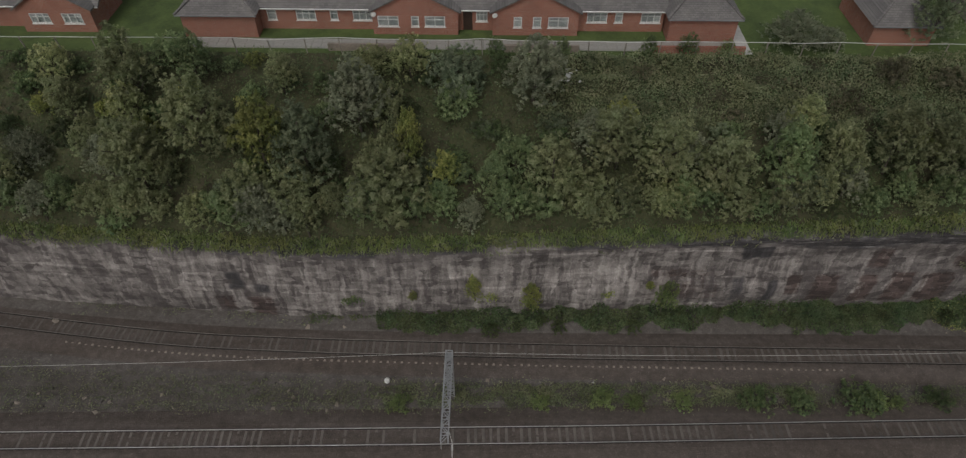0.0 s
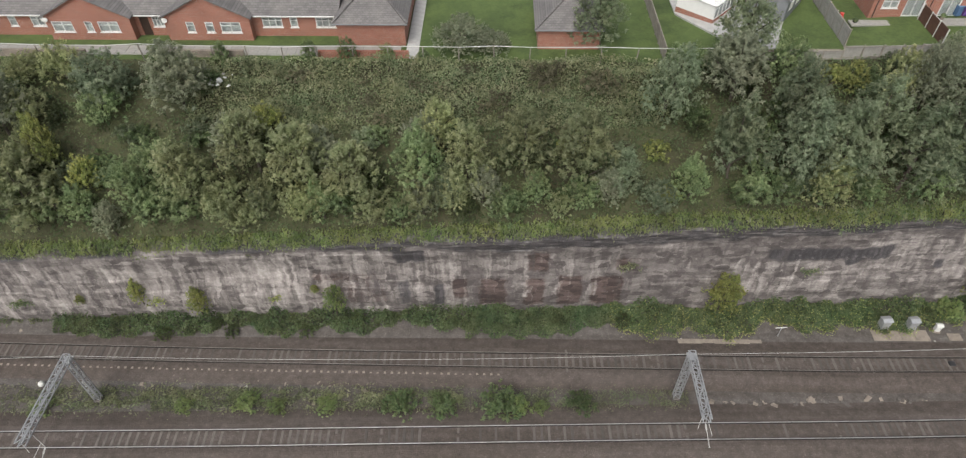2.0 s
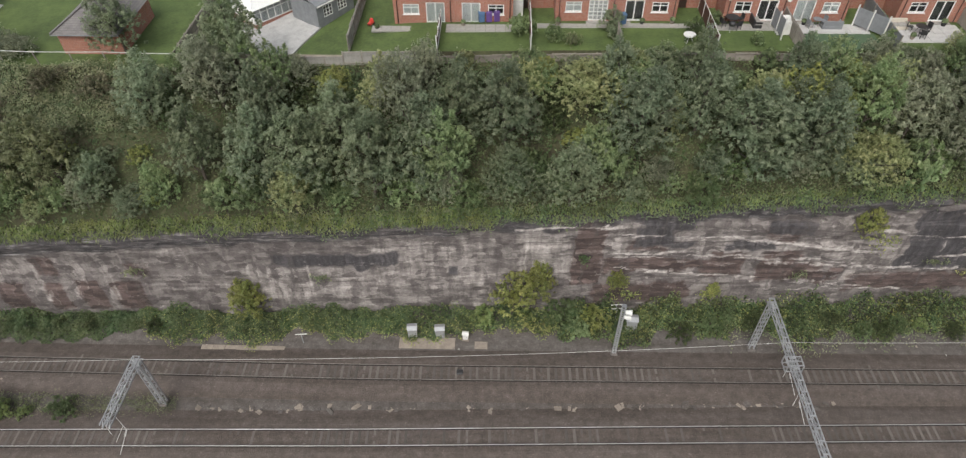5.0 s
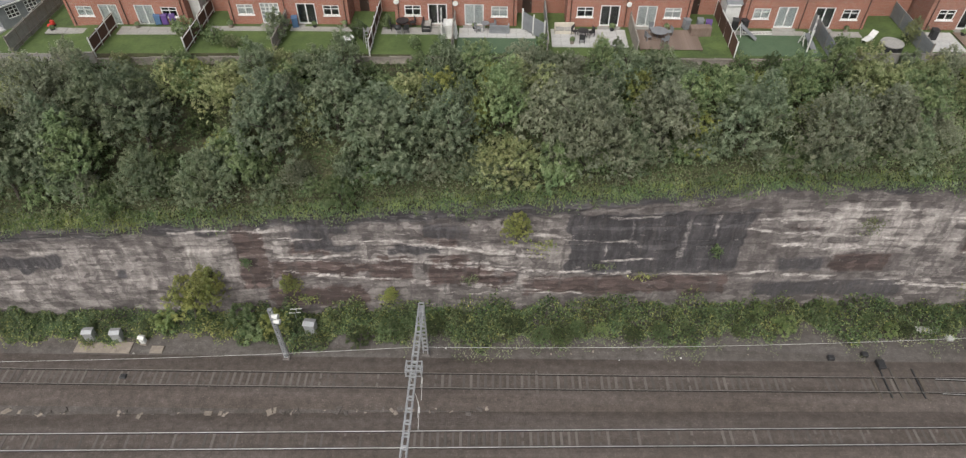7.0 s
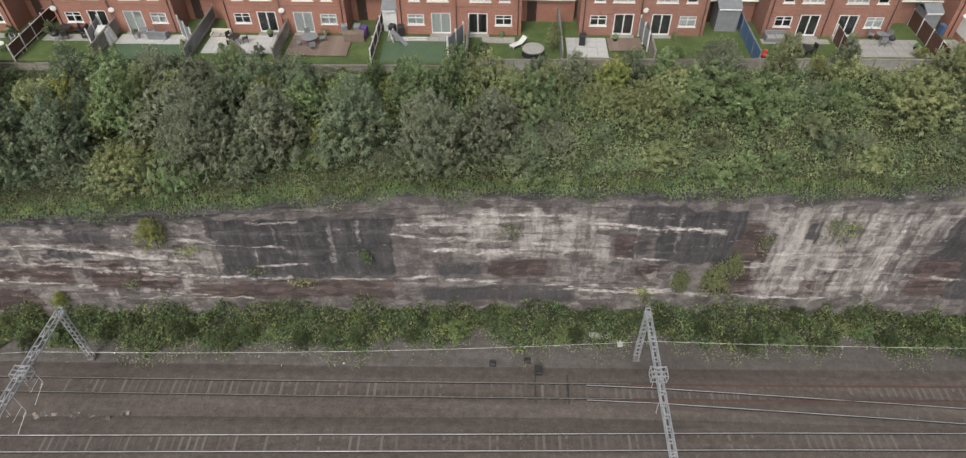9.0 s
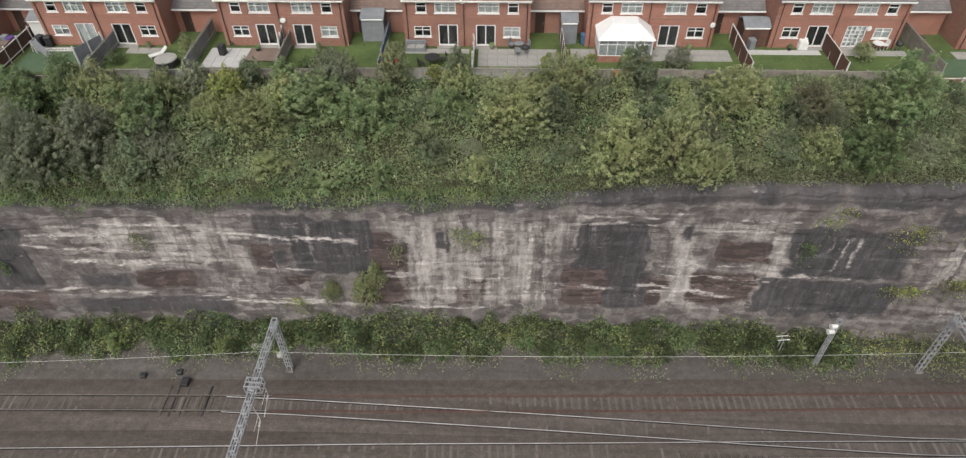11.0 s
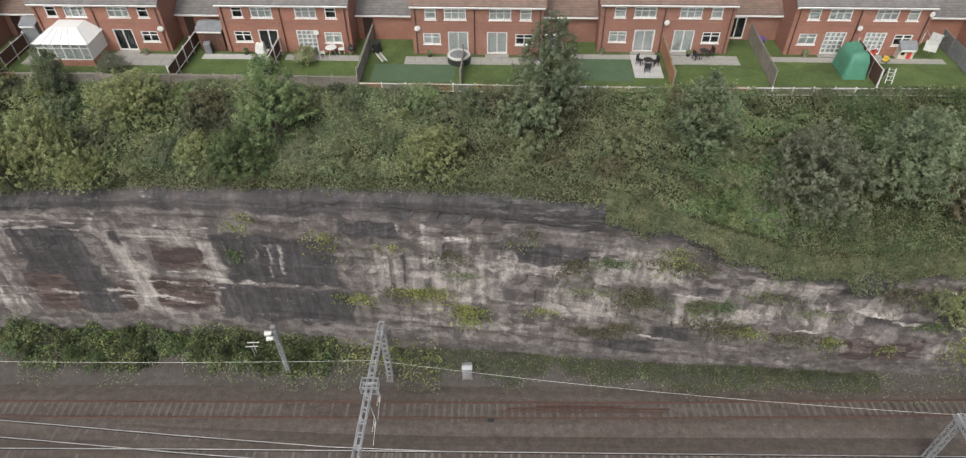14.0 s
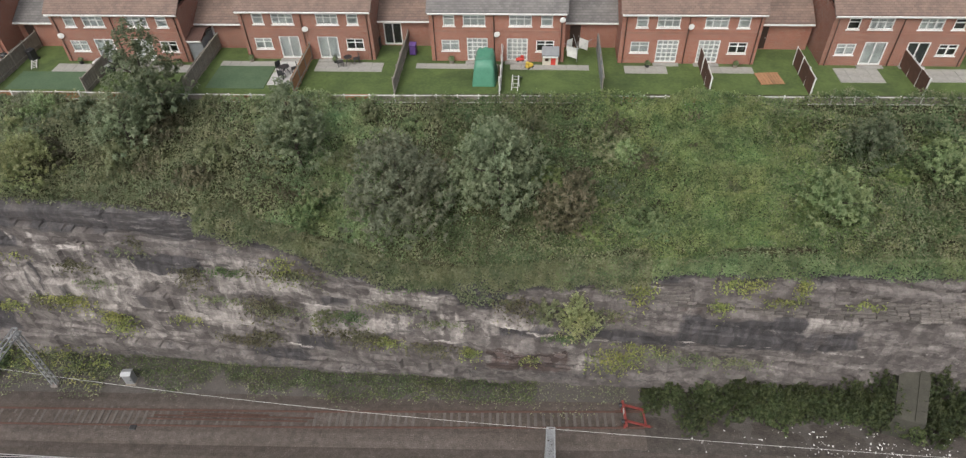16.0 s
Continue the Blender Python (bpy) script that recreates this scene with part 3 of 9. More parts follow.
    bsdf.inputs["Roughness"].default_value = 0.92
    bump_node(nodes, links, bsdf, mix_node(nodes, links, 0.5, grain, chip), 0.6, 0.1)
    return m


ROCK = rock_mat()
# soot, red rock and pale wash: x, height from, height to, half width, strength
SOOT_A = [(25, 7.2, 9.1, 1.4, 0.9), (24.2, 1.6, 5.1, 0.7, 0.6), (27.5, 1.5, 4.6, 0.5, 0.7), (21.7, 3.3, 5.2, 0.5, 0.5), (-22.7, 3.7, 6.1, 0.8, 0.7), (-20.4, 3.4, 4.6, 0.8, 0.7), (-9.1, 4.9, 6.1, 0.6, 0.5), (63.4, 6.6, 8.3, 5.7, 0.75), (74.1, 5.4, 6.3, 0.4, 0.9), (82, 4.9, 5.7, 0.8, 0.8), (92, 8.4, 10.8, 1.7, 0.8), (94.8, 8.3, 9.1, 1.2, 0.8), (99.7, 8, 8.7, 1.1, 0.8)]
SOOT_B = [(122.7, 5.6, 12.8, 7.8, 1.1), (101.2, 7.9, 9.1, 2, 0.7), (93.3, 10.4, 12.1, 2.3, 0.7), (104, 9.8, 11.7, 2.3, 0.6), (109.5, 3.8, 5.5, 1.2, 0.4), (157.4, 7.3, 13.5, 3.4, 1.1), (153.4, 11.2, 14.1, 2.3, 0.8), (136.3, 5.4, 7.4, 2.3, 0.6), (139.7, 1.7, 4.4, 7.3, 0.55), (166.9, 10.5, 12.4, 0.4, 0.8), (152.5, 8.3, 10.2, 0.8, 0.7)]
# the row at 187.8 paints the shade of a hole by the lip
SOOT_C = [(181.7, 7.8, 13.5, 3, 1.1), (183.7, 2.9, 7.8, 2, 0.7), (201.6, 8.1, 13.8, 5.2, 0.85), (201.2, 3.3, 7.6, 6, 1), (167.5, 9.9, 12.8, 0.2, 0.7), (187.8, 11.2, 13.3, 0.4, 0.9), (170.8, 13.4, 14.4, 3.1, 0.3)]
# the narrowest rows paint the shade of small holes as soot
SOOT_D = [(224.6, 12.1, 13.8, 2.7, 1.2), (209.9, 14.1, 16, 2.7, 0.7), (231.4, 16.1, 17.2, 2.5, 0.7), (237, 14.8, 16.5, 2, 0.7), (235, 3.4, 5.6, 1.8, 0.7), (237.4, 8.8, 10.3, 1.4, 0.6), (211.1, 7.6, 12.2, 0.2, 0.8), (212.2, 9.2, 12.4, 0.2, 0.8), (214.1, 7.8, 10.1, 0.5, 0.5), (221, 7.6, 9.5, 0.7, 0.5), (221, 13.4, 14.4, 2.1, 0.5), (216.7, 13.3, 14.1, 1.7, 0.5)]
SOOT_E = [(237.3, 13.4, 15.4, 1.5, 0.7), (249.3, 9.8, 12.3, 1.9, 0.9), (252.6, 6.2, 7.5, 2.2, 0.7), (261.5, 6.2, 7.9, 3.6, 0.9), (269.8, 6.3, 10.1, 4.7, 0.9), (257.5, 6.9, 8.4, 1.9, 0.6), (244.6, 7.7, 9.2, 1.5, 0.4), (231.5, 1.5, 3.3, 2.6, 0.5), (240.5, 5, 6.6, 1.6, 0.5), (276.7, 6, 8.6, 2.8, 0.6)]
RED_A = [(36.5, 1.3, 4.8, 0.8, 1), (39.9, 1.3, 5.1, 1, 1), (43.3, 1.2, 4.8, 1.3, 1), (36.7, 5.9, 8.2, 0.9, 0.9), (32.5, 1.6, 4.9, 1.2, 0.8), (29.5, 2.8, 5, 0.6, 0.8), (-24.3, 0.6, 2.8, 0.8, 0.8), (-20.9, 0, 2.9, 1.1, 0.9), (45.2, 5.4, 7.4, 1.2, 0.4), (19.1, 1.7, 6, 3.5, 0.35), (86.4, 4.3, 11.4, 1.2, 1.3), (91.8, 5.5, 7.1, 3.7, 1)]
RED_B = [(99.3, 4.8, 7.6, 1.5, 1.1), (103.8, 4.1, 6.2, 1.3, 1), (106.6, 3.9, 6.3, 1.5, 1), (103.3, 8.8, 11.1, 1.5, 0.8), (91.7, 1.5, 4.2, 4.5, 0.8), (91.6, 8, 9.5, 1.7, 0.9), (98.7, 4.9, 6.5, 1.8, 1), (93.4, 5.8, 6.8, 5.4, 0.9), (104, 4.1, 7.7, 1.7, 1), (107.4, 3.8, 5.4, 2.7, 1), (120.5, 2.5, 5, 9.6, 0.8), (92.9, 1.4, 3.8, 3.8, 0.7)]
RED_C = [(151.3, 7.8, 10.8, 1, 1), (161.1, 6.8, 12.1, 1.6, 1.1), (161.2, 2.9, 5.9, 1.7, 1), (153.6, 5.4, 6.9, 1.2, 0.8), (141.8, 5.2, 7.5, 2.5, 0.8), (168.8, 3.2, 5.4, 0.8, 0.8), (135.3, 10.3, 11.1, 1.6, 0.5), (162.6, 7.5, 10.9, 1.3, 1.1), (162, 3.4, 6.5, 1.5, 1), (170.1, 3.6, 6.6, 0.7, 0.7), (180.2, 3, 8.1, 2.5, 0.9), (192.8, 9.3, 11.7, 2.2, 1.1), (192.1, 4.1, 7.9, 2.9, 1)]
RED_D = [(186.1, 3.4, 7.1, 1.3, 0.7), (253, 2.1, 4.9, 3.4, 0.8), (259.1, 8.6, 9.9, 1.6, 0.7), (266.2, 10.3, 11.7, 2.7, 0.4), (244, 4.5, 6.1, 3.1, 0.4)]
PALE_A = [(12.4, 1.4, 8.7, 2.9, 0.9), (1.2, 1.8, 6.9, 1.4, 0.7), (-10.4, 1.4, 7.7, 20.5, 0.55), (16.2, 1.8, 9.3, 17.1, 0.4), (35.4, 5.7, 8.5, 8.5, 0.5), (41.3, 1.1, 5.5, 0.9, 0.5), (71.4, 1.4, 9.4, 6.6, 0.6), (82.8, 4.6, 11.3, 2.6, 0.9), (90.4, 7.5, 10.4, 3.1, 0.7), (60.1, 1.8, 6.2, 4.9, 0.55), (97.4, 8.3, 10.4, 4.1, 0.6)]
PALE_B = [(141.7, 7.9, 12.9, 8.3, 0.85), (167.7, 3.4, 14.1, 5, 0.95), (97.4, 7, 9.8, 9.2, 0.5), (107.9, 6.3, 9.5, 7.3, 0.5), (112.5, 3.1, 5.4, 4.6, 0.45), (149, 2.4, 6.6, 6.8, 0.5), (91.7, 9.4, 10.7, 4.1, 0.7), (169.9, 3, 14, 7.3, 0.95), (176.3, 8.7, 14.4, 2.9, 0.7)]
PALE_C = [(188.2, 3.4, 12.2, 1.6, 1.1), (186.5, 3.6, 9.6, 1.6, 0.5), (195.1, 4, 12.8, 1.6, 1.1), (190.5, 12.1, 14.3, 4.3, 0.9), (181.8, 4.3, 6, 6.2, 0.3), (214.5, 6.7, 12.6, 5.4, 0.75), (222.9, 10.1, 13.2, 5.3, 0.8), (231.5, 10.4, 13.8, 3.3, 1.1), (227.1, 5.4, 9.2, 3.3, 0.9), (239.2, 9.1, 11.2, 3.1, 0.8), (215.6, 13.4, 14.7, 2.2, 0.9), (217.6, 2.4, 6.5, 7, 0.5), (229.2, 15.7, 16.5, 1.8, 0.7)]
PALE_D = [(243.6, 9.7, 11.8, 3.2, 1), (244, 5.7, 8.8, 4.6, 0.6), (251.5, 6.6, 9.2, 3, 0.6), (256, 2.7, 5.2, 4.3, 0.6), (272.4, 6.5, 9.2, 1.2, 0.5), (275.9, 8.6, 10.4, 2.7, 0.6), (237.6, 4.7, 10.1, 3.4, 0.6), (261, 9, 10, 2.1, 0.6)]
# limed ledges: x from, x to, height at each end; single runs as above
LEDGE_A = [(87.5, 100.3, 10.1, 9.3), (97.6, 105.8, 9.5, 8.5), (105.1, 112.6, 8.7, 7.7), (88.3, 96.7, 7.2, 7.3), (96.7, 104.5, 7.3, 6.7), (104.6, 111.2, 6.9, 6.4), (88.5, 102.6, 5.9, 4.2), (102.6, 117.3, 6.3, 5.5), (104.9, 112.9, 4.2, 3.4), (110.5, 129.8, 5.7, 5), (103.4, 116.9, 3.1, 2.9), (111.6, 117.1, 10.7, 9.7), (117.7, 120.7, 9.6, 9.4), (117.6, 122.9, 7.1, 7), (118.4, 122.6, 12.4, 12.4), (87.9, 95.4, 7.5, 7.7), (79.8, 89.5, 10.8, 10.9)]
LEDGE_B = [(131, 145.5, 11.8, 10.8), (130.1, 145.2, 10.6, 9), (137.8, 149.4, 12.8, 12.3), (144.7, 153.9, 12.4, 11.3), (153.9, 159.7, 11.3, 11.1), (133.7, 144.9, 8.7, 7.7), (135, 140.2, 4.9, 4.7), (130.1, 133.8, 5, 5.4), (130.1, 132.7, 4.5, 4.4), (142.5, 156.5, 4.2, 3.5), (146.1, 161.2, 3.6, 3), (160.9, 173.7, 7.4, 6.5), (150.4, 155.4, 7.6, 7.4), (161.8, 172.6, 3, 2.9)]
LEDGE_C = [(178, 185.1, 14.4, 14.2), (178.3, 185.4, 13.5, 13.2), (160.5, 169.6, 6.8, 7), (169.5, 182.5, 6.8, 5.2), (184.4, 194.9, 5.9, 4.8), (185.3, 196.2, 7.5, 7.1), (185.3, 193.8, 5.1, 4.9), (186, 194.2, 8.5, 8.8), (195.8, 203, 8.1, 7.8), (188.4, 196.2, 12.8, 13.3), (191.7, 196.8, 14, 14), (186.2, 187.7, 14.6, 14.6)]
LEDGE_D = [(249, 252.6, 8, 7), (252.7, 262.2, 6.6, 6), (220.6, 226, 12.1, 11), (215.2, 217.8, 14.4, 14.3), (221.8, 224.8, 10.6, 10.3), (221.4, 225.1, 7.1, 6.7), (229.1, 236.5, 4.7, 3.1), (234.4, 238.5, 9.1, 8.3), (237.2, 241.4, 5.5, 5.1), (242.5, 247.7, 6, 5.6), (265.5, 272.4, 6.9, 6.5), (276.4, 280.3, 6, 5.8), (254.4, 263.4, 11.8, 12.8)]
RUN_A = [(155.6, 8, 13.7, 0.3, 0.5), (152.1, 6.9, 11.9, 0.2, 0.5), (118.2, 7.3, 9.5, 0.2, 0.6), (125, 6.8, 12.4, 0.4, 0.4), (127.7, 9.1, 13, 0.3, 0.5), (120.4, 6.2, 12.3, 0.3, 0.35), (96.6, 7, 9.8, 0.4, 0.6), (114.9, 12.5, 13, 0.3, 0.5), (174.6, 3.6, 13.7, 0.2, 1), (172, 5.4, 13.8, 0.2, 0.8), (179.8, 10.9, 13.4, 0.3, 0.4), (187.8, 3.6, 12.1, 0.4, 0.8)]
RUN_C = [(9.3, 5.2, 8.2, 0.15, 0.8), (10.3, 3.4, 7.2, 0.15, 0.8), (12.8, 2.4, 8.3, 0.3, 0.6), (14.1, 6.3, 8.3, 0.15, 0.7), (14.8, 4.8, 6.3, 0.1, 0.8), (15.6, 5, 7.5, 0.1, 0.8), (2.2, 2.6, 7.4, 0.15, 0.7), (1.1, 5.9, 7.9, 0.1, 0.6), (-1.6, 4.2, 7.5, 0.15, 0.5), (-3, 5.1, 7.9, 0.15, 0.5), (-5.5, 4.2, 6.7, 0.1, 0.6), (-7.5, 3.3, 5.9, 0.1, 0.7), (-19.4, 3.5, 6.6, 0.15, 0.7), (-17.2, 2.4, 5, 0.15, 0.8), (-15.2, 1.5, 5.9, 0.15, 0.8)]
RUN_B = [(172.3, 7.1, 13.2, 0.2, 0.8), (212.1, 14.5, 16, 0.2, 1), (214.1, 14.6, 16.1, 0.2, 1), (200.9, 8.4, 13.1, 0.2, 0.8), (201.9, 9.2, 13.2, 0.2, 0.8), (197.2, 9.7, 13.6, 0.3, 0.5), (199.8, 10.6, 13.4, 0.2, 0.6), (168.5, 7.9, 14.4, 0.2, 0.4), (70.2, 2.3, 8.1, 0.1, 0.5), (57.2, 2.8, 7, 0.2, 0.7), (60.8, 2.7, 7, 0.2, 0.8), (50.7, 5.4, 7.9, 0.2, 0.7), (35.7, 2.2, 7.8, 0.3, 0.6), (38.6, 2.1, 7.3, 0.2, 0.5), (42.2, 2.1, 8, 0.2, 0.6)]


def build_cliff():
    x0, x1, m = -75.0, 310.0, 96
    xs = np.arange(x0, x1, 0.25)
    n = len(xs)
    s = np.linspace(0, 1, m)
    shape, L = (n, m), x1 - x0
    top, foot = CLIFF_TOP(xs), np.full(n, -0.4)
    top = top + 0.4 * (lattice((n, 2), (n / 12, 0), 3)[:, 0] - 0.5) + 0.25 * (lattice((n, 2), (n / 4, 0), 4)[:, 0] - 0.5)
    z = foot[:, None] + (top - foot)[:, None] * s[None, :]
    # beds of rock, split into blocks that stand in and out of the face
    rng, rng2 = np.random.default_rng(7), np.random.default_rng(70)
    X = np.broadcast_to(xs[:, None], shape)
    dip = np.interp(xs, [-75, 60, 180, 215, 330], [0, 0, 0.3, 1.2, 14.0])[:, None]
    zz = z + dip + 0.5 * lattice(shape, (L / 30, 2), 5) + 0.12 * lattice(shape, (L / 4, 6), 6)
    bounds = np.cumsum(rng.choice([0.35, 0.5, 0.7, 1.0, 1.5], 70)) - 4
    k = np.clip(np.searchsorted(bounds, zz), 0, 69)
    width = rng.uniform(0.9, 4.5, 71)[k]
    col = np.floor((X + (shift := rng.uniform(0, 9, 71))[k] + 0.3 * lattice(shape, (L / 2, 14), 8)) / width).astype(int)
    block = rng.random((71, 701))[k, col % 701]
    ledge = rng.random(71)[k]
    gap = np.abs(zz - bounds[np.clip(k, 0, 69)])
    broken = np.interp(xs, [-75, 60, 84, 110, 135, 204, 214, 330], [0.3, 0.4, 0.8, 0.8, 0.35, 0.35, 1.2, 1.3])[:, None]
    big = lattice(shape, (L / 22, 2), 10)
    fine = lattice(shape, (L / 0.7, 30), 11) + 0.6 * lattice(shape, (L / 2.2, 12), 17)
    out = broken * (0.3 * (block - 0.5) + 0.3 * (ledge - 0.5) - 0.08 * (gap < 0.07)) + 0.7 * (big - 0.5) + 0.07 * (fine - 0.8)
    y = CLIFF_Y(xs)[:, None] + 0.5 * (s - 0.6)[None, :] - out
    y[:, -3:] += np.array([0.1, 0.35, 1.6])[None, :]
    z[:, -1] += 0.25
    v = np.stack([X, y, z], 2).reshape(-1, 3)
    me = mesh_of("rock_face", v, grid_faces(n, m), [ROCK], False)
    wob = 0.5 * (lattice(shape, (L / 3, 10), 12) - 0.5) + 0.5 * (lattice(shape, (L / 0.9, 20), 13) - 0.5)
    tint, tint2 = rng2.random((71, 701))[k, col % 701], rng2.random((71, 701))[k, (col + 17) % 701]
    tongue = 1.6 * (lattice(shape, (L / 0.8, 0), 25) - 0.5) + 0.8 * (lattice(shape, (L / 4, 5), 26) - 0.5)
    stray = 0.45 * (lattice(shape, (L / 9, 6), 27) - 0.5) + 0.4 * (lattice(shape, (L / 6, 26), 28) - 0.5)

    def patches(rows, edge):
        """The strongest of the patches at each place, fading out over their edge."""
        acc = np.zeros(shape)
        for x, a, b, w, f in rows:
            loose, soft = min(1.0, w / 3), min(edge, 0.35 + 0.5 * w)
            d = np.minimum(w - np.abs(X + wob * loose - x + stray * loose), np.minimum(z - a - tongue * loose * 0.6, b - z + 0.35 * tongue * loose)) / soft
            acc = np.maximum(acc, f * np.clip(d + 0.5, 0, 1))
        return acc

    black = patches(SOOT_A + SOOT_B + SOOT_C + SOOT_D + SOOT_E, 0.8)
    pale = patches(PALE_A + PALE_B + PALE_C + PALE_D, 1.6)
    red = patches(RED_A + RED_B + RED_C + RED_D, 0.8)
    courses, patchy = lattice(shape, (L / 5, 46), 23), lattice(shape, (L / 14, 4), 24)
    # thin lime along ledges, sloping from one end to the other, and single runs
    lines = np.zeros(shape)
    for xa, xb, za, zb in LEDGE_A + LEDGE_B + LEDGE_C + LEDGE_D:
        at = za + (zb - za) * np.clip((X - xa) / (xb - xa), 0, 1) + 0.6 * (wob + 0.1) + 0.35 * (block - 0.5)
        inside = np.clip(np.minimum(X - xa, xb - X) / 0.8 + 0.4, 0, 1)
        lines = np.maximum(lines, inside * np.clip(1.15 - np.abs(z - at) / (0.1 + 0.2 * np.abs(courses + patchy - 0.6)), 0, 0.8))
    drips = np.zeros(shape)
    for x, a, b, w, f in RUN_A + RUN_B + RUN_C:
        d = np.minimum((w + 0.12 - np.abs(X - x + 0.5 * wob)) / 0.3, np.minimum(z - a, b - z) / 0.6)
        drips = np.maximum(drips, f * np.clip(d, 0, 1))
    thin, broad = lattice(shape, (L / 0.5, 2), 21), lattice(shape, (L / 1.6, 3), 22)
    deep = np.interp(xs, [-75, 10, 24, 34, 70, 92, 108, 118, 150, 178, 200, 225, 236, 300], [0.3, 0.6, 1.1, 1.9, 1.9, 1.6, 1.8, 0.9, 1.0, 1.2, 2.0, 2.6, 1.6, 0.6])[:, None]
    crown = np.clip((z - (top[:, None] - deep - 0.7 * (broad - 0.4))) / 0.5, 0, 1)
    laid = np.interp(xs, [14, 24, 74, 84, 92, 112, 118, 200, 216, 226, 236, 255, 262], [0.2, 1, 1, 0.5, 0.8, 0.9, 0.2, 0.1, 0.2, 0.9, 0.5, 0.3, 1])[:, None]
    runs = np.clip((0.6 * thin + 0.4 * broad - 0.5) * 3.0, 0, 1)
    scour = np.interp(xs, [-75, 60, 70, 205, 212, 222, 262, 270], [0, 0, 0.06, 0.05, 0.3, 0.36, 0.36, 0.2])[:, None]
    # east of about 204 the rock is darker towards its foot
    darkening = np.clip((xs - 204) / 12, 0, 1)[:, None] * np.clip((3.6 + 1.4 * (broad - 0.5) - z) / 1.2, 0, 1)
    soot = black * (0.9 + 0.2 * tint) + 0.3 * darkening + 0.62 * crown * (0.7 + 0.5 * broad) + 0.2 * np.clip((tint - 0.8) * 5, 0, 1) * patchy
    calm = np.interp(xs, [-75, 24, 44], [1, 1, 0])[:, None]
    wash = 0.14 + 0.3 * calm + (0.6 - 0.32 * calm) * pale + (0.22 + 0.1 * calm) * (runs - 0.35) + (1 - 0.6 * calm) * (0.22 * (tint2 - 0.5) + 0.25 * (patchy - 0.5))
    wash = wash - np.interp(xs, [200, 214, 300], [0, 0.1, 0.12])[:, None] * (1 - pale) + np.interp(xs, [208, 216, 300], [0, 0.2, 0.2])[:, None] * pale
    wash = wash * (1 - 0.7 * np.clip(red, 0, 1)) * (1 - 0.8 * crown)
    beds = np.interp(xs, [66, 72, 84, 89, 112, 118, 134, 150, 156, 208, 216, 258, 266], [0, 0.5, 0.6, 0.9, 0.9, 0.4, 0.6, 0.5, 0.1, 0.1, 0.5, 0.5, 0.2])[:, None] * (1 - np.clip(black, 0, 1)) * (1 - crown)
    wash = wash + beds * 0.5 * (tint - 0.5)
    red = red + 0.25 * beds * np.clip((tint2 - 0.6) * 3, 0, 1) + np.interp(xs, [-75, 50, 66], [0.12, 0.14, 0])[:, None] * (0.4 + tint)
    lay = np.interp(xs, [-75, 50, 66, 84, 110, 130, 135, 151, 156, 178, 186, 212, 222, 310], [0.12, 0.15, 0.45, 0.8, 0.85, 0.7, 0.75, 0.7, 0.12, 0.2, 0.45, 0.25, 0.3, 0.5])[:, None] + 0.3 * (patchy - 0.5)
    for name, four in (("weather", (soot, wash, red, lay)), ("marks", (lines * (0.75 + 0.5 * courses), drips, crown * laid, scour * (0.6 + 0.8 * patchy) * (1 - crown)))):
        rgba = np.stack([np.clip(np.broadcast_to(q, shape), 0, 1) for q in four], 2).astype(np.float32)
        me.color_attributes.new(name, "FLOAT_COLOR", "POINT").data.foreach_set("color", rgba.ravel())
    return tagged(new("rock_face", me), "weathered red sandstone cutting wall, streaked with lime and soot", "rock wall", kind="structure")


build_cliff()


def retaining_wall():
    """Coursed stone built up on the rock where its lip is broken, each stone set a little in or out."""
    root = thing("retaining_wall", (0, 0, 0), "coursed dark stone retaining wall on top of the rock", "wall", kind="structure")
    bm = bmesh.new()
    bm_box(bm, (0, 0, 0), (0.78, 0.4, 0.27), 0.035)
    me = bpy.data.meshes.new("stone")
    bm.to_mesh(me)
    bm.free()
    me.materials.append(WALL_STONE)
    rng = random.Random(9)
    rest_v, rest_f = [], []
    sv, sf = [v.co.copy() for v in me.vertices], [tuple(f.vertices) for f in me.polygons]
    for row in range(11):
        x = 259 + 0.4 * (row % 2)
        while x < 292:
            z = 10.3 + 0.3 * row - 0.01 * (x - 259)
            w = rng.uniform(0.7, 1.25)
            if z < float(CLIFF_TOP(x)) - 0.1 and rng.random() < 0.93:
                m = pose(x, float(CLIFF_Y(x)) - 0.12 + 0.06 * row + rng.uniform(-0.08, 0.06), z, rng.uniform(-3, 3), 0, rng.uniform(-2, 2)) @ Matrix.Diagonal((w, 1, 1, 1))
                if x < 282:
                    o = new("stone", me)
                    o.parent = root
                    o.matrix_local = m
                else:
                    k = len(rest_v)
                    rest_v += [tuple(m @ v) for v in sv]
                    rest_f += [tuple(i + k for i in f) for f in sf]
            x += 0.8 * w + 0.03
    if rest_v:
        o = new("stones", mesh_of("stones", rest_v, rest_f, [WALL_STONE]))
        o.parent = root
        tagged(o, kind="stuff")


retaining_wall()

# ---------------------------------------------------------------- railway
RAIL_TOP = 0.16


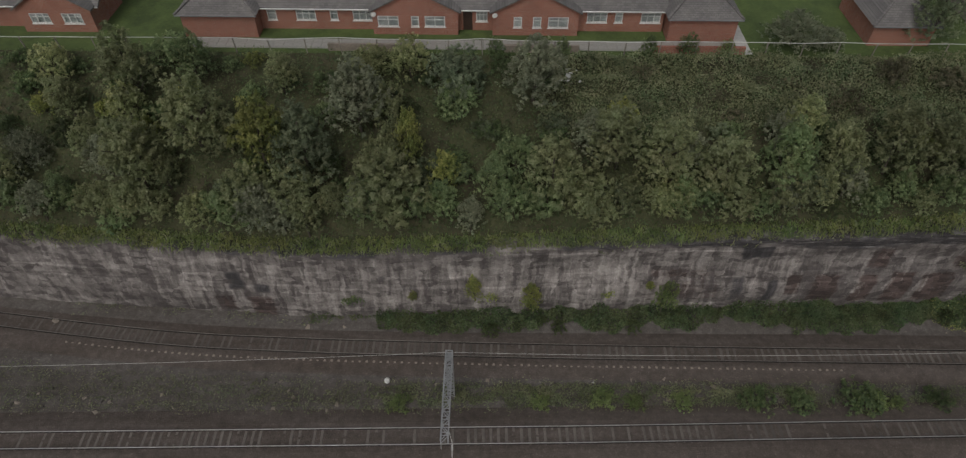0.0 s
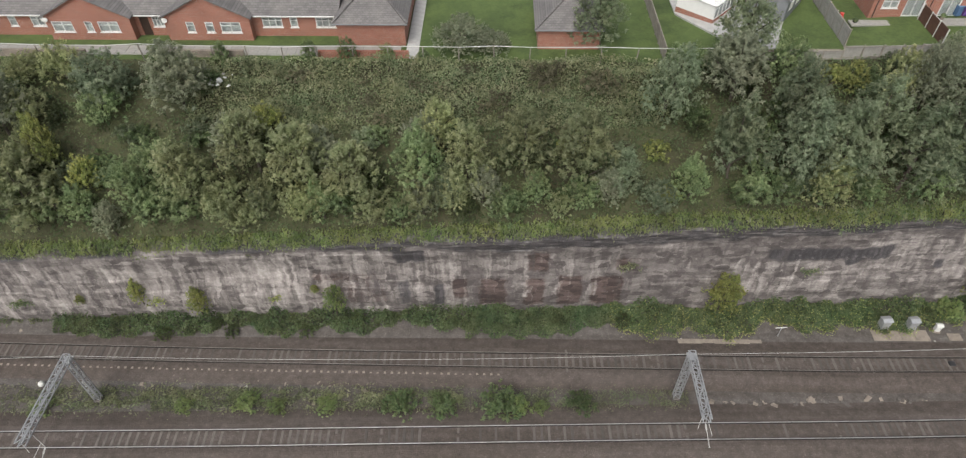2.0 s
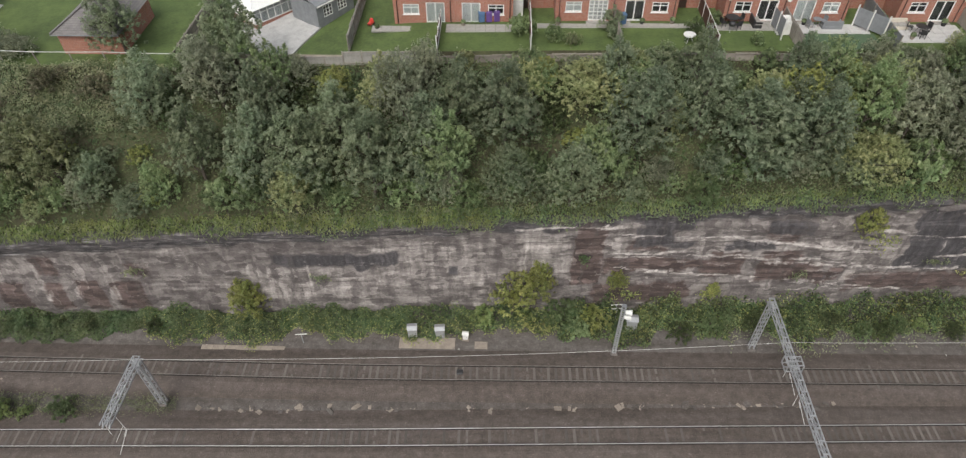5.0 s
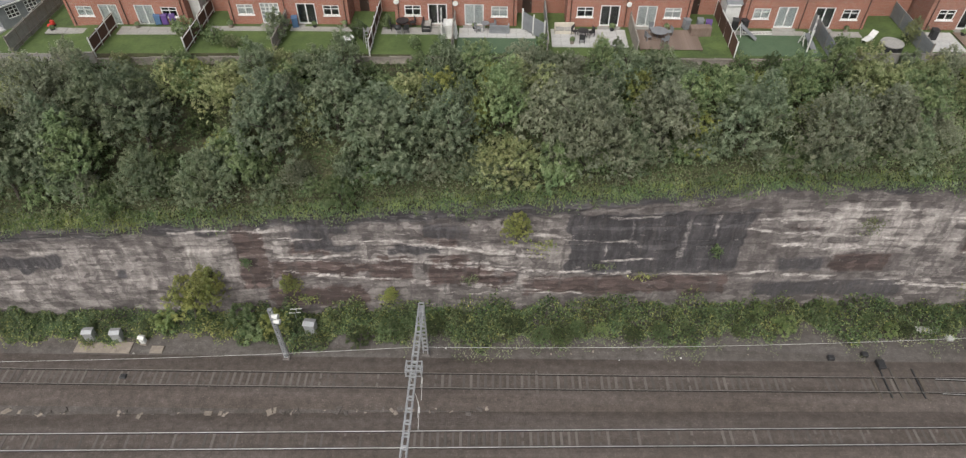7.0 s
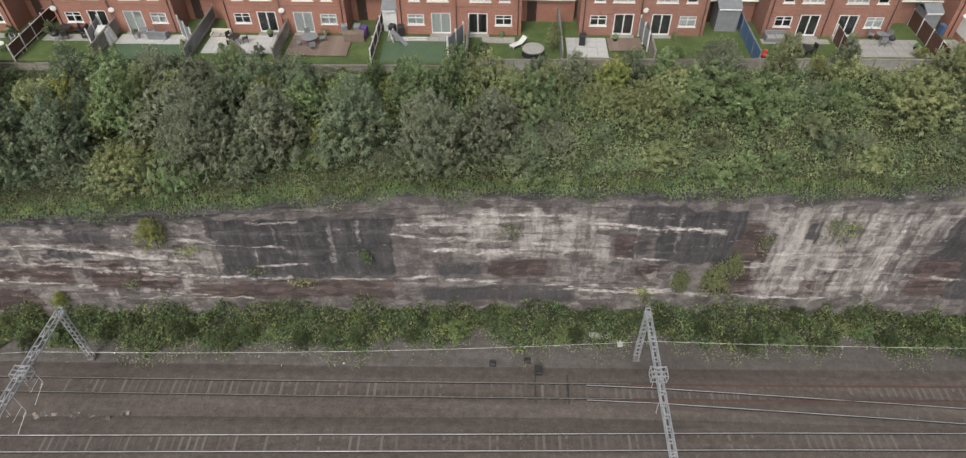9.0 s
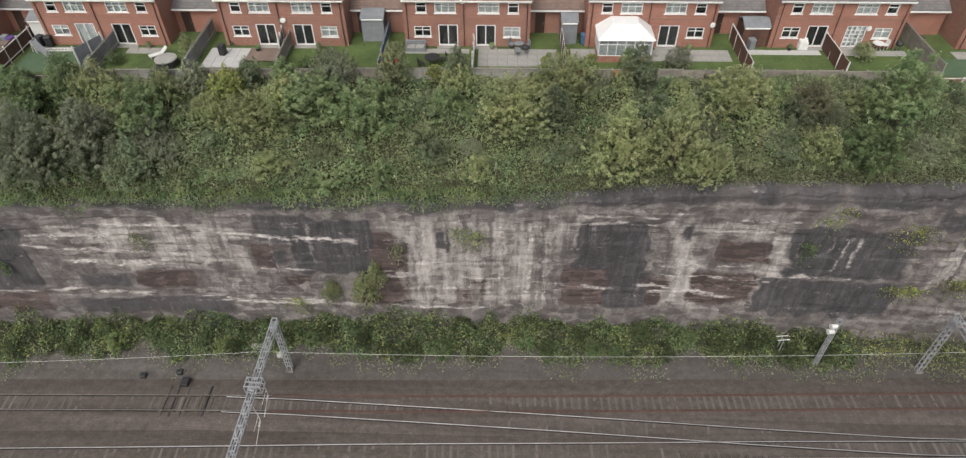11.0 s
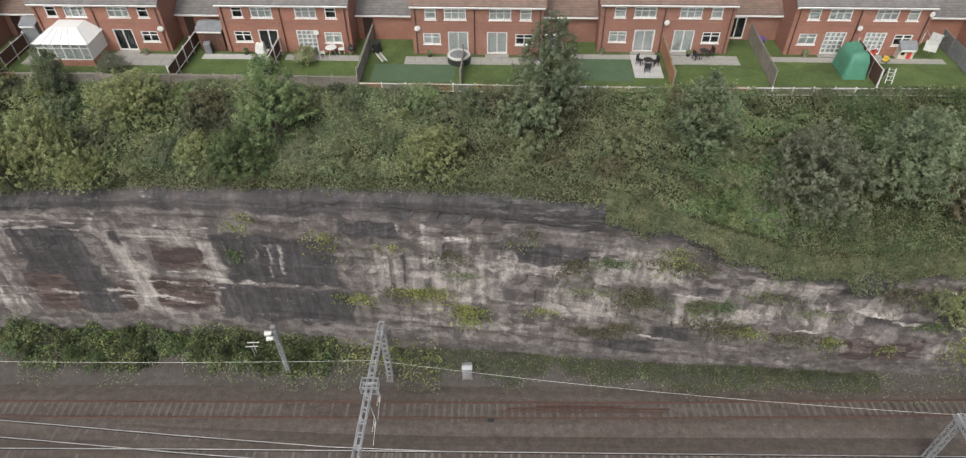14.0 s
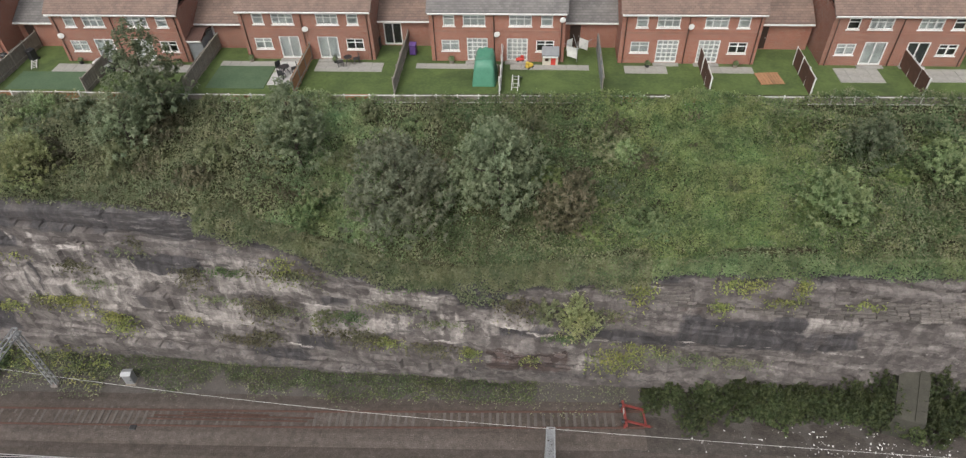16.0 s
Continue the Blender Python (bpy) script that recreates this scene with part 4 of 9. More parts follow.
def strip(name, curve, x0, x1, offsets, mats, slots, label, category, parent=None, step=1.0, kind="structure"):
    """A sheet swept along a plan line: offsets are (across, height) pairs."""
    xs = np.arange(x0, x1 + 0.01, step)
    ys = curve(xs)
    d = np.gradient(ys, xs)
    nx, ny = -d / np.sqrt(1 + d * d), 1 / np.sqrt(1 + d * d)
    v = np.stack([np.stack([xs + o * nx, ys + o * ny, np.full(len(xs), h)], 1) for o, h in offsets], 1)
    f = grid_faces(len(xs), len(offsets))
    me = mesh_of(name, v.reshape(-1, 3), f, mats, False, np.tile(np.array(slots), len(xs) - 1) if slots else None)
    ob = new(name, me)
    ob.parent = parent
    return tagged(ob, label, category, kind=kind) if parent is None else tagged(ob, label)


def rail_profile(c):
    h, t = 0.036, RAIL_TOP
    return [(c - 0.07, 0.0), (c - 0.07, 0.015), (c - 0.012, 0.03), (c - 0.012, t - 0.04), (c - h, t - 0.035), (c - h, t - 0.004), (c - h + 0.006, t), (c + h - 0.006, t), (c + h, t - 0.004), (c + h, t - 0.035), (c + 0.012, t - 0.04), (c + 0.012, 0.03), (c + 0.07, 0.015), (c + 0.07, 0.0)]


def sleeper_mesh():
    bm = bmesh.new()
    bm_box(bm, (-0.125, -1.25, -0.16), (0.125, 1.25, 0.0), 0.025)
    for s in (-0.7525, 0.7525):
        bm_box(bm, (-0.08, s - 0.12, 0.0), (0.08, s - 0.075, 0.035))
        bm_box(bm, (-0.08, s + 0.075, 0.0), (0.08, s + 0.12, 0.035))
    me = bpy.data.meshes.new("sleeper")
    bm.to_mesh(me)
    bm.free()
    me.materials.append(SLEEPER_CONC)
    return me


def track(curve, x0, x1, bed, polished, label):
    root = thing("railway_track", (0, 0, 0), label, "railway track", "railway tracks", "structure")
    strip("ballast_bed", curve, x0, x1, [(-2.9, -0.33), (-1.75, -0.05), (-1.3, 0.025), (-0.9, 0.015), (-0.7, -0.045), (0, -0.03), (0.7, -0.045), (0.9, 0.015), (1.3, 0.025), (1.75, -0.05), (2.9, -0.33)], [bed], None, "", "", root)
    for side in (-0.7525, 0.7525):
        strip("rail", curve, x0, x1, rail_profile(side), [SHADED_RAIL, STEEL_RAIL], [0, 0, 0, 0, 0, 1, 1, 1, 0, 0, 0, 0, 0], "", "", root)
    for o in root.children:
        if o.name.startswith("rail") and not polished:
            # rusty only at the siding's far end
            o.data.materials[1] = DULL_RAIL
            o.data.materials.append(RUST)
            slot = np.array([2 if q.center.x > 152 else q.material_index for q in o.data.polygons], dtype=np.int32)
            o.data.polygons.foreach_set("material_index", slot)
    return root


NEAR = track(NEAR_Y, -110, 340, BALLAST_BROWN, True, "busy ballasted track with bright rails on concrete sleepers")
FAR = track(FAR_Y, -80, 263, BALLAST_BROWN, False, "rusty siding with dull rails on concrete sleepers ending at a buffer stop")
CROSS = track(CROSS_Y, 148, 216, BALLAST_BROWN, True, "crossover line with bright rails leaving the siding")


# overhead line structures
def lattice_bar(bm, a, b, w, h, bays, chord=0.07, web=0.045, ladder=False):
    """A trussed beam from a to b: chords at the corners, zigzag or ladder webs between."""
    a, b = Vector(a), Vector(b)
    way = (b - a).normalized()
    side = way.cross(Vector((0, 0, 1)))
    side = side.normalized() if side.length > 0.1 else Vector((1, 0, 0))
    up = side.cross(way)
    rails = [(side * sx * w / 2, up * sy * h / 2) for sx in (-1, 1) for sy in (-1, 1)]
    for p, q in rails:
        bm_bar(bm, a + p + q, b + p + q, chord)
    for k in range(bays):
        u, v = a.lerp(b, k / bays), a.lerp(b, (k + 1) / bays)
        for sy in (-1, 1):
            if ladder:
                bm_bar(bm, u - side * w / 2 + up * sy * h / 2, u + side * w / 2 + up * sy * h / 2, web * 2.2)
            else:
                s0 = -1 if k % 2 else 1
                bm_bar(bm, u + side * s0 * w / 2 + up * sy * h / 2, v - side * s0 * w / 2 + up * sy * h / 2, web)
                bm_bar(bm, u - side * w / 2 + up * sy * h / 2, u + side * w / 2 + up * sy * h / 2, web)
        for sx in (-1, 1):
            s0 = -1 if k % 2 else 1
            bm_bar(bm, u + side * sx * w / 2 + up * s0 * h / 2, v + side * sx * w / 2 - up * s0 * h / 2, web)


def gantry(x, y, top, reach, ladder, label, frame_at=None, lean=0.0):
    """A mast with a boom that reaches over the line, insulators and wire arms below it."""
    root = thing("overhead_line_gantry", (x, y, -0.3), label, "gantry", "overhead line gantries", turn=lean)
    w = 0.42 if ladder else 0.55
    bm = bmesh.new()
    lattice_bar(bm, (0, 0, 0.25), (0, 0, top), w, 0.38, 11, 0.085, 0.045, ladder)
    part("mast", bm, STEEL_GALV, root)
    bm = bmesh.new()
    lattice_bar(bm, (0, 0.3, top), (0, -reach, top + 0.1), w, 0.5, max(6, int(reach / (0.95 if ladder else 0.62))), 0.085, 0.05, ladder)
    bm_box(bm, (-w / 2 - 0.06, -0.3, top - 0.3), (w / 2 + 0.06, 0.42, top - 0.22))
    part("boom", bm, STEEL_GALV, root)
    bm = bmesh.new()
    bm_box(bm, (-0.36, -0.36, 0.0), (0.36, 0.36, 0.3), 0.05)
    part("footing", bm, WALL_STONE, root)
    ys = [frame_at] if frame_at else []
    for k, yy in enumerate(ys + [-reach + 0.4] if not ladder else ys + [NEAR_Y(x) - y]):
        bm = bmesh.new()
        bm_bar(bm, (0.32, yy + 0.6, top - 0.3), (0.5, yy + 0.5, top - 2.0), 0.05, None, 6)
        bm_bar(bm, (0.5, yy + 0.5, top - 2.0), (0.55, yy - 1.3, top - 2.5), 0.045, None, 6)
        bm_bar(bm, (0.5, yy + 0.5, top - 1.3), (0.55, yy - 0.9, top - 1.3), 0.04, None, 6)
        bm_bar(bm, (-0.3, yy, top - 0.2), (-0.3, yy - 0.1, top - 1.7), 0.04, None, 6)
        part("wire_arm", bm, PAINT_WHITE, root)
        bm = bmesh.new()
        for q in range(5):
            bm_bar(bm, (0.5, yy + 0.42 - q * 0.09, top - 2.03 - q * 0.025), (0.5, yy + 0.38 - q * 0.09, top - 2.04 - q * 0.025), 0.15, None, 10)
        part("insulator", bm, PAINT_WHITE, root, "pale ribbed insulator")
    if frame_at:
        rods = []
        for sx in (-0.62, 0.62):
            rods += [((sx, frame_at - 0.45, zz), (sx, frame_at + 0.55, zz)) for zz in (top - 0.45, top + 0.4)]
            rods += [((sx, yy, top - 0.41), (sx, yy, top + 0.36)) for yy in (frame_at - 0.45, frame_at + 0.55)]
        for yy in (frame_at - 0.37, frame_at + 0.05, frame_at + 0.47):
            rods += [((-0.58, yy, zz), (0.58, yy, zz)) for zz in (top - 0.45, top + 0.4)]
        for a, b in rods:
            bm = bmesh.new()
            bm_bar(bm, a, b, 0.075)
            part("cradle_bar", bm, STEEL_GALV, root)
    return root


SHORT = "galvanised zigzag-braced cantilever mast standing between the tracks"
LONG = "galvanised ladder-braced portal mast standing in the verge"
gantry(K * -2.8, K * 33.8, 6.6, 7.6, False, SHORT)
gantry(K * 55.9, K * 34.9, 6.8, 5.9, False, SHORT)
gantry(K * 116.6, K * 43.1, 6.9, 16, True, LONG, K * 36.0 - K * 43.1)
gantry(K * 174.7, K * 44.8, 6.9, 16, True, LONG, K * 37.7 - K * 44.8)
gantry(K * 240.5, K * 46.2, 7.6, 16, True, LONG, K * 39.6 - K * 46.2)
gantry(K * 291.3, K * 39.1, 6.4, 9, False, SHORT)


def wire(points, sag, label, thick=0.014):
    """A wire hung from support to support, sagging between."""
    cu = bpy.data.curves.new("overhead_wire", "CURVE")
    cu.dimensions, cu.bevel_depth, cu.bevel_resolution = "3D", thick, 1
    pts = []
    for (xa, ya, za), (xb, yb, zb) in zip(points, points[1:]):
        for k in range(12):
            t = k / 12
            pts.append((xa + (xb - xa) * t, ya + (yb - ya) * t, za + (zb - za) * t - 4 * sag * t * (1 - t)))
    pts.append(points[-1])
    sp = cu.splines.new("POLY")
    sp.points.add(len(pts) - 1)
    for q, c in zip(sp.points, pts):
        q.co = (*c, 1)
    cu.materials.append(PAINT_WHITE)
    return tagged(new("overhead_wire", cu), label, "wire", "overhead wires")


wire([(-70, 27.2, 6.4), (-2.4, 29.7, 6.55), (48.9, 30.5, 6.75), (102.0, 33.4, 6.9), (152.7, 36.0, 6.9), (210.5, 36.9, 7.5), (254.9, 34.3, 6.5), (330, 33.0, 6.5)], 0.7, "pale earth wire strung along the mast tops")


# trackside equipment
def post_with_drums(x, y, h, side):
    root = thing("trackside_post", (x, y, -0.3), "upright grey steel post with two white lamp housings", "lamp post", "lamp posts")
    bm = bmesh.new()
    lattice_bar(bm, (0, 0, 0.3), (0, 0, h), 0.3, 0.2, 12, 0.07, 0.04, True)
    part("post", bm, STEEL_GALV, root)
    box_part("footing", (-0.32, -0.32, 0), (0.32, 0.32, 0.3), WALL_STONE, root, bevel=0.04)
    for k, z in enumerate((h - 0.5, h - 1.2)):
        bm = bmesh.new()
        bm_bar(bm, (0.14 * side, -0.25, z), (0.7 * side, -0.32, z), 0.36, 0.5, 16)
        lamp = part("lamp_housing", bm, PAINT_WHITE, root, "white drum-shaped lamp housing")
        bm = bmesh.new()
        bm_bar(bm, (0, -0.1, z), (0.16 * side, -0.25, z), 0.07, None, 6)
        part("bracket", bm, STEEL_GALV, lamp)
    box_part("cap", (-0.2, -0.16, h), (0.2, 0.16, h + 0.08), PAINT_GREY, root)
    return root


post_with_drums(K * 101.9, K * 42.1, 7.2, 1)
post_with_drums(K * 229.8, K * 46.5, 6.8, -1)


def cabinet(x, y, w, d, h, mat, label, base=0.0):
    root = thing("equipment_cabinet", (x, y, -0.25 + base), label, "cabinet", "trackside cabinets", turn=placer0.uniform(-6, 6))
    box_part("body", (-w / 2, -d / 2, 0.12), (w / 2, d / 2, h), mat, root, bevel=0.02)
    box_part("plinth", (-w / 2 - 0.08, -d / 2 - 0.08, -0.1), (w / 2 + 0.08, d / 2 + 0.08, 0.117), CONCRETE, root)
    bm = bmesh.new()
    vs = [bm.verts.new(p) for p in ((-w / 2 - 0.06, -d / 2 - 0.06, h + 0.003), (w / 2 + 0.06, -d / 2 - 0.06, h + 0.003), (w / 2 + 0.06, d / 2 + 0.06, h + 0.003), (-w / 2 - 0.06, d / 2 + 0.06, h + 0.003), (-w / 2 - 0.06, 0, h + 0.14), (w / 2 + 0.06, 0, h + 0.14))]
    for f in ((0, 1, 5, 4), (3, 4, 5, 2), (0, 4, 3), (1, 2, 5), (0, 3, 2, 1)):
        bm.faces.new([vs[i] for i in f])
    part("lid", bm, mat, root)
    door = box_part("door", (-w / 2 + 0.05, -d / 2 - 0.02, 0.2), (w / 2 - 0.05, -d / 2 - 0.002, h - 0.08), mat, root)
    box_part("handle", (w / 2 - 0.16, -d / 2 - 0.05, h * 0.5), (w / 2 - 0.12, -d / 2 - 0.021, h * 0.62), PLASTIC_BLACK, door)
    return root


placer0 = random.Random(2)
cabinet(K * 80.2, K * 43.9, 0.85, 0.7, 1.35, STEEL_GALV, "pale grey steel cabinet on a concrete slab beside the siding")
cabinet(K * 83.2, K * 43.9, 0.85, 0.7, 1.35, STEEL_GALV, "pale grey steel cabinet on a concrete slab beside the siding")
cabinet(K * 86.0, K * 43.6, 0.5, 0.4, 0.9, PAINT_WHITE, "small white upright box among weeds")
cabinet(K * 104.0, K * 45.2, 1.0, 0.8, 1.5, STEEL_GALV, "grey relay cabinet half hidden in the verge", 0.4)
cabinet(K * 248.4, K * 46.9, 0.8, 0.7, 1.45, STEEL_GALV, "pale grey weathered cabinet at the edge of the ballast")


def signal_arm(x, y, z, n, label):
    root = thing("marker_post", (x, y, z), label, "marker", "marker posts")
    for k in range(n):
        bm = bmesh.new()
        bm_bar(bm, (0, k * 0.45, -0.8), (0, k * 0.45, 0.9), 0.06)
        part("stake", bm, STEEL_GALV, root)
        bm = bmesh.new()
        bm_bar(bm, (-0.55, k * 0.45, 0.9), (0.55, k * 0.45 + 0.1, 0.9), 0.06, 0.08)
        part("crossbar", bm, PAINT_WHITE, root)


signal_arm(K * 68.4, K * 42.6, 0.2, 1, "white T-shaped marker post in the weeds")
signal_arm(K * 101.0 + 1.2, K * 46, 1.2, 2, "pair of pale marker bars standing in the verge")
signal_arm(K * 226.2, K * 47.6, 1.4, 2, "pair of pale marker bars standing in the verge")


def flat_slab(x0, x1, y0, y1, mat, label, h=0.12, z=-0.3):
    root = thing("concrete_slab", ((x0 + x1) / 2, (y0 + y1) / 2, z), label, "slab", "concrete slabs")
    n = max(1, round((x1 - x0) / 1.2))
    for k in range(n):
        a = x0 + (x1 - x0) * k / n - (x0 + x1) / 2
        w = (x1 - x0) / n
        box_part("slab", (a + 0.01, -(y1 - y0) / 2, 0), (a + w - 0.01, (y1 - y0) / 2, h + placer0.uniform(-0.03, 0.03)), mat, root, bevel=0.015)


flat_slab(K * 57.4, K * 66.5, K * 41.2, K * 42.1, CONCRETE, "row of weathered concrete slabs beside the siding")
flat_slab(K * 78.8, K * 84.9, K * 42.2, K * 43.6, CONCRETE, "brownish concrete base slab under two cabinets")
flat_slab(K * 87.0, K * 88.4, K * 42.3, K * 43.2, CONCRETE, "small pale concrete slab beside the ballast")
flat_slab(K * 169.9, K * 172.4, K * 47.2, K * 47.8, PALE_PAVING, "pale concrete slab lying in the verge", 0.5)
flat_slab(K * 172.9, K * 173.5, K * 46.2, K * 46.9, PALE_PAVING, "pale concrete slab lying in the verge", 0.4)


def buffer_stop(x, y, turn):
    root = thing("buffer_stop", (x, y, 0), "faded red steel buffer stop closing the siding", "buffer stop", turn=turn)
    for s in (-0.75, 0.75):
        bm = bmesh.new()
        bm_bar(bm, (0, s, 0.1), (0, s, 1.25), 0.2, 0.16)
        part("upright", bm, PAINT_RED, root)
        bm = bmesh.new()
        bm_bar(bm, (0.05, s, 1.15), (2.2, s, 0.12), 0.16, 0.14)
        part("stay", bm, PAINT_RED, root)
        bm = bmesh.new()
        bm_bar(bm, (-0.6, s, 0.17), (2.4, s, 0.17), 0.14, 0.12)
        part("foot_rail", bm, RUST, root)
        bm = bmesh.new()
        bm_bar(bm, (-0.35, s, 1.08), (-0.11, s, 1.08), 0.36, None, 14)
        part("buffer", bm, PLASTIC_BLACK, root)
    box_part("beam", (-0.1, -1.15, 0.9), (0.1, 1.15, 1.25), PAINT_RED, root, bevel=0.02)
    box_part("cross_tie", (1.7, -0.68, 0.22), (1.85, 0.68, 0.36), PAINT_RED, root)
    box_part("marker_board", (-0.13, -0.2, 1.25), (-0.1, 0.2, 1.6), PAINT_WHITE, root)


buffer_stop(K * 298.6, float(FAR_Y(K * 298.6)), 4)


def loose_rail(x0, x1, off, label):
    root = thing("spare_rail", ((x0 + x1) / 2, 0, 0.02), label, "rail", "spare rails")
    bm = bmesh.new()
    bm_bar(bm, (-(x1 - x0) / 2, float(FAR_Y(x0)) + off, 0.06), ((x1 - x0) / 2, float(FAR_Y(x1)) + off - 0.1, 0.06), 0.09, 0.13)
    part("rail_length", bm, RUST, root)


loose_rail(221, 235, 0.2, "rusty spare rail lying in the siding")
loose_rail(220.5, 234.5, -0.12, "rusty spare rail lying in the siding")
loose_rail(223.5, 231, 0.42, "short rusty spare rail lying in the siding")


def point_machine():
    root = thing("point_machine", (K * 164.3, float(FAR_Y(K * 164.3)), 0.0), "dark greased point machine and rods across the siding", "point machine")
    box_part("case", (-0.35, 1.7, -0.1), (0.35, 2.6, 0.3), PLASTIC_BLACK, root, bevel=0.04)
    for k, xx in enumerate((-1.1, -0.3, 0.6, 2.6)):
        bm = bmesh.new()
        bm_bar(bm, (xx, -1.3, 0.07), (xx, 1.75, 0.07), 0.13, 0.08)
        part("rod", bm, PLASTIC_BLACK if k % 2 else SLEEPER_CONC, root)
    for k in range(5):
        box_part("timber", (-1.4 + k * 1.05, -1.5, -0.1), (-1.12 + k * 1.05, 1.6, 0.035), BARK, root)


point_machine()
for rx, ry in ((159.5, 43.6), (163.2, 44.1), (85.6, 39.2), (251, 41.6)):
    o = box_part("cable_box", (K * rx - 0.3, K * ry - 0.25, -0.32), (K * rx + 0.3, K * ry + 0.25, 0.12), PLASTIC_BLACK, None, bevel=0.06)
    tagged(o, "small dark cable box on the ballast", "cable box", "cable boxes")


def rubble(name, count, where, size, mats, label, seed):
    """Scattered bits, each an uneven little lump, joined into one."""
    rng = np.random.default_rng(seed)
    base = np.array([(-1, -1, -1), (1, -1, -1), (1, 1, -1), (-1, 1, -1), (-0.7, -0.8, 1), (0.8, -0.7, 1), (0.7, 0.75, 1), (-0.8, 0.7, 1)]) * 0.5
    faces = np.array([(3, 2, 1, 0), (4, 5, 6, 7), (0, 1, 5, 4), (1, 2, 6, 5), (2, 3, 7, 6), (3, 0, 4, 7)])
    V, F, S = [], [], []
    for k in range(count):
        x, y, z = where(rng)
        s = size * rng.uniform(0.4, 1.5) * np.array([rng.uniform(0.7, 1.7), rng.uniform(0.6, 1.2), rng.uniform(0.25, 0.6)])
        a = rng.uniform(0, math.tau)
        p = (base + rng.normal(size=base.shape) * 0.1) * s
        q = np.stack([p[:, 0] * math.cos(a) - p[:, 1] * math.sin(a), p[:, 0] * math.sin(a) + p[:, 1] * math.cos(a), p[:, 2]], 1) + np.array([x, y, z + s[2] * 0.4])
        F.append(faces + 8 * k)
        V.append(q)
        S += [int(rng.integers(len(mats)))] * 6
    me = mesh_of(name, np.concatenate(V), np.concatenate(F), mats, False, S)
    return tagged(new(name, me), label, "rubble" if "litter" not in name else "litter", kind="stuff")


rubble("broken_trough", 130, lambda g: ((x := g.uniform(52, 108)), float(NEAR_Y(x)) + 2.9 + g.normal() * 0.18, -0.36), 0.34, [CONCRETE, BALLAST_GREY], "broken concrete cable trough lids along the line", 81)
rubble("litter", 420, lambda g: (281 + 6.5 * g.normal(), 37.2 + 1.5 * g.normal(), -0.26), 0.085, [PAINT_WHITE, PAVING, WHITE_PVC], "white litter scattered past the buffer stop", 82)
rubble("litter", 90, lambda g: ((x := g.uniform(-50, 268)), float(FAR_Y(min(x, 262))) + g.choice([-2.6, 2.9, 3.6]) + g.normal() * 0.7, -0.3), 0.13, [PAINT_WHITE, PAVING, CONCRETE], "pale stones and scraps along the ballast", 83)
rubble("stone_rubble", 120, lambda g: ((x := g.uniform(-60, 45)), float(NEAR_Y(x)) + g.uniform(2.6, 5.8), -0.32), 0.24, [CONCRETE, BALLAST_GREY], "grey stones and old spoil between the tracks", 84)
rubble("fallen_stone", 70, lambda g: (g.uniform(-45, -8), float(CLIFF_Y(-25)) - g.uniform(0.3, 2.2), -0.2), 0.3, [CONCRETE, BALLAST_BROWN], "fallen stone below the rock face", 85)
rubble("garden_rubbish", 16, lambda g: (7.5 + g.normal() * 0.7, 51 + g.normal() * 1.1, float(slope_z(7.5, 51)) + 0.7), 0.26, [PAINT_WHITE, PAVING], "white rubbish tipped on the bank", 86)


def white_drum(x, y):
    root = thing("white_bucket", (x, y, -0.33), "round white tub lying between the tracks", "bucket")
    bm = bmesh.new()
    bmesh.ops.create_uvsphere(bm, u_segments=14, v_segments=10, radius=0.28, matrix=pose(0, 0, 0.24))
    part("shell", bm, PAINT_WHITE, root)


white_drum(K * -9.5, K * 35.4)


def stone_pier():
    """The dressed stone wing of a bridge at the end of the siding, its coping sloping to the line."""
    root = thing("stone_abutment", (K * 325.0, K * 46.5, -0.3), "tall mossy stone abutment with a sloping stone coping", "abutment", turn=-14)
    bm = bmesh.new()
    q = [(-1.6, -2.0, 0), (1.2, -2.0, 0), (1.2, 2.8, 0), (-1.6, 2.8, 0), (-1.3, -1.7, 2.2), (1.0, -1.7, 2.2), (1.0, 2.8, 5.2), (-1.3, 2.8, 5.2)]
    vs = [bm.verts.new(p) for p in q]
    for f in ((3, 2, 1, 0), (4, 5, 6, 7), (0, 1, 5, 4), (1, 2, 6, 5), (2, 3, 7, 6), (3, 0, 4, 7)):
        bm.faces.new([vs[i] for i in f])
    part("core", bm, MOSSY_STONE, root)
    for k in range(6):
        t = k / 6
        bm = bmesh.new()
        bm_bar(bm, (0.6, -1.6 + 4.3 * t, 2.3 + 2.85 * t), (0.6, -1.6 + 4.3 * (t + 0.16), 2.3 + 2.85 * (t + 0.16)), 0.8, 0.14)
        part("coping_stone", bm, MOSSY_STONE, root)


stone_pier()


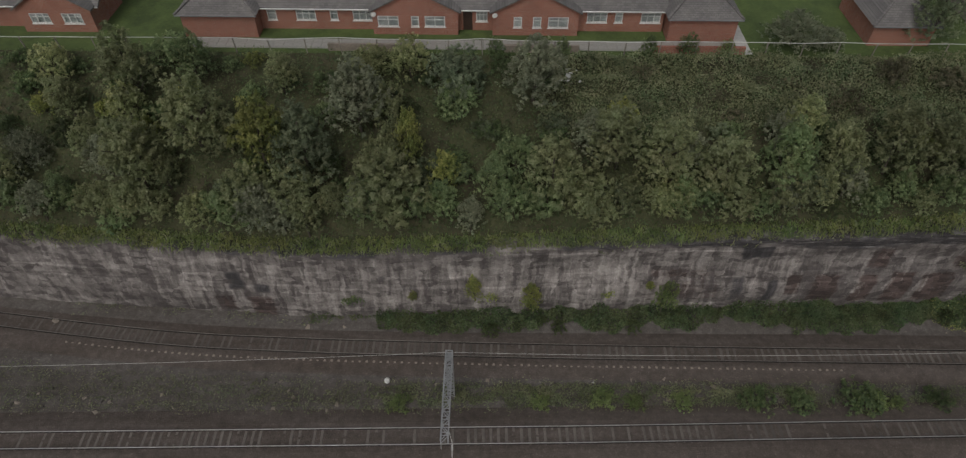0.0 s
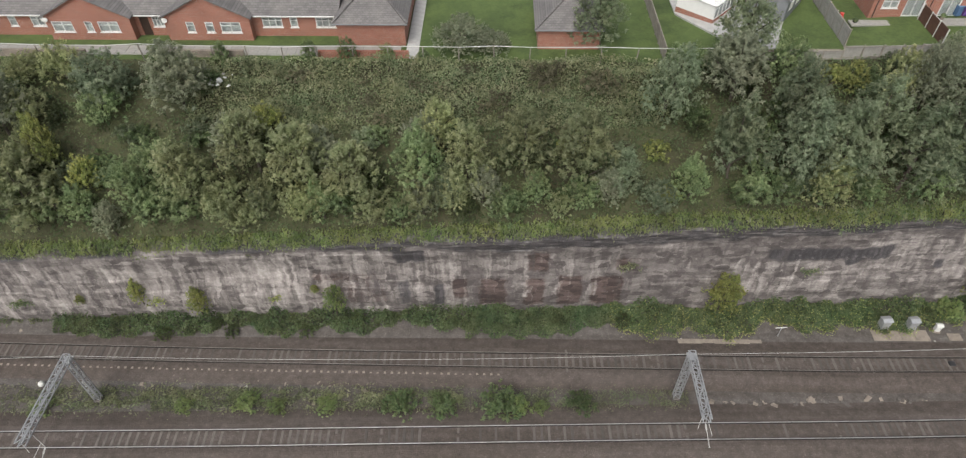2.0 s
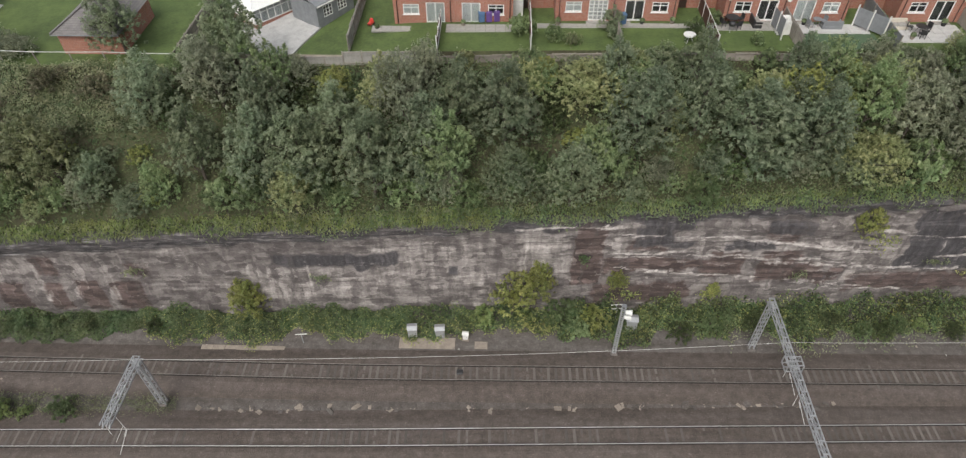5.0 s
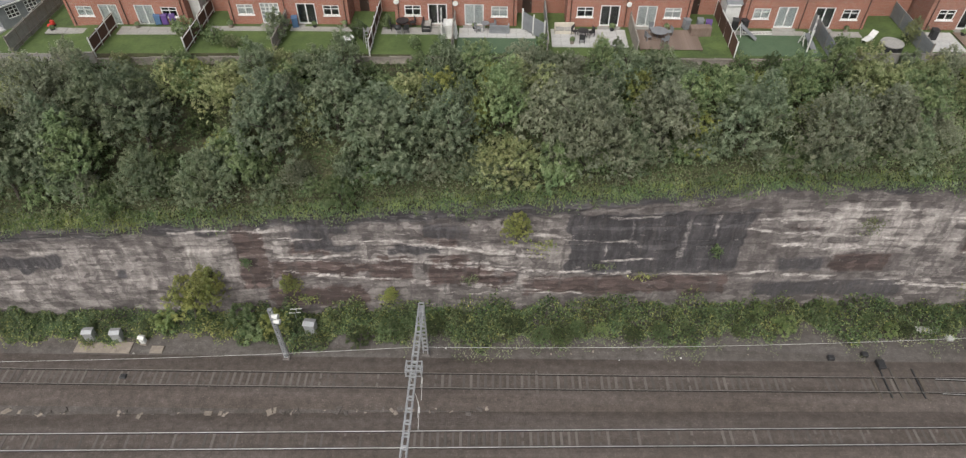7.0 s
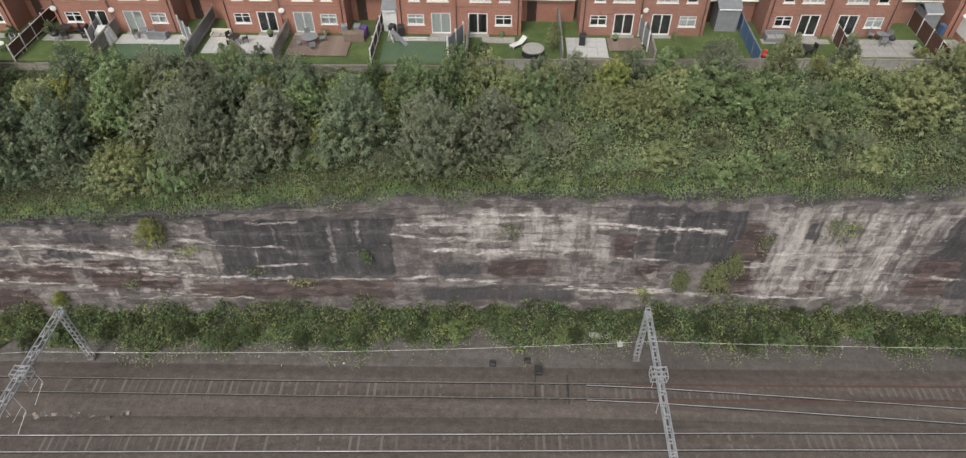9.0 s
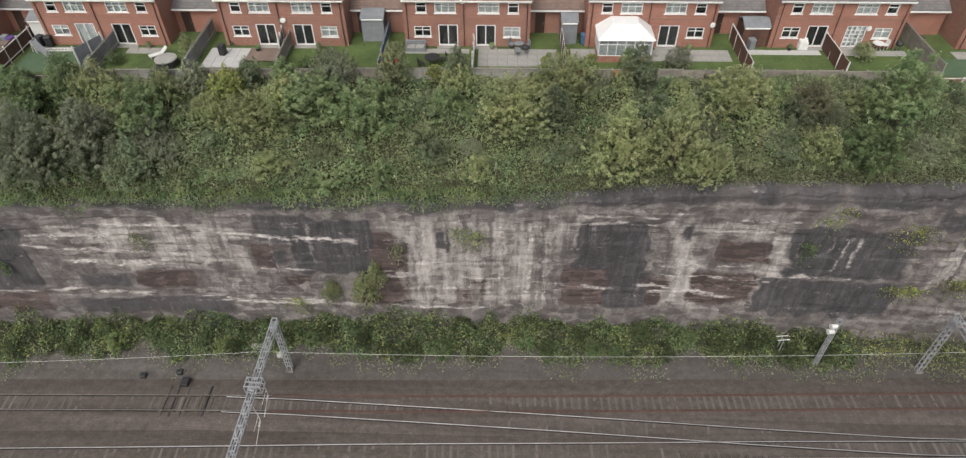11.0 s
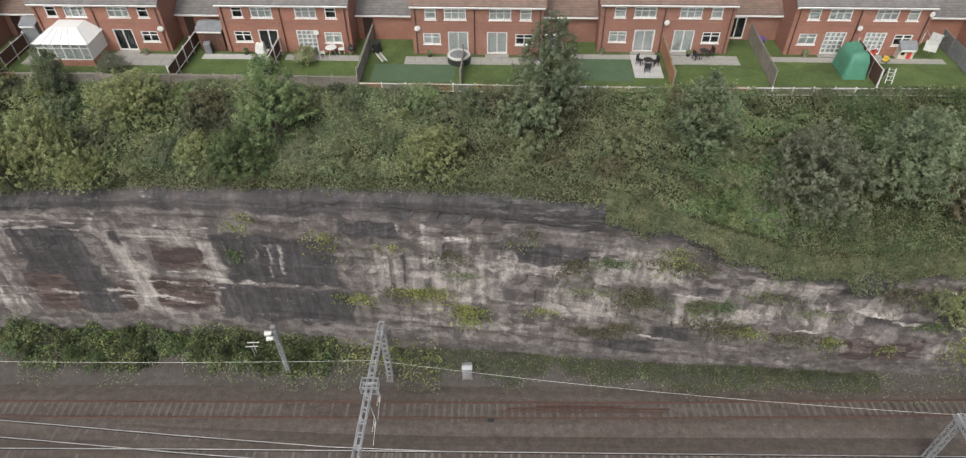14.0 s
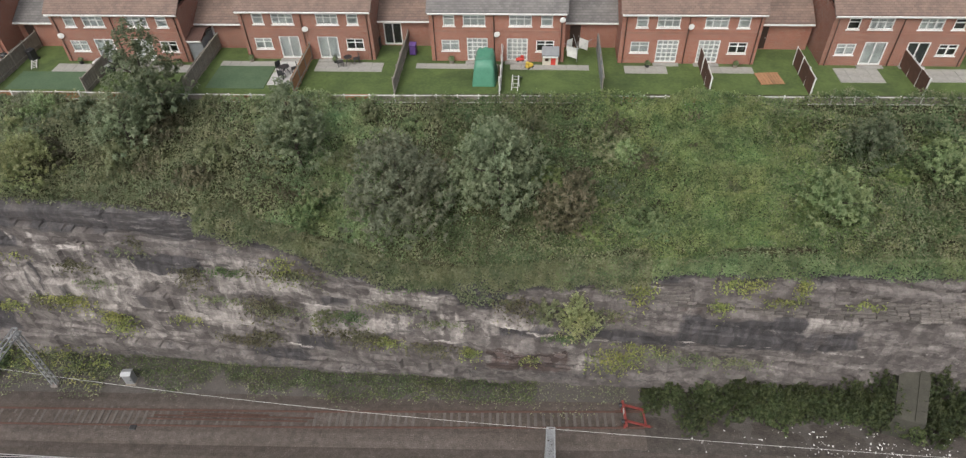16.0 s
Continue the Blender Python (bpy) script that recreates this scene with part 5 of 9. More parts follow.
def bare_soil():
    """Dark soil past the buffer stop, the shade of growth put into its colour."""
    xs, n = np.linspace(258, 330, 60), 8
    rows = []
    for x in xs:
        y0 = 34.6 + 0.3 * math.sin(x * 0.31) + 0.2 * math.sin(x * 0.83 + 1) + 1.2 * max(0.0, 262 - x)
        rows.append([(x, y0 + (CLIFF_Y(x) - 0.2 - y0) * k / (n - 1), -0.345 + (0.1 if 0 < k < n - 1 else 0) + 0.03 * math.sin(x * 1.3 + k)) for k in range(n)])
    v = np.array(rows).reshape(-1, 3)
    tagged(new("bare_soil", mesh_of("bare_soil", v, grid_faces(60, n), [SOIL_SHADED])), "dark soil with shade put into its colour past the siding", "soil", kind="structure")


bare_soil()

# ---------------------------------------------------------------- houses and gardens
def grid_frame(x_cuts, z_cuts, solid, y0, y1):
    """One joined mesh of the solid cells of an upright grid, so that a frame or wall stays a single piece."""
    bm = bmesh.new()
    nx, nz = len(x_cuts), len(z_cuts)
    vs = {}

    def vert(i, j, k):
        if (i, j, k) not in vs:
            vs[i, j, k] = bm.verts.new((x_cuts[i], (y0, y1)[k], z_cuts[j]))
        return vs[i, j, k]

    on = [[solid(0.5 * (x_cuts[i] + x_cuts[i + 1]), 0.5 * (z_cuts[j] + z_cuts[j + 1])) for j in range(nz - 1)] for i in range(nx - 1)]

    def is_on(i, j):
        return 0 <= i < nx - 1 and 0 <= j < nz - 1 and on[i][j]

    for i in range(nx - 1):
        for j in range(nz - 1):
            if not on[i][j]:
                continue
            bm.faces.new([vert(i, j, 0), vert(i + 1, j, 0), vert(i + 1, j + 1, 0), vert(i, j + 1, 0)])
            bm.faces.new([vert(i, j + 1, 1), vert(i + 1, j + 1, 1), vert(i + 1, j, 1), vert(i, j, 1)])
            for di, dj, a, b in ((-1, 0, (i, j + 1), (i, j)), (1, 0, (i + 1, j), (i + 1, j + 1)), (0, -1, (i, j), (i + 1, j)), (0, 1, (i + 1, j + 1), (i, j + 1))):
                if not is_on(i + di, j + dj):
                    bm.faces.new([vert(*a, 0), vert(*a, 1), vert(*b, 1), vert(*b, 0)])
    return bm


def bars(lo, hi, centres, w):
    cuts = {lo, hi}
    for c in centres:
        cuts |= {c - w / 2, c + w / 2}
    return sorted(cuts)


def glazing(name, root, x, y, z, w, h, edge, uprights, crossbars, bar=0.05, foot=None):
    foot = foot or edge
    xs = sorted({x, x + edge, x + w - edge, x + w, *bars(x, x + w, uprights, bar * 1.6)})
    zs = sorted({z, z + foot, z + h - edge, z + h, *bars(z, z + h, crossbars, bar)})

    def solid(px, pz):
        return px < x + edge or px > x + w - edge or pz < z + foot or pz > z + h - edge or any(abs(px - c) < bar * 0.8 for c in uprights) or any(abs(pz - c) < bar / 2 for c in crossbars)

    return part(name, grid_frame(xs, zs, solid, y - 0.03, y + 0.06), WHITE_PVC, root)


def window(root, x, y, z, w, h, panes=2, curtain=True, top_light=True):
    """A white plastic window set in a wall whose outer face is at y, with its lower left corner at (x, z)."""
    win = glazing("window", root, x, y, z, w, h, 0.08, [x + w * k / panes for k in range(1, panes)], [z + h * 0.64] if top_light else [])
    box_part("pane", (x + 0.08, y + 0.0, z + 0.08), (x + w - 0.08, y + 0.012, z + h - 0.08), GLASS, win)
    if curtain:
        bm = bmesh.new()
        bm_box(bm, (x + 0.08, y + 0.1, z + 0.08), (x + w - 0.08, y + 0.13, z + h - 0.08))
        part("curtain", bm, CURTAIN, win)
    else:
        # thin dark panel in place of the room's shade
        box_part("dim_room", (x + 0.08, y + 0.16, z + 0.08), (x + w - 0.08, y + 0.19, z + h - 0.08), ROOM_DARK, win, "dark panel that paints the unlit room behind the glass")
    box_part("sill", (x - 0.07, y - 0.12, z - 0.075), (x + w + 0.07, y - 0.032, z - 0.004), WHITE_PVC, win)
    return win


def patio_door(root, x, y, z, w, h, barred=False, dark=False):
    ups = [x + w / 2] + ([x + w * 0.27, x + w * 0.73] if barred else [])
    cross = [z + 0.13 + (h - 0.2) * k / 5 for k in (1, 2, 3, 4)] if barred else []
    door = glazing("patio_door", root, x, y, z, w, h, 0.09, ups, cross, 0.06, 0.14)
    box_part("pane", (x + 0.09, y + 0.0, z + 0.14), (x + w - 0.09, y + 0.012, z + h - 0.09), GLASS, door)
    if dark:
        box_part("dim_room", (x + 0.09, y + 0.16, z + 0.14), (x + w - 0.09, y + 0.19, z + h - 0.09), ROOM_DARK, door, "dark panel that paints the unlit room behind the glass")
    else:
        box_part("curtain", (x + 0.09, y + 0.1, z + 0.14), (x + w - 0.09, y + 0.13, z + h - 0.09), CURTAIN, door)
    box_part("handle", (x + w / 2 - 0.02, y - 0.08, z + 1.0), (x + w / 2 + 0.02, y - 0.032, z + 1.2), STEEL_GALV, door)
    return door


def wall_with_openings(x0, x1, z0, z1, y, thick, holes, material, root, name="wall"):
    xs = sorted({x0, x1, *[v for h in holes for v in (h[0], h[2])]})
    zs = sorted({z0, z1, *[v for h in holes for v in (h[1], h[3])]})
    bm = grid_frame(xs, zs, lambda px, pz: not any(h[0] < px < h[2] and h[1] < pz < h[3] for h in holes), y, y + thick)
    return part(name, bm, material, root)


def gable_roof(root, x0, x1, y0, y1, z, rise, material, over=0.3, hip=0.0):
    """A pitched roof with its ridge along x, thick tiles and a white gutter on the near eave."""
    bm = bmesh.new()
    ym = (y0 + y1) / 2
    sl = rise / (ym - y0)
    a, b, e, g = x0 - over * 0.6, x1 + over * 0.6, y0 - over, y1 + over
    ze = z - over * sl
    low = [(a, e, ze), (b, e, ze), (b - hip, ym, z + rise), (a + hip, ym, z + rise), (a, g, ze), (b, g, ze)]
    vs = [bm.verts.new(p) for p in low] + [bm.verts.new((p[0], p[1], p[2] + 0.16)) for p in low]
    for f in ((0, 1, 2, 3), (3, 2, 5, 4)):
        bm.faces.new([vs[i + 6] for i in f])
        bm.faces.new([vs[i] for i in reversed(f)])
    for i, j in ((0, 1), (1, 2), (2, 5), (5, 4), (4, 3), (3, 0)):
        bm.faces.new([vs[i], vs[j], vs[j + 6], vs[i + 6]])
    if hip:
        for f in ((0, 3, 4), (1, 5, 2)):
            bm.faces.new([vs[i + 6] for i in f])
    roof = part("roof", bm, material, root)
    bm = bmesh.new()
    bm_box(bm, (a + 0.1, e - 0.1, ze + 0.0), (b - 0.1, e - 0.004, ze + 0.08), 0.02)
    bm_box(bm, (a + 0.1, e + 0.0, ze - 0.1), (b - 0.1, e + 0.03, ze - 0.005))
    part("gutter", bm, WHITE_PVC, roof, "white plastic gutter and fascia board")
    return roof


def dish(root, x, y, z):
    """A small white satellite dish on a wall bracket."""
    bm = bmesh.new()
    bmesh.ops.create_uvsphere(bm, u_segments=14, v_segments=8, radius=0.27, matrix=pose(x, y - 0.25, z, 75, 0, 20) @ Matrix.Diagonal((1, 0.85, 0.18, 1)))
    bm_bar(bm, (x, y, z - 0.05), (x, y - 0.3, z), 0.05, None, 6)
    return part("satellite_dish", bm, PAINT_WHITE, root, "pale satellite dish on a bracket")


def semi_pair(x, y, z, tile, wall, barred, dark, extension, dishes, label):
    """A pair of semi-detached brick houses seen from their back gardens; x, y is the left end of the back wall."""
    W, D, EAVES = 11.2, 8.0, 4.6
    root = thing("semi_detached_houses", (x, y, z), label, "house", "brick semi-detached houses")
    ground = [(0.9, 1.5, 2), (8.85, 1.5, 2)]
    doors = [(3.05, 1.75), (6.4, 1.75)]
    upper = [(1.15, 0.95, 1), (2.8, 1.85, 3), (6.6, 1.85, 3), (9.2, 0.95, 1)]
    holes = [(a, 0.95, a + w, 1.95) for a, w, _ in ground] + [(a, 0.08, a + w, 2.12) for a, w in doors] + [(a, 3.2, a + w, 4.15) for a, w, _ in upper]
    wall_with_openings(0, W, -0.4, EAVES, 0, 0.28, holes, wall, root)
    for name, lo, hi in (("side_wall", (0, 0.283, -0.4), (0.28, D, EAVES)), ("side_wall", (W - 0.28, 0.283, -0.4), (W, D, EAVES)), ("front_wall", (0.283, D - 0.28, -0.4), (W - 0.283, D, EAVES)), ("upper_floor", (0.283, 0.4, 2.5), (W - 0.283, D - 0.3, 2.7))):
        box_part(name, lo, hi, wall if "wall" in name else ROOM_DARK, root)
    for k, (a, w, p) in enumerate(ground):
        window(root, a, 0.05, 0.95, w, 1.0, p, k == dark % 2)
    for k, (a, w) in enumerate(doors):
        patio_door(root, a, 0.05, 0.08, w, 2.04, barred == 2 or barred == k, (dark >> k) & 1)
    for k, (a, w, p) in enumerate(upper):
        window(root, a, 0.05, 3.2, w, 0.95, p, k in (1, 2) or dark == 0)
    gable_roof(root, 0, W, 0, D, EAVES, 2.9, tile)
    box_part("string_course", (0.01, -0.03, 2.62), (W - 0.01, -0.003, 2.86), BRICK_BROWN, root, "band of darker brick")
    for px in (W / 2 - 0.25, 0.35, W - 0.3):
        bm = bmesh.new()
        bm_bar(bm, (px, -0.09, 0.0), (px, -0.09, EAVES - 0.25), 0.08, None, 8)
        part("downpipe", bm, DARK_TRIM, root)
    for dx, dz in dishes:
        dish(root, dx, 0, dz)
    box_part("doorstep", (2.9, -0.5, -0.1), (5.0, -0.03, 0.07), PAVING, root)
    box_part("doorstep", (6.25, -0.5, -0.1), (8.3, -0.03, 0.07), PAVING, root)
    if extension:
        # low linking wing and the next pair's taller return behind it
        holes = [(W + 0.55, 0.02, W + 1.45, 2.05)] if extension < 3 else [(W + 0.4, 0.05, W + 2.0, 2.1)]
        wall_with_openings(W + 0.003, W + 4.95, -0.4, 2.45, 2.6, 0.25, holes, wall, root, "wing_wall")
        if extension < 3:
            door = box_part("wing_door", (W + 0.55, 2.63, 0.02), (W + 1.45, 2.69, 2.05), DARK_TRIM if extension == 1 else PAINT_WHITE, root)
            box_part("handle", (W + 1.3, 2.59, 1.0), (W + 1.38, 2.628, 1.05), STEEL_GALV, door)
        else:
            patio_door(root, W + 0.4, 2.65, 0.05, 1.6, 2.05, False, 1)
        bm = bmesh.new()
        vs = [bm.verts.new(p) for p in ((W + 0.01, 2.2, 2.4), (W + 4.95, 2.2, 2.4), (W + 4.95, 6.2, 4.5), (W + 0.01, 6.2, 4.5), (W + 0.01, 2.2, 2.56), (W + 4.95, 2.2, 2.56), (W + 4.95, 6.2, 4.66), (W + 0.01, 6.2, 4.66))]
        for f in ((3, 2, 1, 0), (4, 5, 6, 7), (0, 1, 5, 4), (1, 2, 6, 5), (2, 3, 7, 6), (3, 0, 4, 7)):
            bm.faces.new([vs[i] for i in f])
        wing = part("wing_roof", bm, tile if extension != 2 else TILE_BROWN, root)
        box_part("gutter", (W + 0.01, 2.1, 2.36), (W + 4.95, 2.196, 2.48), WHITE_PVC, wing, "white plastic gutter")
    return root


PAIRS = [(78.8, 0, 0, 3, 0, 1), (96.1, 1, 0, 0, 2, 1), (113.8, 0, 0, 3, 1, 1), (131.8, 1, 0, 3, 1, 1), (150, 1, 0, 3, 2, 1), (168.8, 0, 1, 3, 3, 1), (187.5, 0, 1, 3, 3, 1), (206, 1, 0, 3, 2, 1), (224.6, 1, 0, 1, 1, 1), (243.5, 0, 1, 3, 0, 2), (261.8, 0, 1, 3, 0, 3), (280.2, 1, 0, 2, 0, 1), (298.2, 0, 0, 2, 0, 1), (317.1, 0, 1, 3, 2, 1), (335.5, 0, 0, 3, 1, 1)]
for n, (rx, tile, wall, barred, dark, ext) in enumerate(PAIRS):
    hy = K * (67.6 if rx < 255 else 68.5)
    spots = [(), (), ((0.25, 2.4), (5.6, 2.3)), ((5.5, 2.35),), (), ((5.7, 2.6),), ((5.3, 4.4),), ((10.9, 2.3),), ((8.2, 2.0),), ((0.5, 2.5),), ((5.6, 2.9),), ((10.95, 3.9), (5.6, 2.6)), ((5.5, 3.4),), (), ()][n]
    semi_pair(K * rx - 0.9, hy, float(GARDEN_Z(K * rx)), (TILE_BROWN, TILE_GREY)[tile], (BRICK_RED, BRICK_BROWN)[wall], barred, dark, ext, spots, "two-storey %s brick pair with white windows and a %s tiled roof" % (("red", "brown")[wall], ("brown", "grey")[tile]))


# ---------------------------------------------------------------- bungalow terrace
def front_gable(root, x0, x1, y, depth, z0, eaves, rise, holes):
    """A projecting brick gable that faces the line, with its own tiled roof."""
    wall_with_openings(x0, x1, z0, eaves, y, 0.26, holes, BRICK_RED, root, "gable_wall")
    for a in (x0, x1 - 0.24):
        box_part("side_wall", (a, y + 0.263, z0), (a + 0.24, y + depth, eaves), BRICK_RED, root)
    xm = (x0 + x1) / 2
    bm = bmesh.new()
    tri = [(x0, y, eaves), (x1, y, eaves), (xm, y, eaves + rise)]
    vs = [bm.verts.new(p) for p in tri] + [bm.verts.new((p[0], p[1] + 0.26, p[2])) for p in tri]
    bm.faces.new(vs[:3])
    bm.faces.new(vs[5:2:-1])
    part("gable_brick", bm, BRICK_RED, root)
    for sx in (-1, 1):
        bm = bmesh.new()
        e = xm + sx * (x1 - x0 + 0.6) / 2
        ze = eaves - 0.3 * rise / ((x1 - x0) / 2)
        q = [(e, y - 0.3, ze), (xm, y - 0.3, eaves + rise), (xm, y + depth + 3.2, eaves + rise), (e, y + depth + 0.2, ze)]
        vs = [bm.verts.new(p) for p in q] + [bm.verts.new((p[0], p[1], p[2] + 0.14)) for p in q]
        for f in ((0, 1, 2, 3), (7, 6, 5, 4), (0, 4, 5, 1), (1, 5, 6, 2), (2, 6, 7, 3), (3, 7, 4, 0)):
            bm.faces.new([vs[i] for i in f])
        part("gable_roof", bm, TILE_GREY, root)


def hip_wing(root, x0, x1, y0, y1, z0, eaves, rise):
    for lo, hi in (((x0, y0, z0), (x1, y0 + 0.26, eaves)), ((x0, y0 + 0.263, z0), (x0 + 0.24, y1, eaves)), ((x1 - 0.24, y0 + 0.263, z0), (x1, y1, eaves))):
        box_part("wing_wall", lo, hi, BRICK_RED, root)
    bm = bmesh.new()
    a, b, e, xm = x0 - 0.35, x1 + 0.35, y0 - 0.35, (x0 + x1) / 2
    hipy = e + (b - a) / 2
    q = [(a, e, eaves), (b, e, eaves), (b, y1, eaves), (a, y1, eaves), (xm, hipy, eaves + rise), (xm, y1, eaves + rise)]
    vs = [bm.verts.new(p) for p in q]
    for f in ((0, 1, 4), (1, 2, 5, 4), (3, 0, 4, 5), (0, 3, 2, 1), (2, 3, 5)):
        bm.faces.new([vs[i] for i in f])
    roof = part("hip_roof", bm, TILE_GREY, root)
    bm = bmesh.new()
    for p, s in ((a, 0), (b, 1)):
        bm_bar(bm, (p, e, eaves + 0.06), (xm, hipy, eaves + rise + 0.06), 0.22, 0.12)
    bm_bar(bm, (xm, hipy, eaves + rise + 0.06), (xm, y1, eaves + rise + 0.06), 0.22, 0.12)
    part("ridge_tiles", bm, TILE_GREY, roof)
    box_part("gutter", (a, e - 0.1, eaves - 0.09), (b, e - 0.003, eaves - 0.01), PAINT_GREY, roof)


def bungalows():
    z, root = 19.15, thing("bungalow_terrace", (0, 0, 0), "low red brick bungalow terrace with gables and grey tiled roofs", "bungalow")
    yw = 58.6
    spans = [(-18.1, 1.9), (-14.8, 0.75), (-12.6, 1.9), (-0.7, 1.1), (10.0, 1.95), (12.7, 0.75), (15.2, 1.9), (-20.9, 0.9)]
    holes = [(a, z + 0.95, a + w, z + 2.0) for a, w in spans] + [(-1.95, z, -1.05, z + 2.1)]
    wall_with_openings(-21.6, 17.4, z - 0.3, z + 2.5, yw, 0.28, holes, BRICK_RED, root)
    for a, w in spans:
        window(root, a, yw + 0.05, z + 0.95, w, 1.05, 3 if w > 1 else 1)
    box_part("front_door", (-1.95, yw + 0.06, z), (-1.05, yw + 0.12, z + 2.1), DARK_TRIM, root)
    box_part("back_wall", (-21.6, yw + 8.4, z - 0.3), (17.4, yw + 8.7, z + 2.5), BRICK_RED, root)
    gable_roof(root, -24, 17.4, yw, yw + 8.6, z + 2.5, 2.3, TILE_GREY, 0.4)
    for gx, wins in ((-10.6, ((0.5, 2.0), (3.7, 0.75), (5.0, 1.95))), (0.9, ((2.0, 0.8), (3.85, 0.8), (5.3, 1.95)))):
        gy = yw - 0.9
        front_gable(root, gx, gx + 8.2, gy, 1.6, z - 0.3, z + 2.5, 2.1, [(gx + a, z + 0.85, gx + a + w, z + 1.95) for a, w in wins])
        for a, w in wins:
            window(root, gx + a, gy + 0.05, z + 0.85, w, 1.1, 2 if w > 1 else 1)
        dish(root, gx + 0.2, gy, z + 2.2)
    hip_wing(root, 17.6, 24.0, 56.9, 66.5, z - 0.3, z + 2.45, 2.6)
    hip_wing(root, -28.6, -21.6, 56.9, 66.5, z - 0.3, z + 2.45, 2.6)
    far = thing("bungalow", (0, 0, 0), "red brick bungalow with a gable and grey tiled roof", "bungalow")
    front_gable(far, -44.4, -37.4, 57.6, 6, z - 0.3, z + 2.5, 2.2, [(-43.4, z + 0.9, -41.5, z + 1.95), (-40.3, z + 0.9, -38.4, z + 1.95)])
    for a in (-43.4, -40.3):
        window(far, a, 57.65, z + 0.9, 1.9, 1.05, 3)
    wall_with_openings(-60, -44.4, z - 0.3, z + 2.5, 58.6, 0.28, [], BRICK_RED, far)
    gable_roof(far, -60, -37.0, 58.6, 67, z + 2.5, 2.3, TILE_GREY, 0.4)
    garage = thing("brick_garage", (0, 0, 0), "small brick outbuilding with a grey hipped roof", "garage")
    hip_wing(garage, 36.6, 42.4, 56.4, 63.5, z - 0.3, z + 2.2, 2.0)
    box_part("back_wall", (36.6, 63.5, z - 0.3), (42.4, 63.75, z + 2.2), BRICK_RED, garage)


bungalows()

# ---------------------------------------------------------------- gardens
def fence_panel_mesh(name, w, h, mat, rails=3):
    """A lapped timber panel: thin boards side by side behind horizontal rails, one joined piece."""
    bm = bmesh.new()
    n = max(4, int(w / 0.15))
    front = []
    for k in range(n):
        a, b, d = w * k / n, w * (k + 1) / n, 0.018 * (k % 2)
        front += [(a, -d), (b, -d)]
    outline = front + [(w, 0.03), (0, 0.03)]
    lo = [bm.verts.new((x, y, 0.05)) for x, y in outline]
    hi = [bm.verts.new((x, y, h)) for x, y in outline]
    for k in range(len(outline)):
        q = (k + 1) % len(outline)
        bm.faces.new([lo[k], lo[q], hi[q], hi[k]])
    bm.faces.new(hi)
    bm.faces.new(list(reversed(lo)))
    me = bpy.data.meshes.new(name)
    bm.to_mesh(me)
    bm.free()
    me.materials.append(mat)
    return me


FENCE_MATS = {"o": (WOOD_ORANGE, "new orange timber"), "g": (WOOD_GREY, "weathered grey timber"), "d": (WOOD_DARK, "dark stained timber"), "c": (CONCRETE, "pale concrete"), "b": (PAINT_BLUE, "blue painted timber"), "s": (PAINT_GREY, "slate grey painted timber"), "p": (PAVING, "pale concrete panel")}
PANELS = {}
for code, (fm, words) in FENCE_MATS.items():
    PANELS[code] = fence_panel_mesh("panel", 1.78, 1.45, fm)
bmp = bmesh.new()
bm_box(bmp, (-0.05, -0.05, -0.3), (0.05, 0.05, 1.55), 0.01)
POST_MESH = bpy.data.meshes.new("post")
bmp.to_mesh(POST_MESH)
bmp.free()
POST_MESH.materials.append(WOOD_GREY)
WHITE_POST = POST_MESH.copy()
WHITE_POST.materials[0] = PAINT_WHITE


def fence(points, codes, label, lift=0.0, white=False, height=1.0):
    """Timber panels and posts between two plan points, following the ground."""
    (xa, ya, za), (xb, yb, zb) = points
    run = math.hypot(xb - xa, yb - ya)
    n = max(1, round(run / 1.83))
    turn = math.degrees(math.atan2(yb - ya, xb - xa))
    root = thing("garden_fence", (xa, ya, za), label, "fence", "garden fences", turn=turn)
    for k in range(n + 1):
        z = (zb - za) * k / n + lift
        post = new("post", WHITE_POST if white else POST_MESH)
        post.parent = root
        post.matrix_local = pose(run * k / n, 0, z, placer2.uniform(-1.5, 1.5), placer2.uniform(-1.5, 1.5), 0) @ Matrix.Diagonal((1, 1, height, 1))
        if k < n:
            pan = new("panel", PANELS[codes[k % len(codes)]])
            pan.parent = root
            pan.matrix_local = pose(run * k / n + 0.02, 0.0, z + placer2.uniform(-0.03, 0.03), placer2.uniform(-2, 2), math.degrees(math.atan2(za - zb, run)), 0) @ Matrix.Diagonal((run / n / 1.83, 1, height, 1))
    for level in (0.35, 1.4):
        bm = bmesh.new()
        bm_bar(bm, (0, -0.06, lift + level * height), (run, -0.06, zb - za + lift + level * height), 0.07, 0.05)
        part("rail", bm, PAINT_WHITE if white else WOOD_GREY, root)
    return root


placer2 = random.Random(5)


def gz(x):
    return float(GARDEN_Z(x))


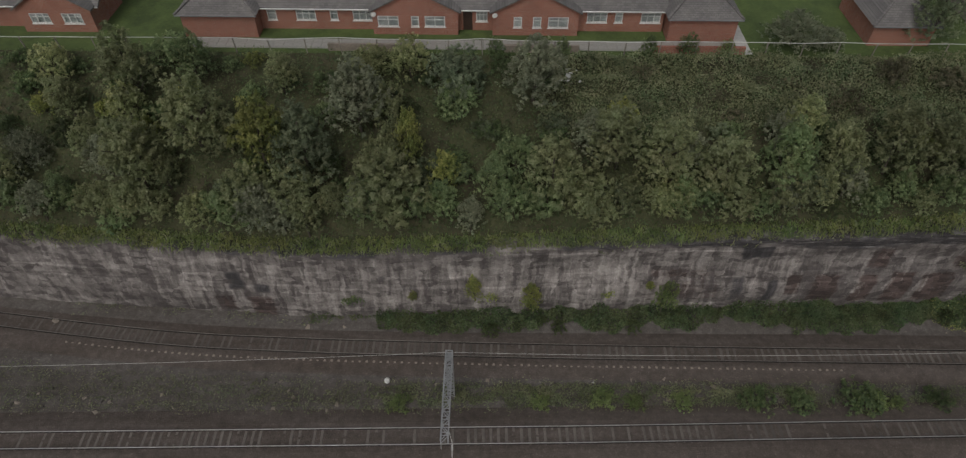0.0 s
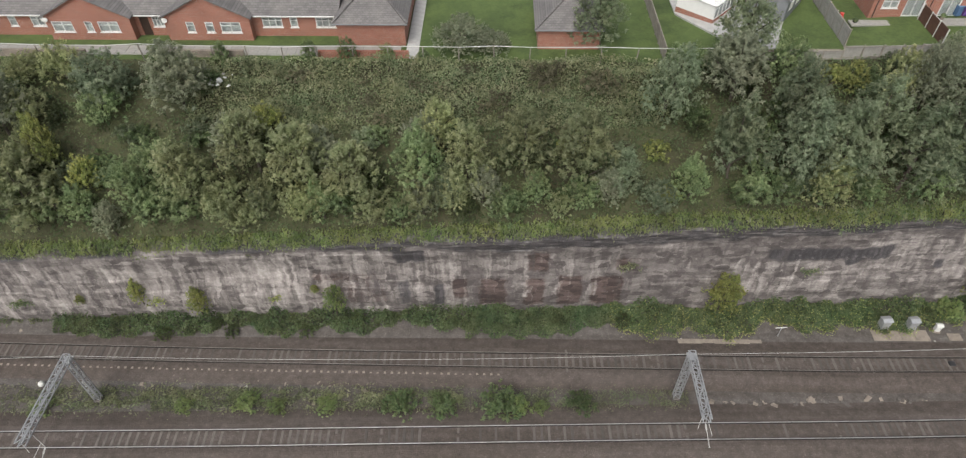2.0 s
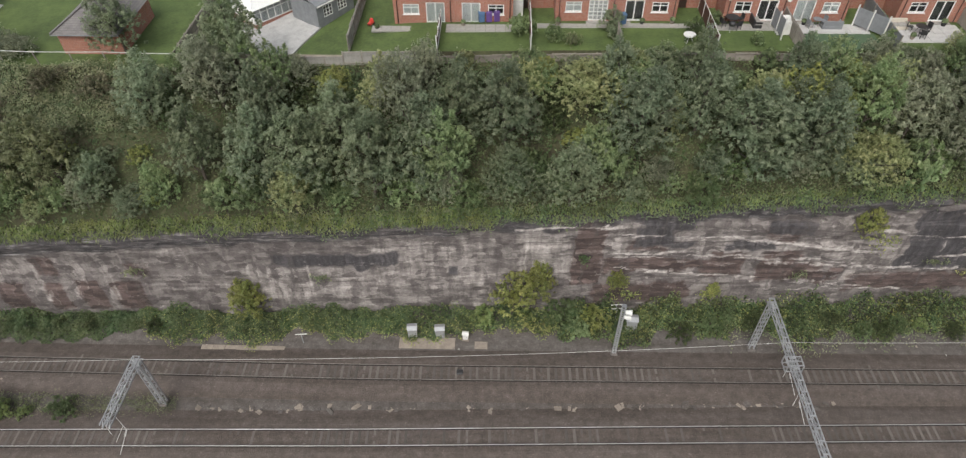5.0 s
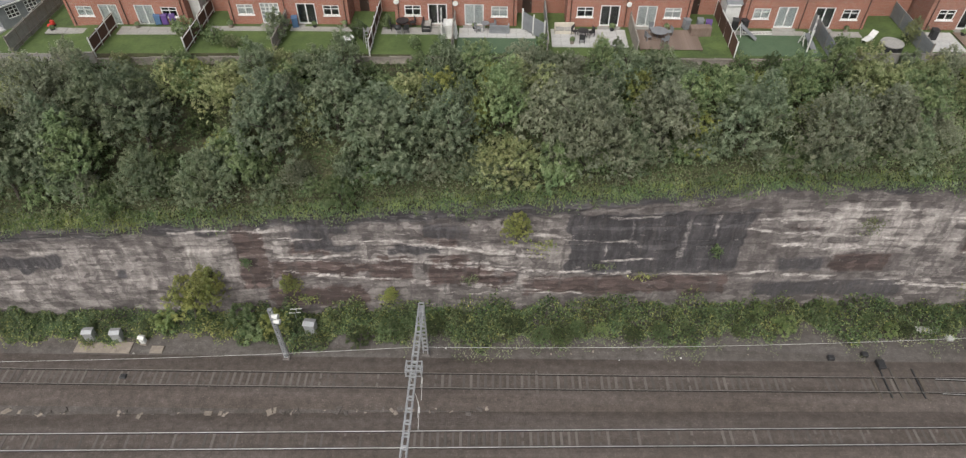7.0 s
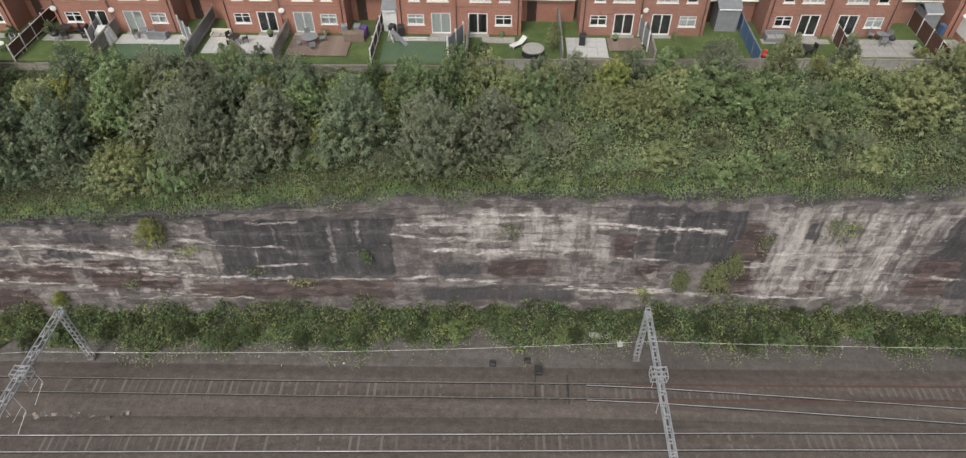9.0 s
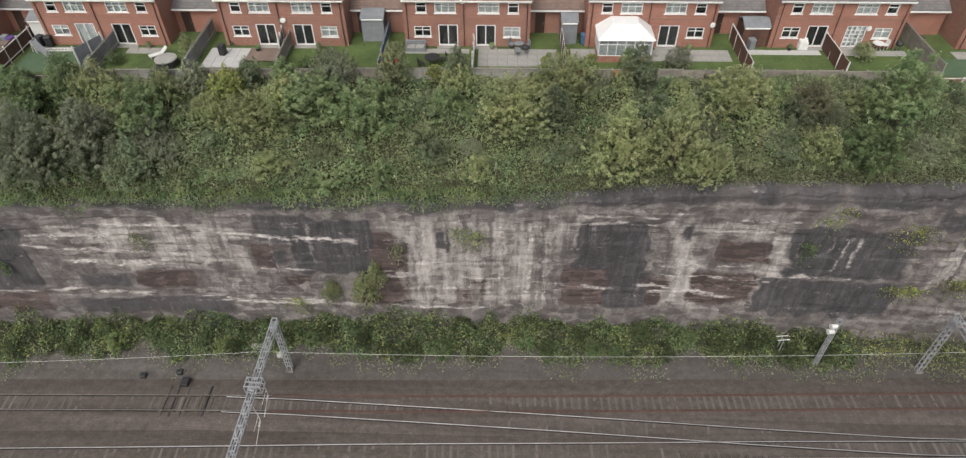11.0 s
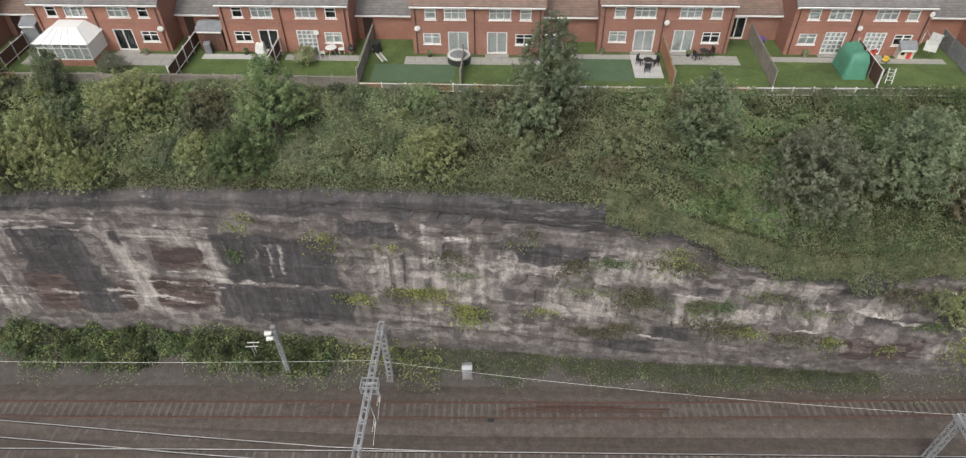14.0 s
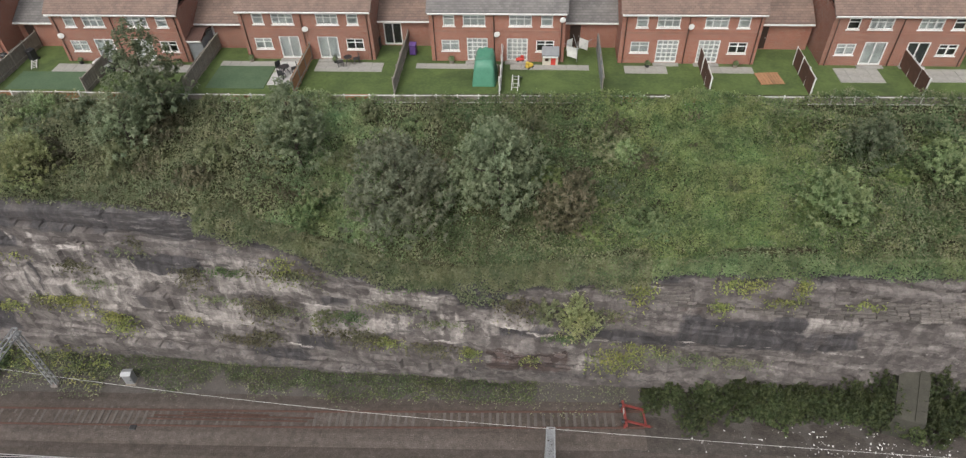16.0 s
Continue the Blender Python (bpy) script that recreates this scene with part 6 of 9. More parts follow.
# back fence along the top of the bank, garden by garden
BACK = [(55.4, "p"), (64, "p"), (72.5, "g"), (80.8, "g"), (88.6, "g"), (97, "g"), (104.2, "g"), (112.5, "g"), (120.2, "g"), (128.6, "g"), (136.8, "p"), (145, "g"), (153, "g"), (161.5, "p"), (169, "p"), (177.2, "og"), (185, "g"), (192.6, "g"), (200, "gg"), (208.2, "ogo"), (216, "go"), (225, "ggo"), (233.8, "og"), (241.9, "g"), (250.3, "gg"), (258.4, "gog"), (266.7, "g"), (274.5, "g"), (283, "gg"), (291, "g"), (300, "g")]
for (xa, code), (xb, _) in zip(BACK, BACK[1:]):
    fence(((xa, float(FENCE_Y(xa)), float(FENCE_Z(xa)) - 0.1), (xb, float(FENCE_Y(xb)), float(FENCE_Z(xb)) - 0.1)), code, "%s garden fence along the top of the bank" % FENCE_MATS[code[0]][1], 0.0, xa >= 208, 0.6 if 72 < xa < 134 or xa >= 208 else 0.75 if xa < 60 else 1.0)
# fences between the gardens, from the bank to the houses
SIDE = [(72.5, "d", 58.6), (80.8, "d", 61.5), (88.6, "g", 58.9), (97, "d", 61.5), (104.2, "g", 59), (112.5, "s", 61.5), (120.2, "g", 59), (128.6, "d", 61.5), (136.8, "s", 59), (145, "s", 61.5), (152.8, "g", 59), (161.5, "b", 61.5), (169.4, "d", 58.4), (177.2, "d", 61.4), (192.6, "d", 60.5), (200.4, "d", 59), (208.2, "g", 61.6), (216.6, "g", 57.8), (225, "g", 62), (233.8, "o", 59.9), (241.9, "g", 62.4), (250.3, "d", 59.9), (258.4, "s", 62), (266.7, "d", 59.9), (274.5, "d", 60), (283, "d", 59.9), (291, "g", 62)]
for xa, code, yb in SIDE:
    ya = float(FENCE_Y(xa)) + 0.15
    fence(((xa, ya, gz(xa)), (xa, yb, gz(xa))), code, "%s fence between two gardens" % FENCE_MATS[code][1], 0, code == "d", 1.05)


def slab(name, x0, x1, y0, y1, mat, label, category="patio", h=0.06):
    """Paving laid in squares on the lawn, set level with it."""
    z = gz((x0 + x1) / 2)
    root = thing(name, (x0, y0, z), label, category, "patios")
    nx, ny = max(1, round((x1 - x0) / 0.9)), max(1, round((y1 - y0) / 0.9))
    sx, sy = (x1 - x0) / nx, (y1 - y0) / ny
    bm = bmesh.new()
    bm_box(bm, (0.004, 0.004, -0.1), (sx - 0.012, sy - 0.012, h), 0.012)
    me = bpy.data.meshes.new("paving_slab")
    bm.to_mesh(me)
    bm.free()
    me.materials.append(mat)
    for i in range(nx):
        for j in range(ny):
            o = new("paving_slab", me)
            o.parent = root
            o.matrix_local = pose(i * sx, j * sy, placer2.uniform(-0.012, 0.012), 0, 0, 0)
    return root


GREY_P, PALE_P = "worn grey paved patio behind a house", "pale paved patio behind a house"
for x0, x1, y0, mat in ((73, 79.5, 57.2, PAVING), (66, 71.5, 57.6, PAVING), (81.5, 88, 58.0, PAVING), (89, 96.5, 58.1, PAVING), (97.5, 103.6, 57.4, PAVING), (104.6, 111.6, 56.9, PALE_PAVING), (113, 119.8, 55.4, PALE_PAVING), (129.5, 136, 58.2, PAVING), (138, 141, 57.6, PAVING), (145.6, 149.2, 55.2, PALE_PAVING), (169.8, 176.8, 55.6, PAVING), (163, 169, 58.0, PAVING), (178, 192, 56.6, PAVING), (193.6, 200, 58.1, PALE_PAVING), (201, 207.5, 57.7, PAVING), (211.5, 216, 57.3, PAVING), (217.2, 223.5, 57.4, PAVING), (226, 231, 58.8, PAVING), (231, 233.4, 55.6, PALE_PAVING), (234.4, 240.2, 57.9, PAVING), (243, 250, 59.1, PAVING), (251, 257.6, 59.0, PAVING), (260.5, 264, 58.2, PAVING), (267.5, 271, 58.4, PAVING), (277.5, 281, 57.2, PAVING), (284, 288, 57.4, PAVING)):
    y1 = K * (67.6 if x0 < 222 else 68.5) - 0.55
    slab("patio", x0, x1, min(y0, y1 - 0.8), y1, mat, PALE_P if mat is PALE_PAVING else GREY_P)
slab("concrete_path", -28, 23.6, 55.0, 56.7, PAVING, "grey concrete path along the bungalow terrace", "path")
slab("concrete_path", 24.1, 25.3, 54.6, 66, PALE_PAVING, "pale concrete path beside the bungalow", "path")


def paved_yard():
    """A wedge of pale paving between the conservatory and the summerhouse, on the sloping ground."""
    bm = bmesh.new()
    outline = [(50.8, 63.0), (56.4, 54.9), (58.7, 54.9), (59.5, 57.4), (60.6, 59.9), (57.6, 63.6), (54.6, 66.0), (50.8, 66.0)]
    hi = [bm.verts.new((x, y, gz(x) + 0.16)) for x, y in outline]
    lo = [bm.verts.new((x, y, gz(x) - 0.3)) for x, y in outline]
    bmesh.ops.triangulate(bm, faces=[bm.faces.new(hi)])
    for i in range(len(outline)):
        j = (i + 1) % len(outline)
        bm.faces.new([hi[i], lo[i], lo[j], hi[j]])
    tagged(part("paved_yard", bm, PALE_PAVING), "pale paved yard behind a low wall", "yard")


paved_yard()


def turf_patch(x0, x1, y0, y1):
    z = gz((x0 + x1) / 2)
    root = box_part("artificial_lawn", (x0, y0, z - 0.05), (x1, y1, z + 0.035), TURF, None)
    return tagged(root, "flat artificial grass lawn in a back garden", "lawn", "artificial lawns")


turf_patch(104.5, 111.8, 54.2, 56.85)
turf_patch(129.2, 136.4, 54.2, 58.1)
turf_patch(209, 216, 54.4, 57.25)
turf_patch(226, 230.9, 55.0, 58.7)


def shed(x, y, w, d, h, mat, roofmat, label, turn=0):
    root = thing("garden_shed", (x, y, gz(x)), label, "shed", "garden sheds", turn=turn)
    wall_with_openings(0, w, 0, h, 0, 0.04, [(w * 0.3, 0.05, w * 0.7, h * 0.86)], mat, root)
    for lo, hi in (((0, 0.043, 0), (0.04, d, h)), ((w - 0.04, 0.043, 0), (w, d, h)), ((0.043, d - 0.04, 0), (w - 0.043, d, h))):
        box_part("side_wall", lo, hi, mat, root)
    box_part("door", (w * 0.3, 0.01, 0.05), (w * 0.7, 0.035, h * 0.86), mat, root)
    gable_roof(root, 0, w, 0, d, h, 0.35, roofmat, 0.12)
    return root


shed(193.2, 59.2, 2.2, 1.9, 1.9, WOOD_DARK, PAINT_GREY, "dark brown garden shed with a felt roof")
shed(177.2, 59.6, 1.4, 1.8, 2.1, PAINT_GREY, PAINT_GREY, "grey metal garden shed")
shed(222.6, 59.4, 2.0, 2.6, 1.9, PAINT_GREY, RUST, "grey lean-to shed with a rusty red roof")
shed(159.2, 60.0, 2.0, 2.2, 2.2, PAINT_GREY, PAINT_GREY, "plain grey outbuilding beside a house")
shed(78.0, 60.2, 2.2, 2.0, 2.0, PAINT_WHITE, PAINT_WHITE, "white painted garden shed")
shed(128.9, 59.6, 1.3, 2.0, 2.1, PAINT_WHITE, PAINT_GREY, "small pale garden store")


def summerhouse():
    """A grey-blue timber summerhouse with barred windows, set askew in its yard."""
    root = thing("summerhouse", (60.5, 59.9, gz(60.5)), "grey-blue timber summerhouse with dark barred windows", "summerhouse", turn=52)
    holes = [(0.8, 0.9, 1.9, 2.0), (2.6, 0.9, 3.7, 2.0)]
    wall_with_openings(0, 4.6, 0, 2.4, 0, 0.1, holes, PAINT_GREY, root)
    for a, b, c, d in holes:
        glazing("window", root, a, 0.02, b, c - a, d - b, 0.05, [a + (c - a) / 3, a + 2 * (c - a) / 3], [b + (d - b) / 3, b + 2 * (d - b) / 3], 0.04)
        # dark panel painted as the shaded interior
        box_part("dim_room", (a, 0.11, b), (c, 0.14, d), ROOM_DARK, root)
    for lo, hi in (((0, 0.103, 0), (0.1, 4, 2.4)), ((4.5, 0.103, 0), (4.6, 4, 2.4)), ((0.103, 3.9, 0), (4.497, 4, 2.4))):
        box_part("side_wall", lo, hi, PAINT_GREY, root)
    gable_roof(root, 0, 4.6, 0, 4, 2.4, 0.7, PAINT_GREY, 0.25)


summerhouse()


def conservatory(x, y, z, w, d, label, turn=0):
    """A white plastic-framed conservatory on a low brick wall, with a pale hipped roof."""
    root = thing("conservatory", (x, y, z), label, "conservatory", "conservatories", turn=turn)
    for lo, hi in (((0, 0, -0.3), (w, 0.12, 0.6)), ((0, 0.123, -0.3), (0.12, d, 0.6)), ((w - 0.12, 0.123, -0.3), (w, d, 0.6))):
        box_part("low_wall", lo, hi, BRICK_RED, root)
    glazing("front_glazing", root, 0, 0.03, 0.6, w, 1.5, 0.08, [w * k / 6 for k in range(1, 6)], [1.65], 0.05)
    box_part("pane", (0.08, 0.05, 0.68), (w - 0.08, 0.06, 2.02), GLASS, root)
    box_part("blind", (0.1, 0.16, 0.68), (w - 0.1, 0.18, 2.02), CURTAIN, root)
    for a in (0, w - 0.08):
        box_part("side_glazing", (a, 0.12, 0.6), (a + 0.08, d, 2.1), WHITE_PVC, root)
    bm = bmesh.new()
    o = 0.15
    q = [(-o, -o, 2.1), (w + o, -o, 2.1), (w + o, d, 2.1), (-o, d, 2.1), (w * 0.25, d * 0.45, 2.95), (w * 0.75, d * 0.45, 2.95), (w * 0.75, d, 2.95), (w * 0.25, d, 2.95)]
    vs = [bm.verts.new(p) for p in q]
    for f in ((0, 1, 5, 4), (1, 2, 6, 5), (3, 0, 4, 7), (4, 5, 6, 7), (3, 2, 1, 0), (2, 3, 7, 6)):
        bm.faces.new([vs[i] for i in f])
    roof = part("roof", bm, WHITE_PVC, root, "pale translucent-looking roof sheets")
    for k in range(7):
        bm = bmesh.new()
        t = k / 6
        bm_bar(bm, (-o + (w + 2 * o) * t, -o, 2.13), (w * (0.25 + 0.5 * t), d * 0.45, 2.98), 0.05)
        part("glazing_bar", bm, WHITE_PVC, roof)


conservatory(180.2, 56.4, gz(182), 4.6, K * 67.6 - 56.42, "white conservatory with a pale hipped roof against a house")
conservatory(54.0, 60.6, gz(54), 4.8, 4.2, "white conservatory beside a paved yard", 48)


def hot_tub(x, y, top):
    root = thing("inflatable_tub", (x, y, gz(x)), "round inflatable tub with a dark wall and %s" % ("pale rim" if top else "grey lid"), "tub", "garden tubs")
    bm = bmesh.new()
    bmesh.ops.create_cone(bm, cap_ends=True, segments=28, radius1=1.0, radius2=0.96, depth=0.62, matrix=pose(0, 0, 0.31))
    bmesh.ops.bevel(bm, geom=[e for e in bm.edges if abs(e.verts[0].co.z - e.verts[1].co.z) < 0.01], offset=0.08, segments=2, affect="EDGES")
    part("tub_wall", bm, PLASTIC_BLACK, root)
    bm = bmesh.new()
    bmesh.ops.create_cone(bm, cap_ends=True, segments=28, radius1=0.98 if not top else 0.72, radius2=0.94 if not top else 0.7, depth=0.08, matrix=pose(0, 0, 0.66))
    part("lid", bm, PAINT_GREY if top else PAVING, root)
    if top:
        bm = bmesh.new()
        for k in range(28):
            a, b = k * math.tau / 28, (k + 1) * math.tau / 28
            bm_bar(bm, (0.86 * math.cos(a), 0.86 * math.sin(a), 0.64), (0.86 * math.cos(b), 0.86 * math.sin(b), 0.64), 0.2, 0.14)
        part("rim", bm, PAINT_WHITE, root)


hot_tub(216.2, 57.9, True)
hot_tub(142.6, 55.6, False)


def bin_(x, y, mat, label):
    root = thing("wheeled_bin", (x, y, gz(x)), label, "bin", "wheeled bins", turn=placer2.uniform(-20, 20))
    bm = bmesh.new()
    bm_box(bm, (-0.27, -0.3, 0.06), (0.27, 0.3, 0.95), 0.04)
    part("body", bm, mat, root)
    bm = bmesh.new()
    bm_box(bm, (-0.3, -0.35, 0.954), (0.3, 0.33, 1.03), 0.03)
    part("lid", bm, mat, root)
    for s in (-0.24, 0.24):
        bm = bmesh.new()
        bm_bar(bm, (s - 0.03, 0.3, 0.1), (s + 0.03, 0.3, 0.1), 0.2, None, 12)
        part("wheel", bm, PLASTIC_BLACK, root)


for x, y, mat, label in ((76.3, 59.2, PAINT_BLUE, "blue wheeled bin by a house wall"), (77.0, 59.2, PLASTIC_PURPLE, "purple wheeled bin by a house wall"), (77.7, 59.3, PLASTIC_PURPLE, "purple wheeled bin by a house wall"), (127.3, 58.6, PLASTIC_PURPLE, "purple wheeled bin by a house wall"), (126.6, 58.9, PAINT_GREY, "grey wheeled bin by a house wall"), (147.0, 57.4, PLASTIC_BLACK, "black compost bin on the patio"), (239.2, 62.0, PLASTIC_BLACK, "black bin outside a garden door"), (129.8, 58.9, PLASTIC_BLACK, "black wheeled bin near a store"), (179.3, 59.6, PAINT_BLUE, "blue wheeled bin by a house wall")):
    bin_(x, y, mat, label)


def garden_table(x, y, r, mat, chairs, label):
    root = thing("garden_table", (x, y, gz(x) + 0.05), label, "table", "garden tables")
    bm = bmesh.new()
    bmesh.ops.create_cone(bm, cap_ends=True, segments=16, radius1=r, radius2=r, depth=0.04, matrix=pose(0, 0, 0.73))
    part("tabletop", bm, mat, root)
    for k in range(3):
        bm = bmesh.new()
        bm_bar(bm, (0.1 * math.cos(k * 2.1), 0.1 * math.sin(k * 2.1), 0.7), (0.4 * math.cos(k * 2.1), 0.4 * math.sin(k * 2.1), 0), 0.05, None, 6)
        part("leg", bm, mat, root)
    for k in range(chairs):
        a = k * math.tau / chairs + 0.4
        ch = thing("garden_chair", (x + (r + 0.35) * math.cos(a), y + (r + 0.35) * math.sin(a), gz(x) + 0.05), "dark plastic garden chair beside a table", "chair", "garden chairs", turn=math.degrees(a) - 90)
        box_part("seat", (-0.25, -0.25, 0.4), (0.25, 0.25, 0.45), mat, ch, bevel=0.015)
        box_part("backrest", (-0.25, 0.2, 0.454), (0.25, 0.26, 0.9), mat, ch, bevel=0.015)
        for sx in (-0.21, 0.21):
            for sy in (-0.21, 0.21):
                box_part("leg", (sx - 0.02, sy - 0.02, 0), (sx + 0.02, sy + 0.02, 0.397), mat, ch)


garden_table(122.6, 57.1, 0.75, PAINT_GREY, 4, "grey outdoor dining table on a patio")
garden_table(232.2, 57.3, 0.4, PLASTIC_BLACK, 3, "small black outdoor table on a patio")
garden_table(99.4, 58.5, 0.6, PLASTIC_BLACK, 4, "dark outdoor table behind a house")
garden_table(165.9, 55.8, 0.7, PLASTIC_BLACK, 2, "dark outdoor table on a lawn")
garden_table(237.2, 59.0, 0.35, PLASTIC_BLACK, 2, "small dark table near a patio door")


def covered_stack(x, y):
    """Something boxy kept under a green tarpaulin, sagging between its corners."""
    n = 13
    rng = np.random.default_rng(3)
    u = np.linspace(-1, 1, n)
    X, Y = np.meshgrid(u, u, indexing="ij")
    edge = np.maximum(np.abs(X), np.abs(Y))
    Z = np.where(edge < 0.72, 2.0 + 0.25 * np.abs(Y) - 0.2 * X ** 2, np.where(edge < 0.9, 1.5, 0.02)) + 0.05 * rng.normal(size=X.shape) * (edge < 0.95)
    v = np.stack([x + X * (0.95 + 0.04 * rng.normal(size=X.shape)), y + Y * 1.5, gz(x) + Z], 2).reshape(-1, 3)
    ob = new("covered_swing_seat", mesh_of("covered_swing_seat", v, grid_faces(n, n), [PLASTIC_GREEN], True))
    tagged(ob, "garden swing seat under a sagging green tarpaulin", "tarpaulin")


covered_stack(249.0, 57.3)


def playhouse(x, y):
    root = thing("playhouse", (x, y, gz(x)), "small pale plastic playhouse with a grey roof on a lawn", "playhouse")
    wall_with_openings(0, 1.3, 0, 0.95, 0, 0.05, [(0.2, 0.4, 0.5, 0.75), (0.7, 0.03, 1.1, 0.8)], CREAM, root)
    for lo, hi in (((0, 0.053, 0), (0.05, 1.1, 0.95)), ((1.25, 0.053, 0), (1.3, 1.1, 0.95)), ((0.053, 1.05, 0), (1.247, 1.1, 0.95))):
        box_part("side_wall", lo, hi, CREAM, root)
    box_part("door", (0.7, 0.01, 0.03), (1.1, 0.04, 0.8), PLASTIC_RED, root)
    gable_roof(root, 0, 1.3, 0, 1.1, 0.95, 0.4, PAINT_GREY, 0.12)


playhouse(253.7, 59.3)


def toy(x, y, mat, label):
    root = thing("ride_on_toy", (x, y, gz(x)), label, "toy", "garden toys", turn=placer2.uniform(0, 360))
    bm = bmesh.new()
    bm_box(bm, (-0.2, -0.35, 0.1), (0.2, 0.35, 0.35), 0.06)
    bm_box(bm, (-0.18, 0.05, 0.35), (0.18, 0.3, 0.6), 0.05)
    part("body", bm, mat, root)
    for sx in (-0.2, 0.2):
        for sy in (-0.22, 0.22):
            bm = bmesh.new()
            bm_bar(bm, (sx - 0.03, sy, 0.1), (sx + 0.03, sy, 0.1), 0.2, None, 10)
            part("wheel", bm, PLASTIC_BLACK, root)


toy(252.6, 58.9, PLASTIC_YELLOW, "yellow and orange ride-on toy on a lawn")
toy(251.8, 60.0, PLASTIC_RED, "red ride-on toy beside a house")
toy(65.7, 59.4, PLASTIC_RED, "red ride-on toy in a yard")
toy(162.6, 55.6, PLASTIC_RED, "small bright toy on a lawn")


def slide(x, y, turn):
    root = thing("garden_slide", (x, y, gz(x)), "small white climbing frame and slide on a lawn", "slide", "garden toys", turn=turn)
    for s in (-0.25, 0.25):
        bm = bmesh.new()
        bm_bar(bm, (s, 0, 0), (s, 0.35, 1.2), 0.06)
        bm_bar(bm, (s, 0.7, 0), (s, 0.35, 1.2), 0.06)
        part("frame_leg", bm, PAINT_WHITE, root)
    bm = bmesh.new()
    bm_bar(bm, (0, 0.35, 1.1), (0, -1.3, 0.08), 0.5, 0.06)
    part("chute", bm, PAINT_GREY, root)
    for k in range(3):
        box_part("rung", (-0.22, 0.62 - 0.1 * k, 0.25 + 0.3 * k), (0.22, 0.66 - 0.1 * k, 0.29 + 0.3 * k), PAINT_WHITE, root)


slide(135.4, 56.0, 20)
slide(251.6, 56.0, 170)
slide(130.2, 57.6, 60)


def rotary_dryer(x, y):
    root = thing("rotary_dryer", (x, y, gz(x)), "rotary clothes dryer hung with white washing", "clothes dryer")
    bm = bmesh.new()
    bm_bar(bm, (0, 0, 0), (0, 0, 1.9), 0.05, None, 8)
    part("pole", bm, STEEL_GALV, root)
    for k in range(4):
        a = k * math.pi / 2 + 0.3
        bm = bmesh.new()
        bm_bar(bm, (0, 0, 1.2), (1.2 * math.cos(a), 1.2 * math.sin(a), 1.9), 0.03)
        part("arm", bm, STEEL_GALV, root)
    for k, (a, w) in enumerate(((0.5, 0.9), (2.0, 0.7), (3.6, 1.0))):
        p, q = Vector((1.0 * math.cos(a), 1.0 * math.sin(a), 1.75)), Vector((1.0 * math.cos(a + w), 1.0 * math.sin(a + w), 1.75))
        bm = bmesh.new()
        bm_bar(bm, p - Vector((0, 0, 0.5)), q - Vector((0, 0, 0.45)), 0.02, 0.9)
        part("washing", bm, PAINT_WHITE, root, "white sheet on the line")


rotary_dryer(256.6, 60.0)


def pallet(x, y):
    root = thing("timber_pallet", (x, y, gz(x)), "flat orange timber decking square on a lawn", "decking", turn=6)
    for k in range(8):
        box_part("plank", (-0.95 + k * 0.24, -0.9, 0.06), (-0.95 + k * 0.24 + 0.2, 0.9, 0.09), WOOD_ORANGE, root)
    for yy in (-0.8, 0, 0.75):
        box_part("bearer", (-0.95, yy, 0.0), (0.93, yy + 0.08, 0.057), WOOD_ORANGE, root)


pallet(272.0, 57.6)


def wire_fence():
    """The sagging rail fence above the bank by the bungalows."""
    root = thing("rail_fence", (0, 0, 0), "leaning pale posts with a single rail above the bank", "fence")
    last = None
    for k in range(34):
        x = -52 + k * 3.25
        y, z = float(FENCE_Y(x)), float(FENCE_Z(x))
        tip = (x + placer2.uniform(-0.15, 0.15), y - placer2.uniform(0, 0.25), z + 1.55 + placer2.uniform(-0.1, 0.1))
        bm = bmesh.new()
        bm_bar(bm, (x, y, z - 0.3), tip, 0.09)
        part("post", bm, WOOD_GREY, root)
        if last:
            bm = bmesh.new()
            bm_bar(bm, last, tip, 0.045)
            part("rail", bm, PAINT_WHITE, root)
        last = tip
    for xa, xb in ((-14.5, -6), (16, 24.5), (2, 9)):
        wall = box_part("boundary_wall", (xa, 54.6, 18.9), (xb, 54.85, 19.9), BRICK_RED if xa == 16 else CONCRETE)
        tagged(wall, "low boundary wall beside the bungalow path", "wall", "boundary walls")


wire_fence()
fence(((48.2, 54, 19.3), (48.2, 66, 19.3)), "g", "pale weathered fence between two lawns")
fence(((64.4, 54.6, 20.6), (64.4, 64.8, 20.6)), "p", "pale concrete panel wall beside a yard", 0, False, 1.2)
tagged(box_part("yard_wall", (53.6, 54.0, 19.0), (64, 54.25, 20.6), CONCRETE), "low pale concrete wall above the bank", "wall")


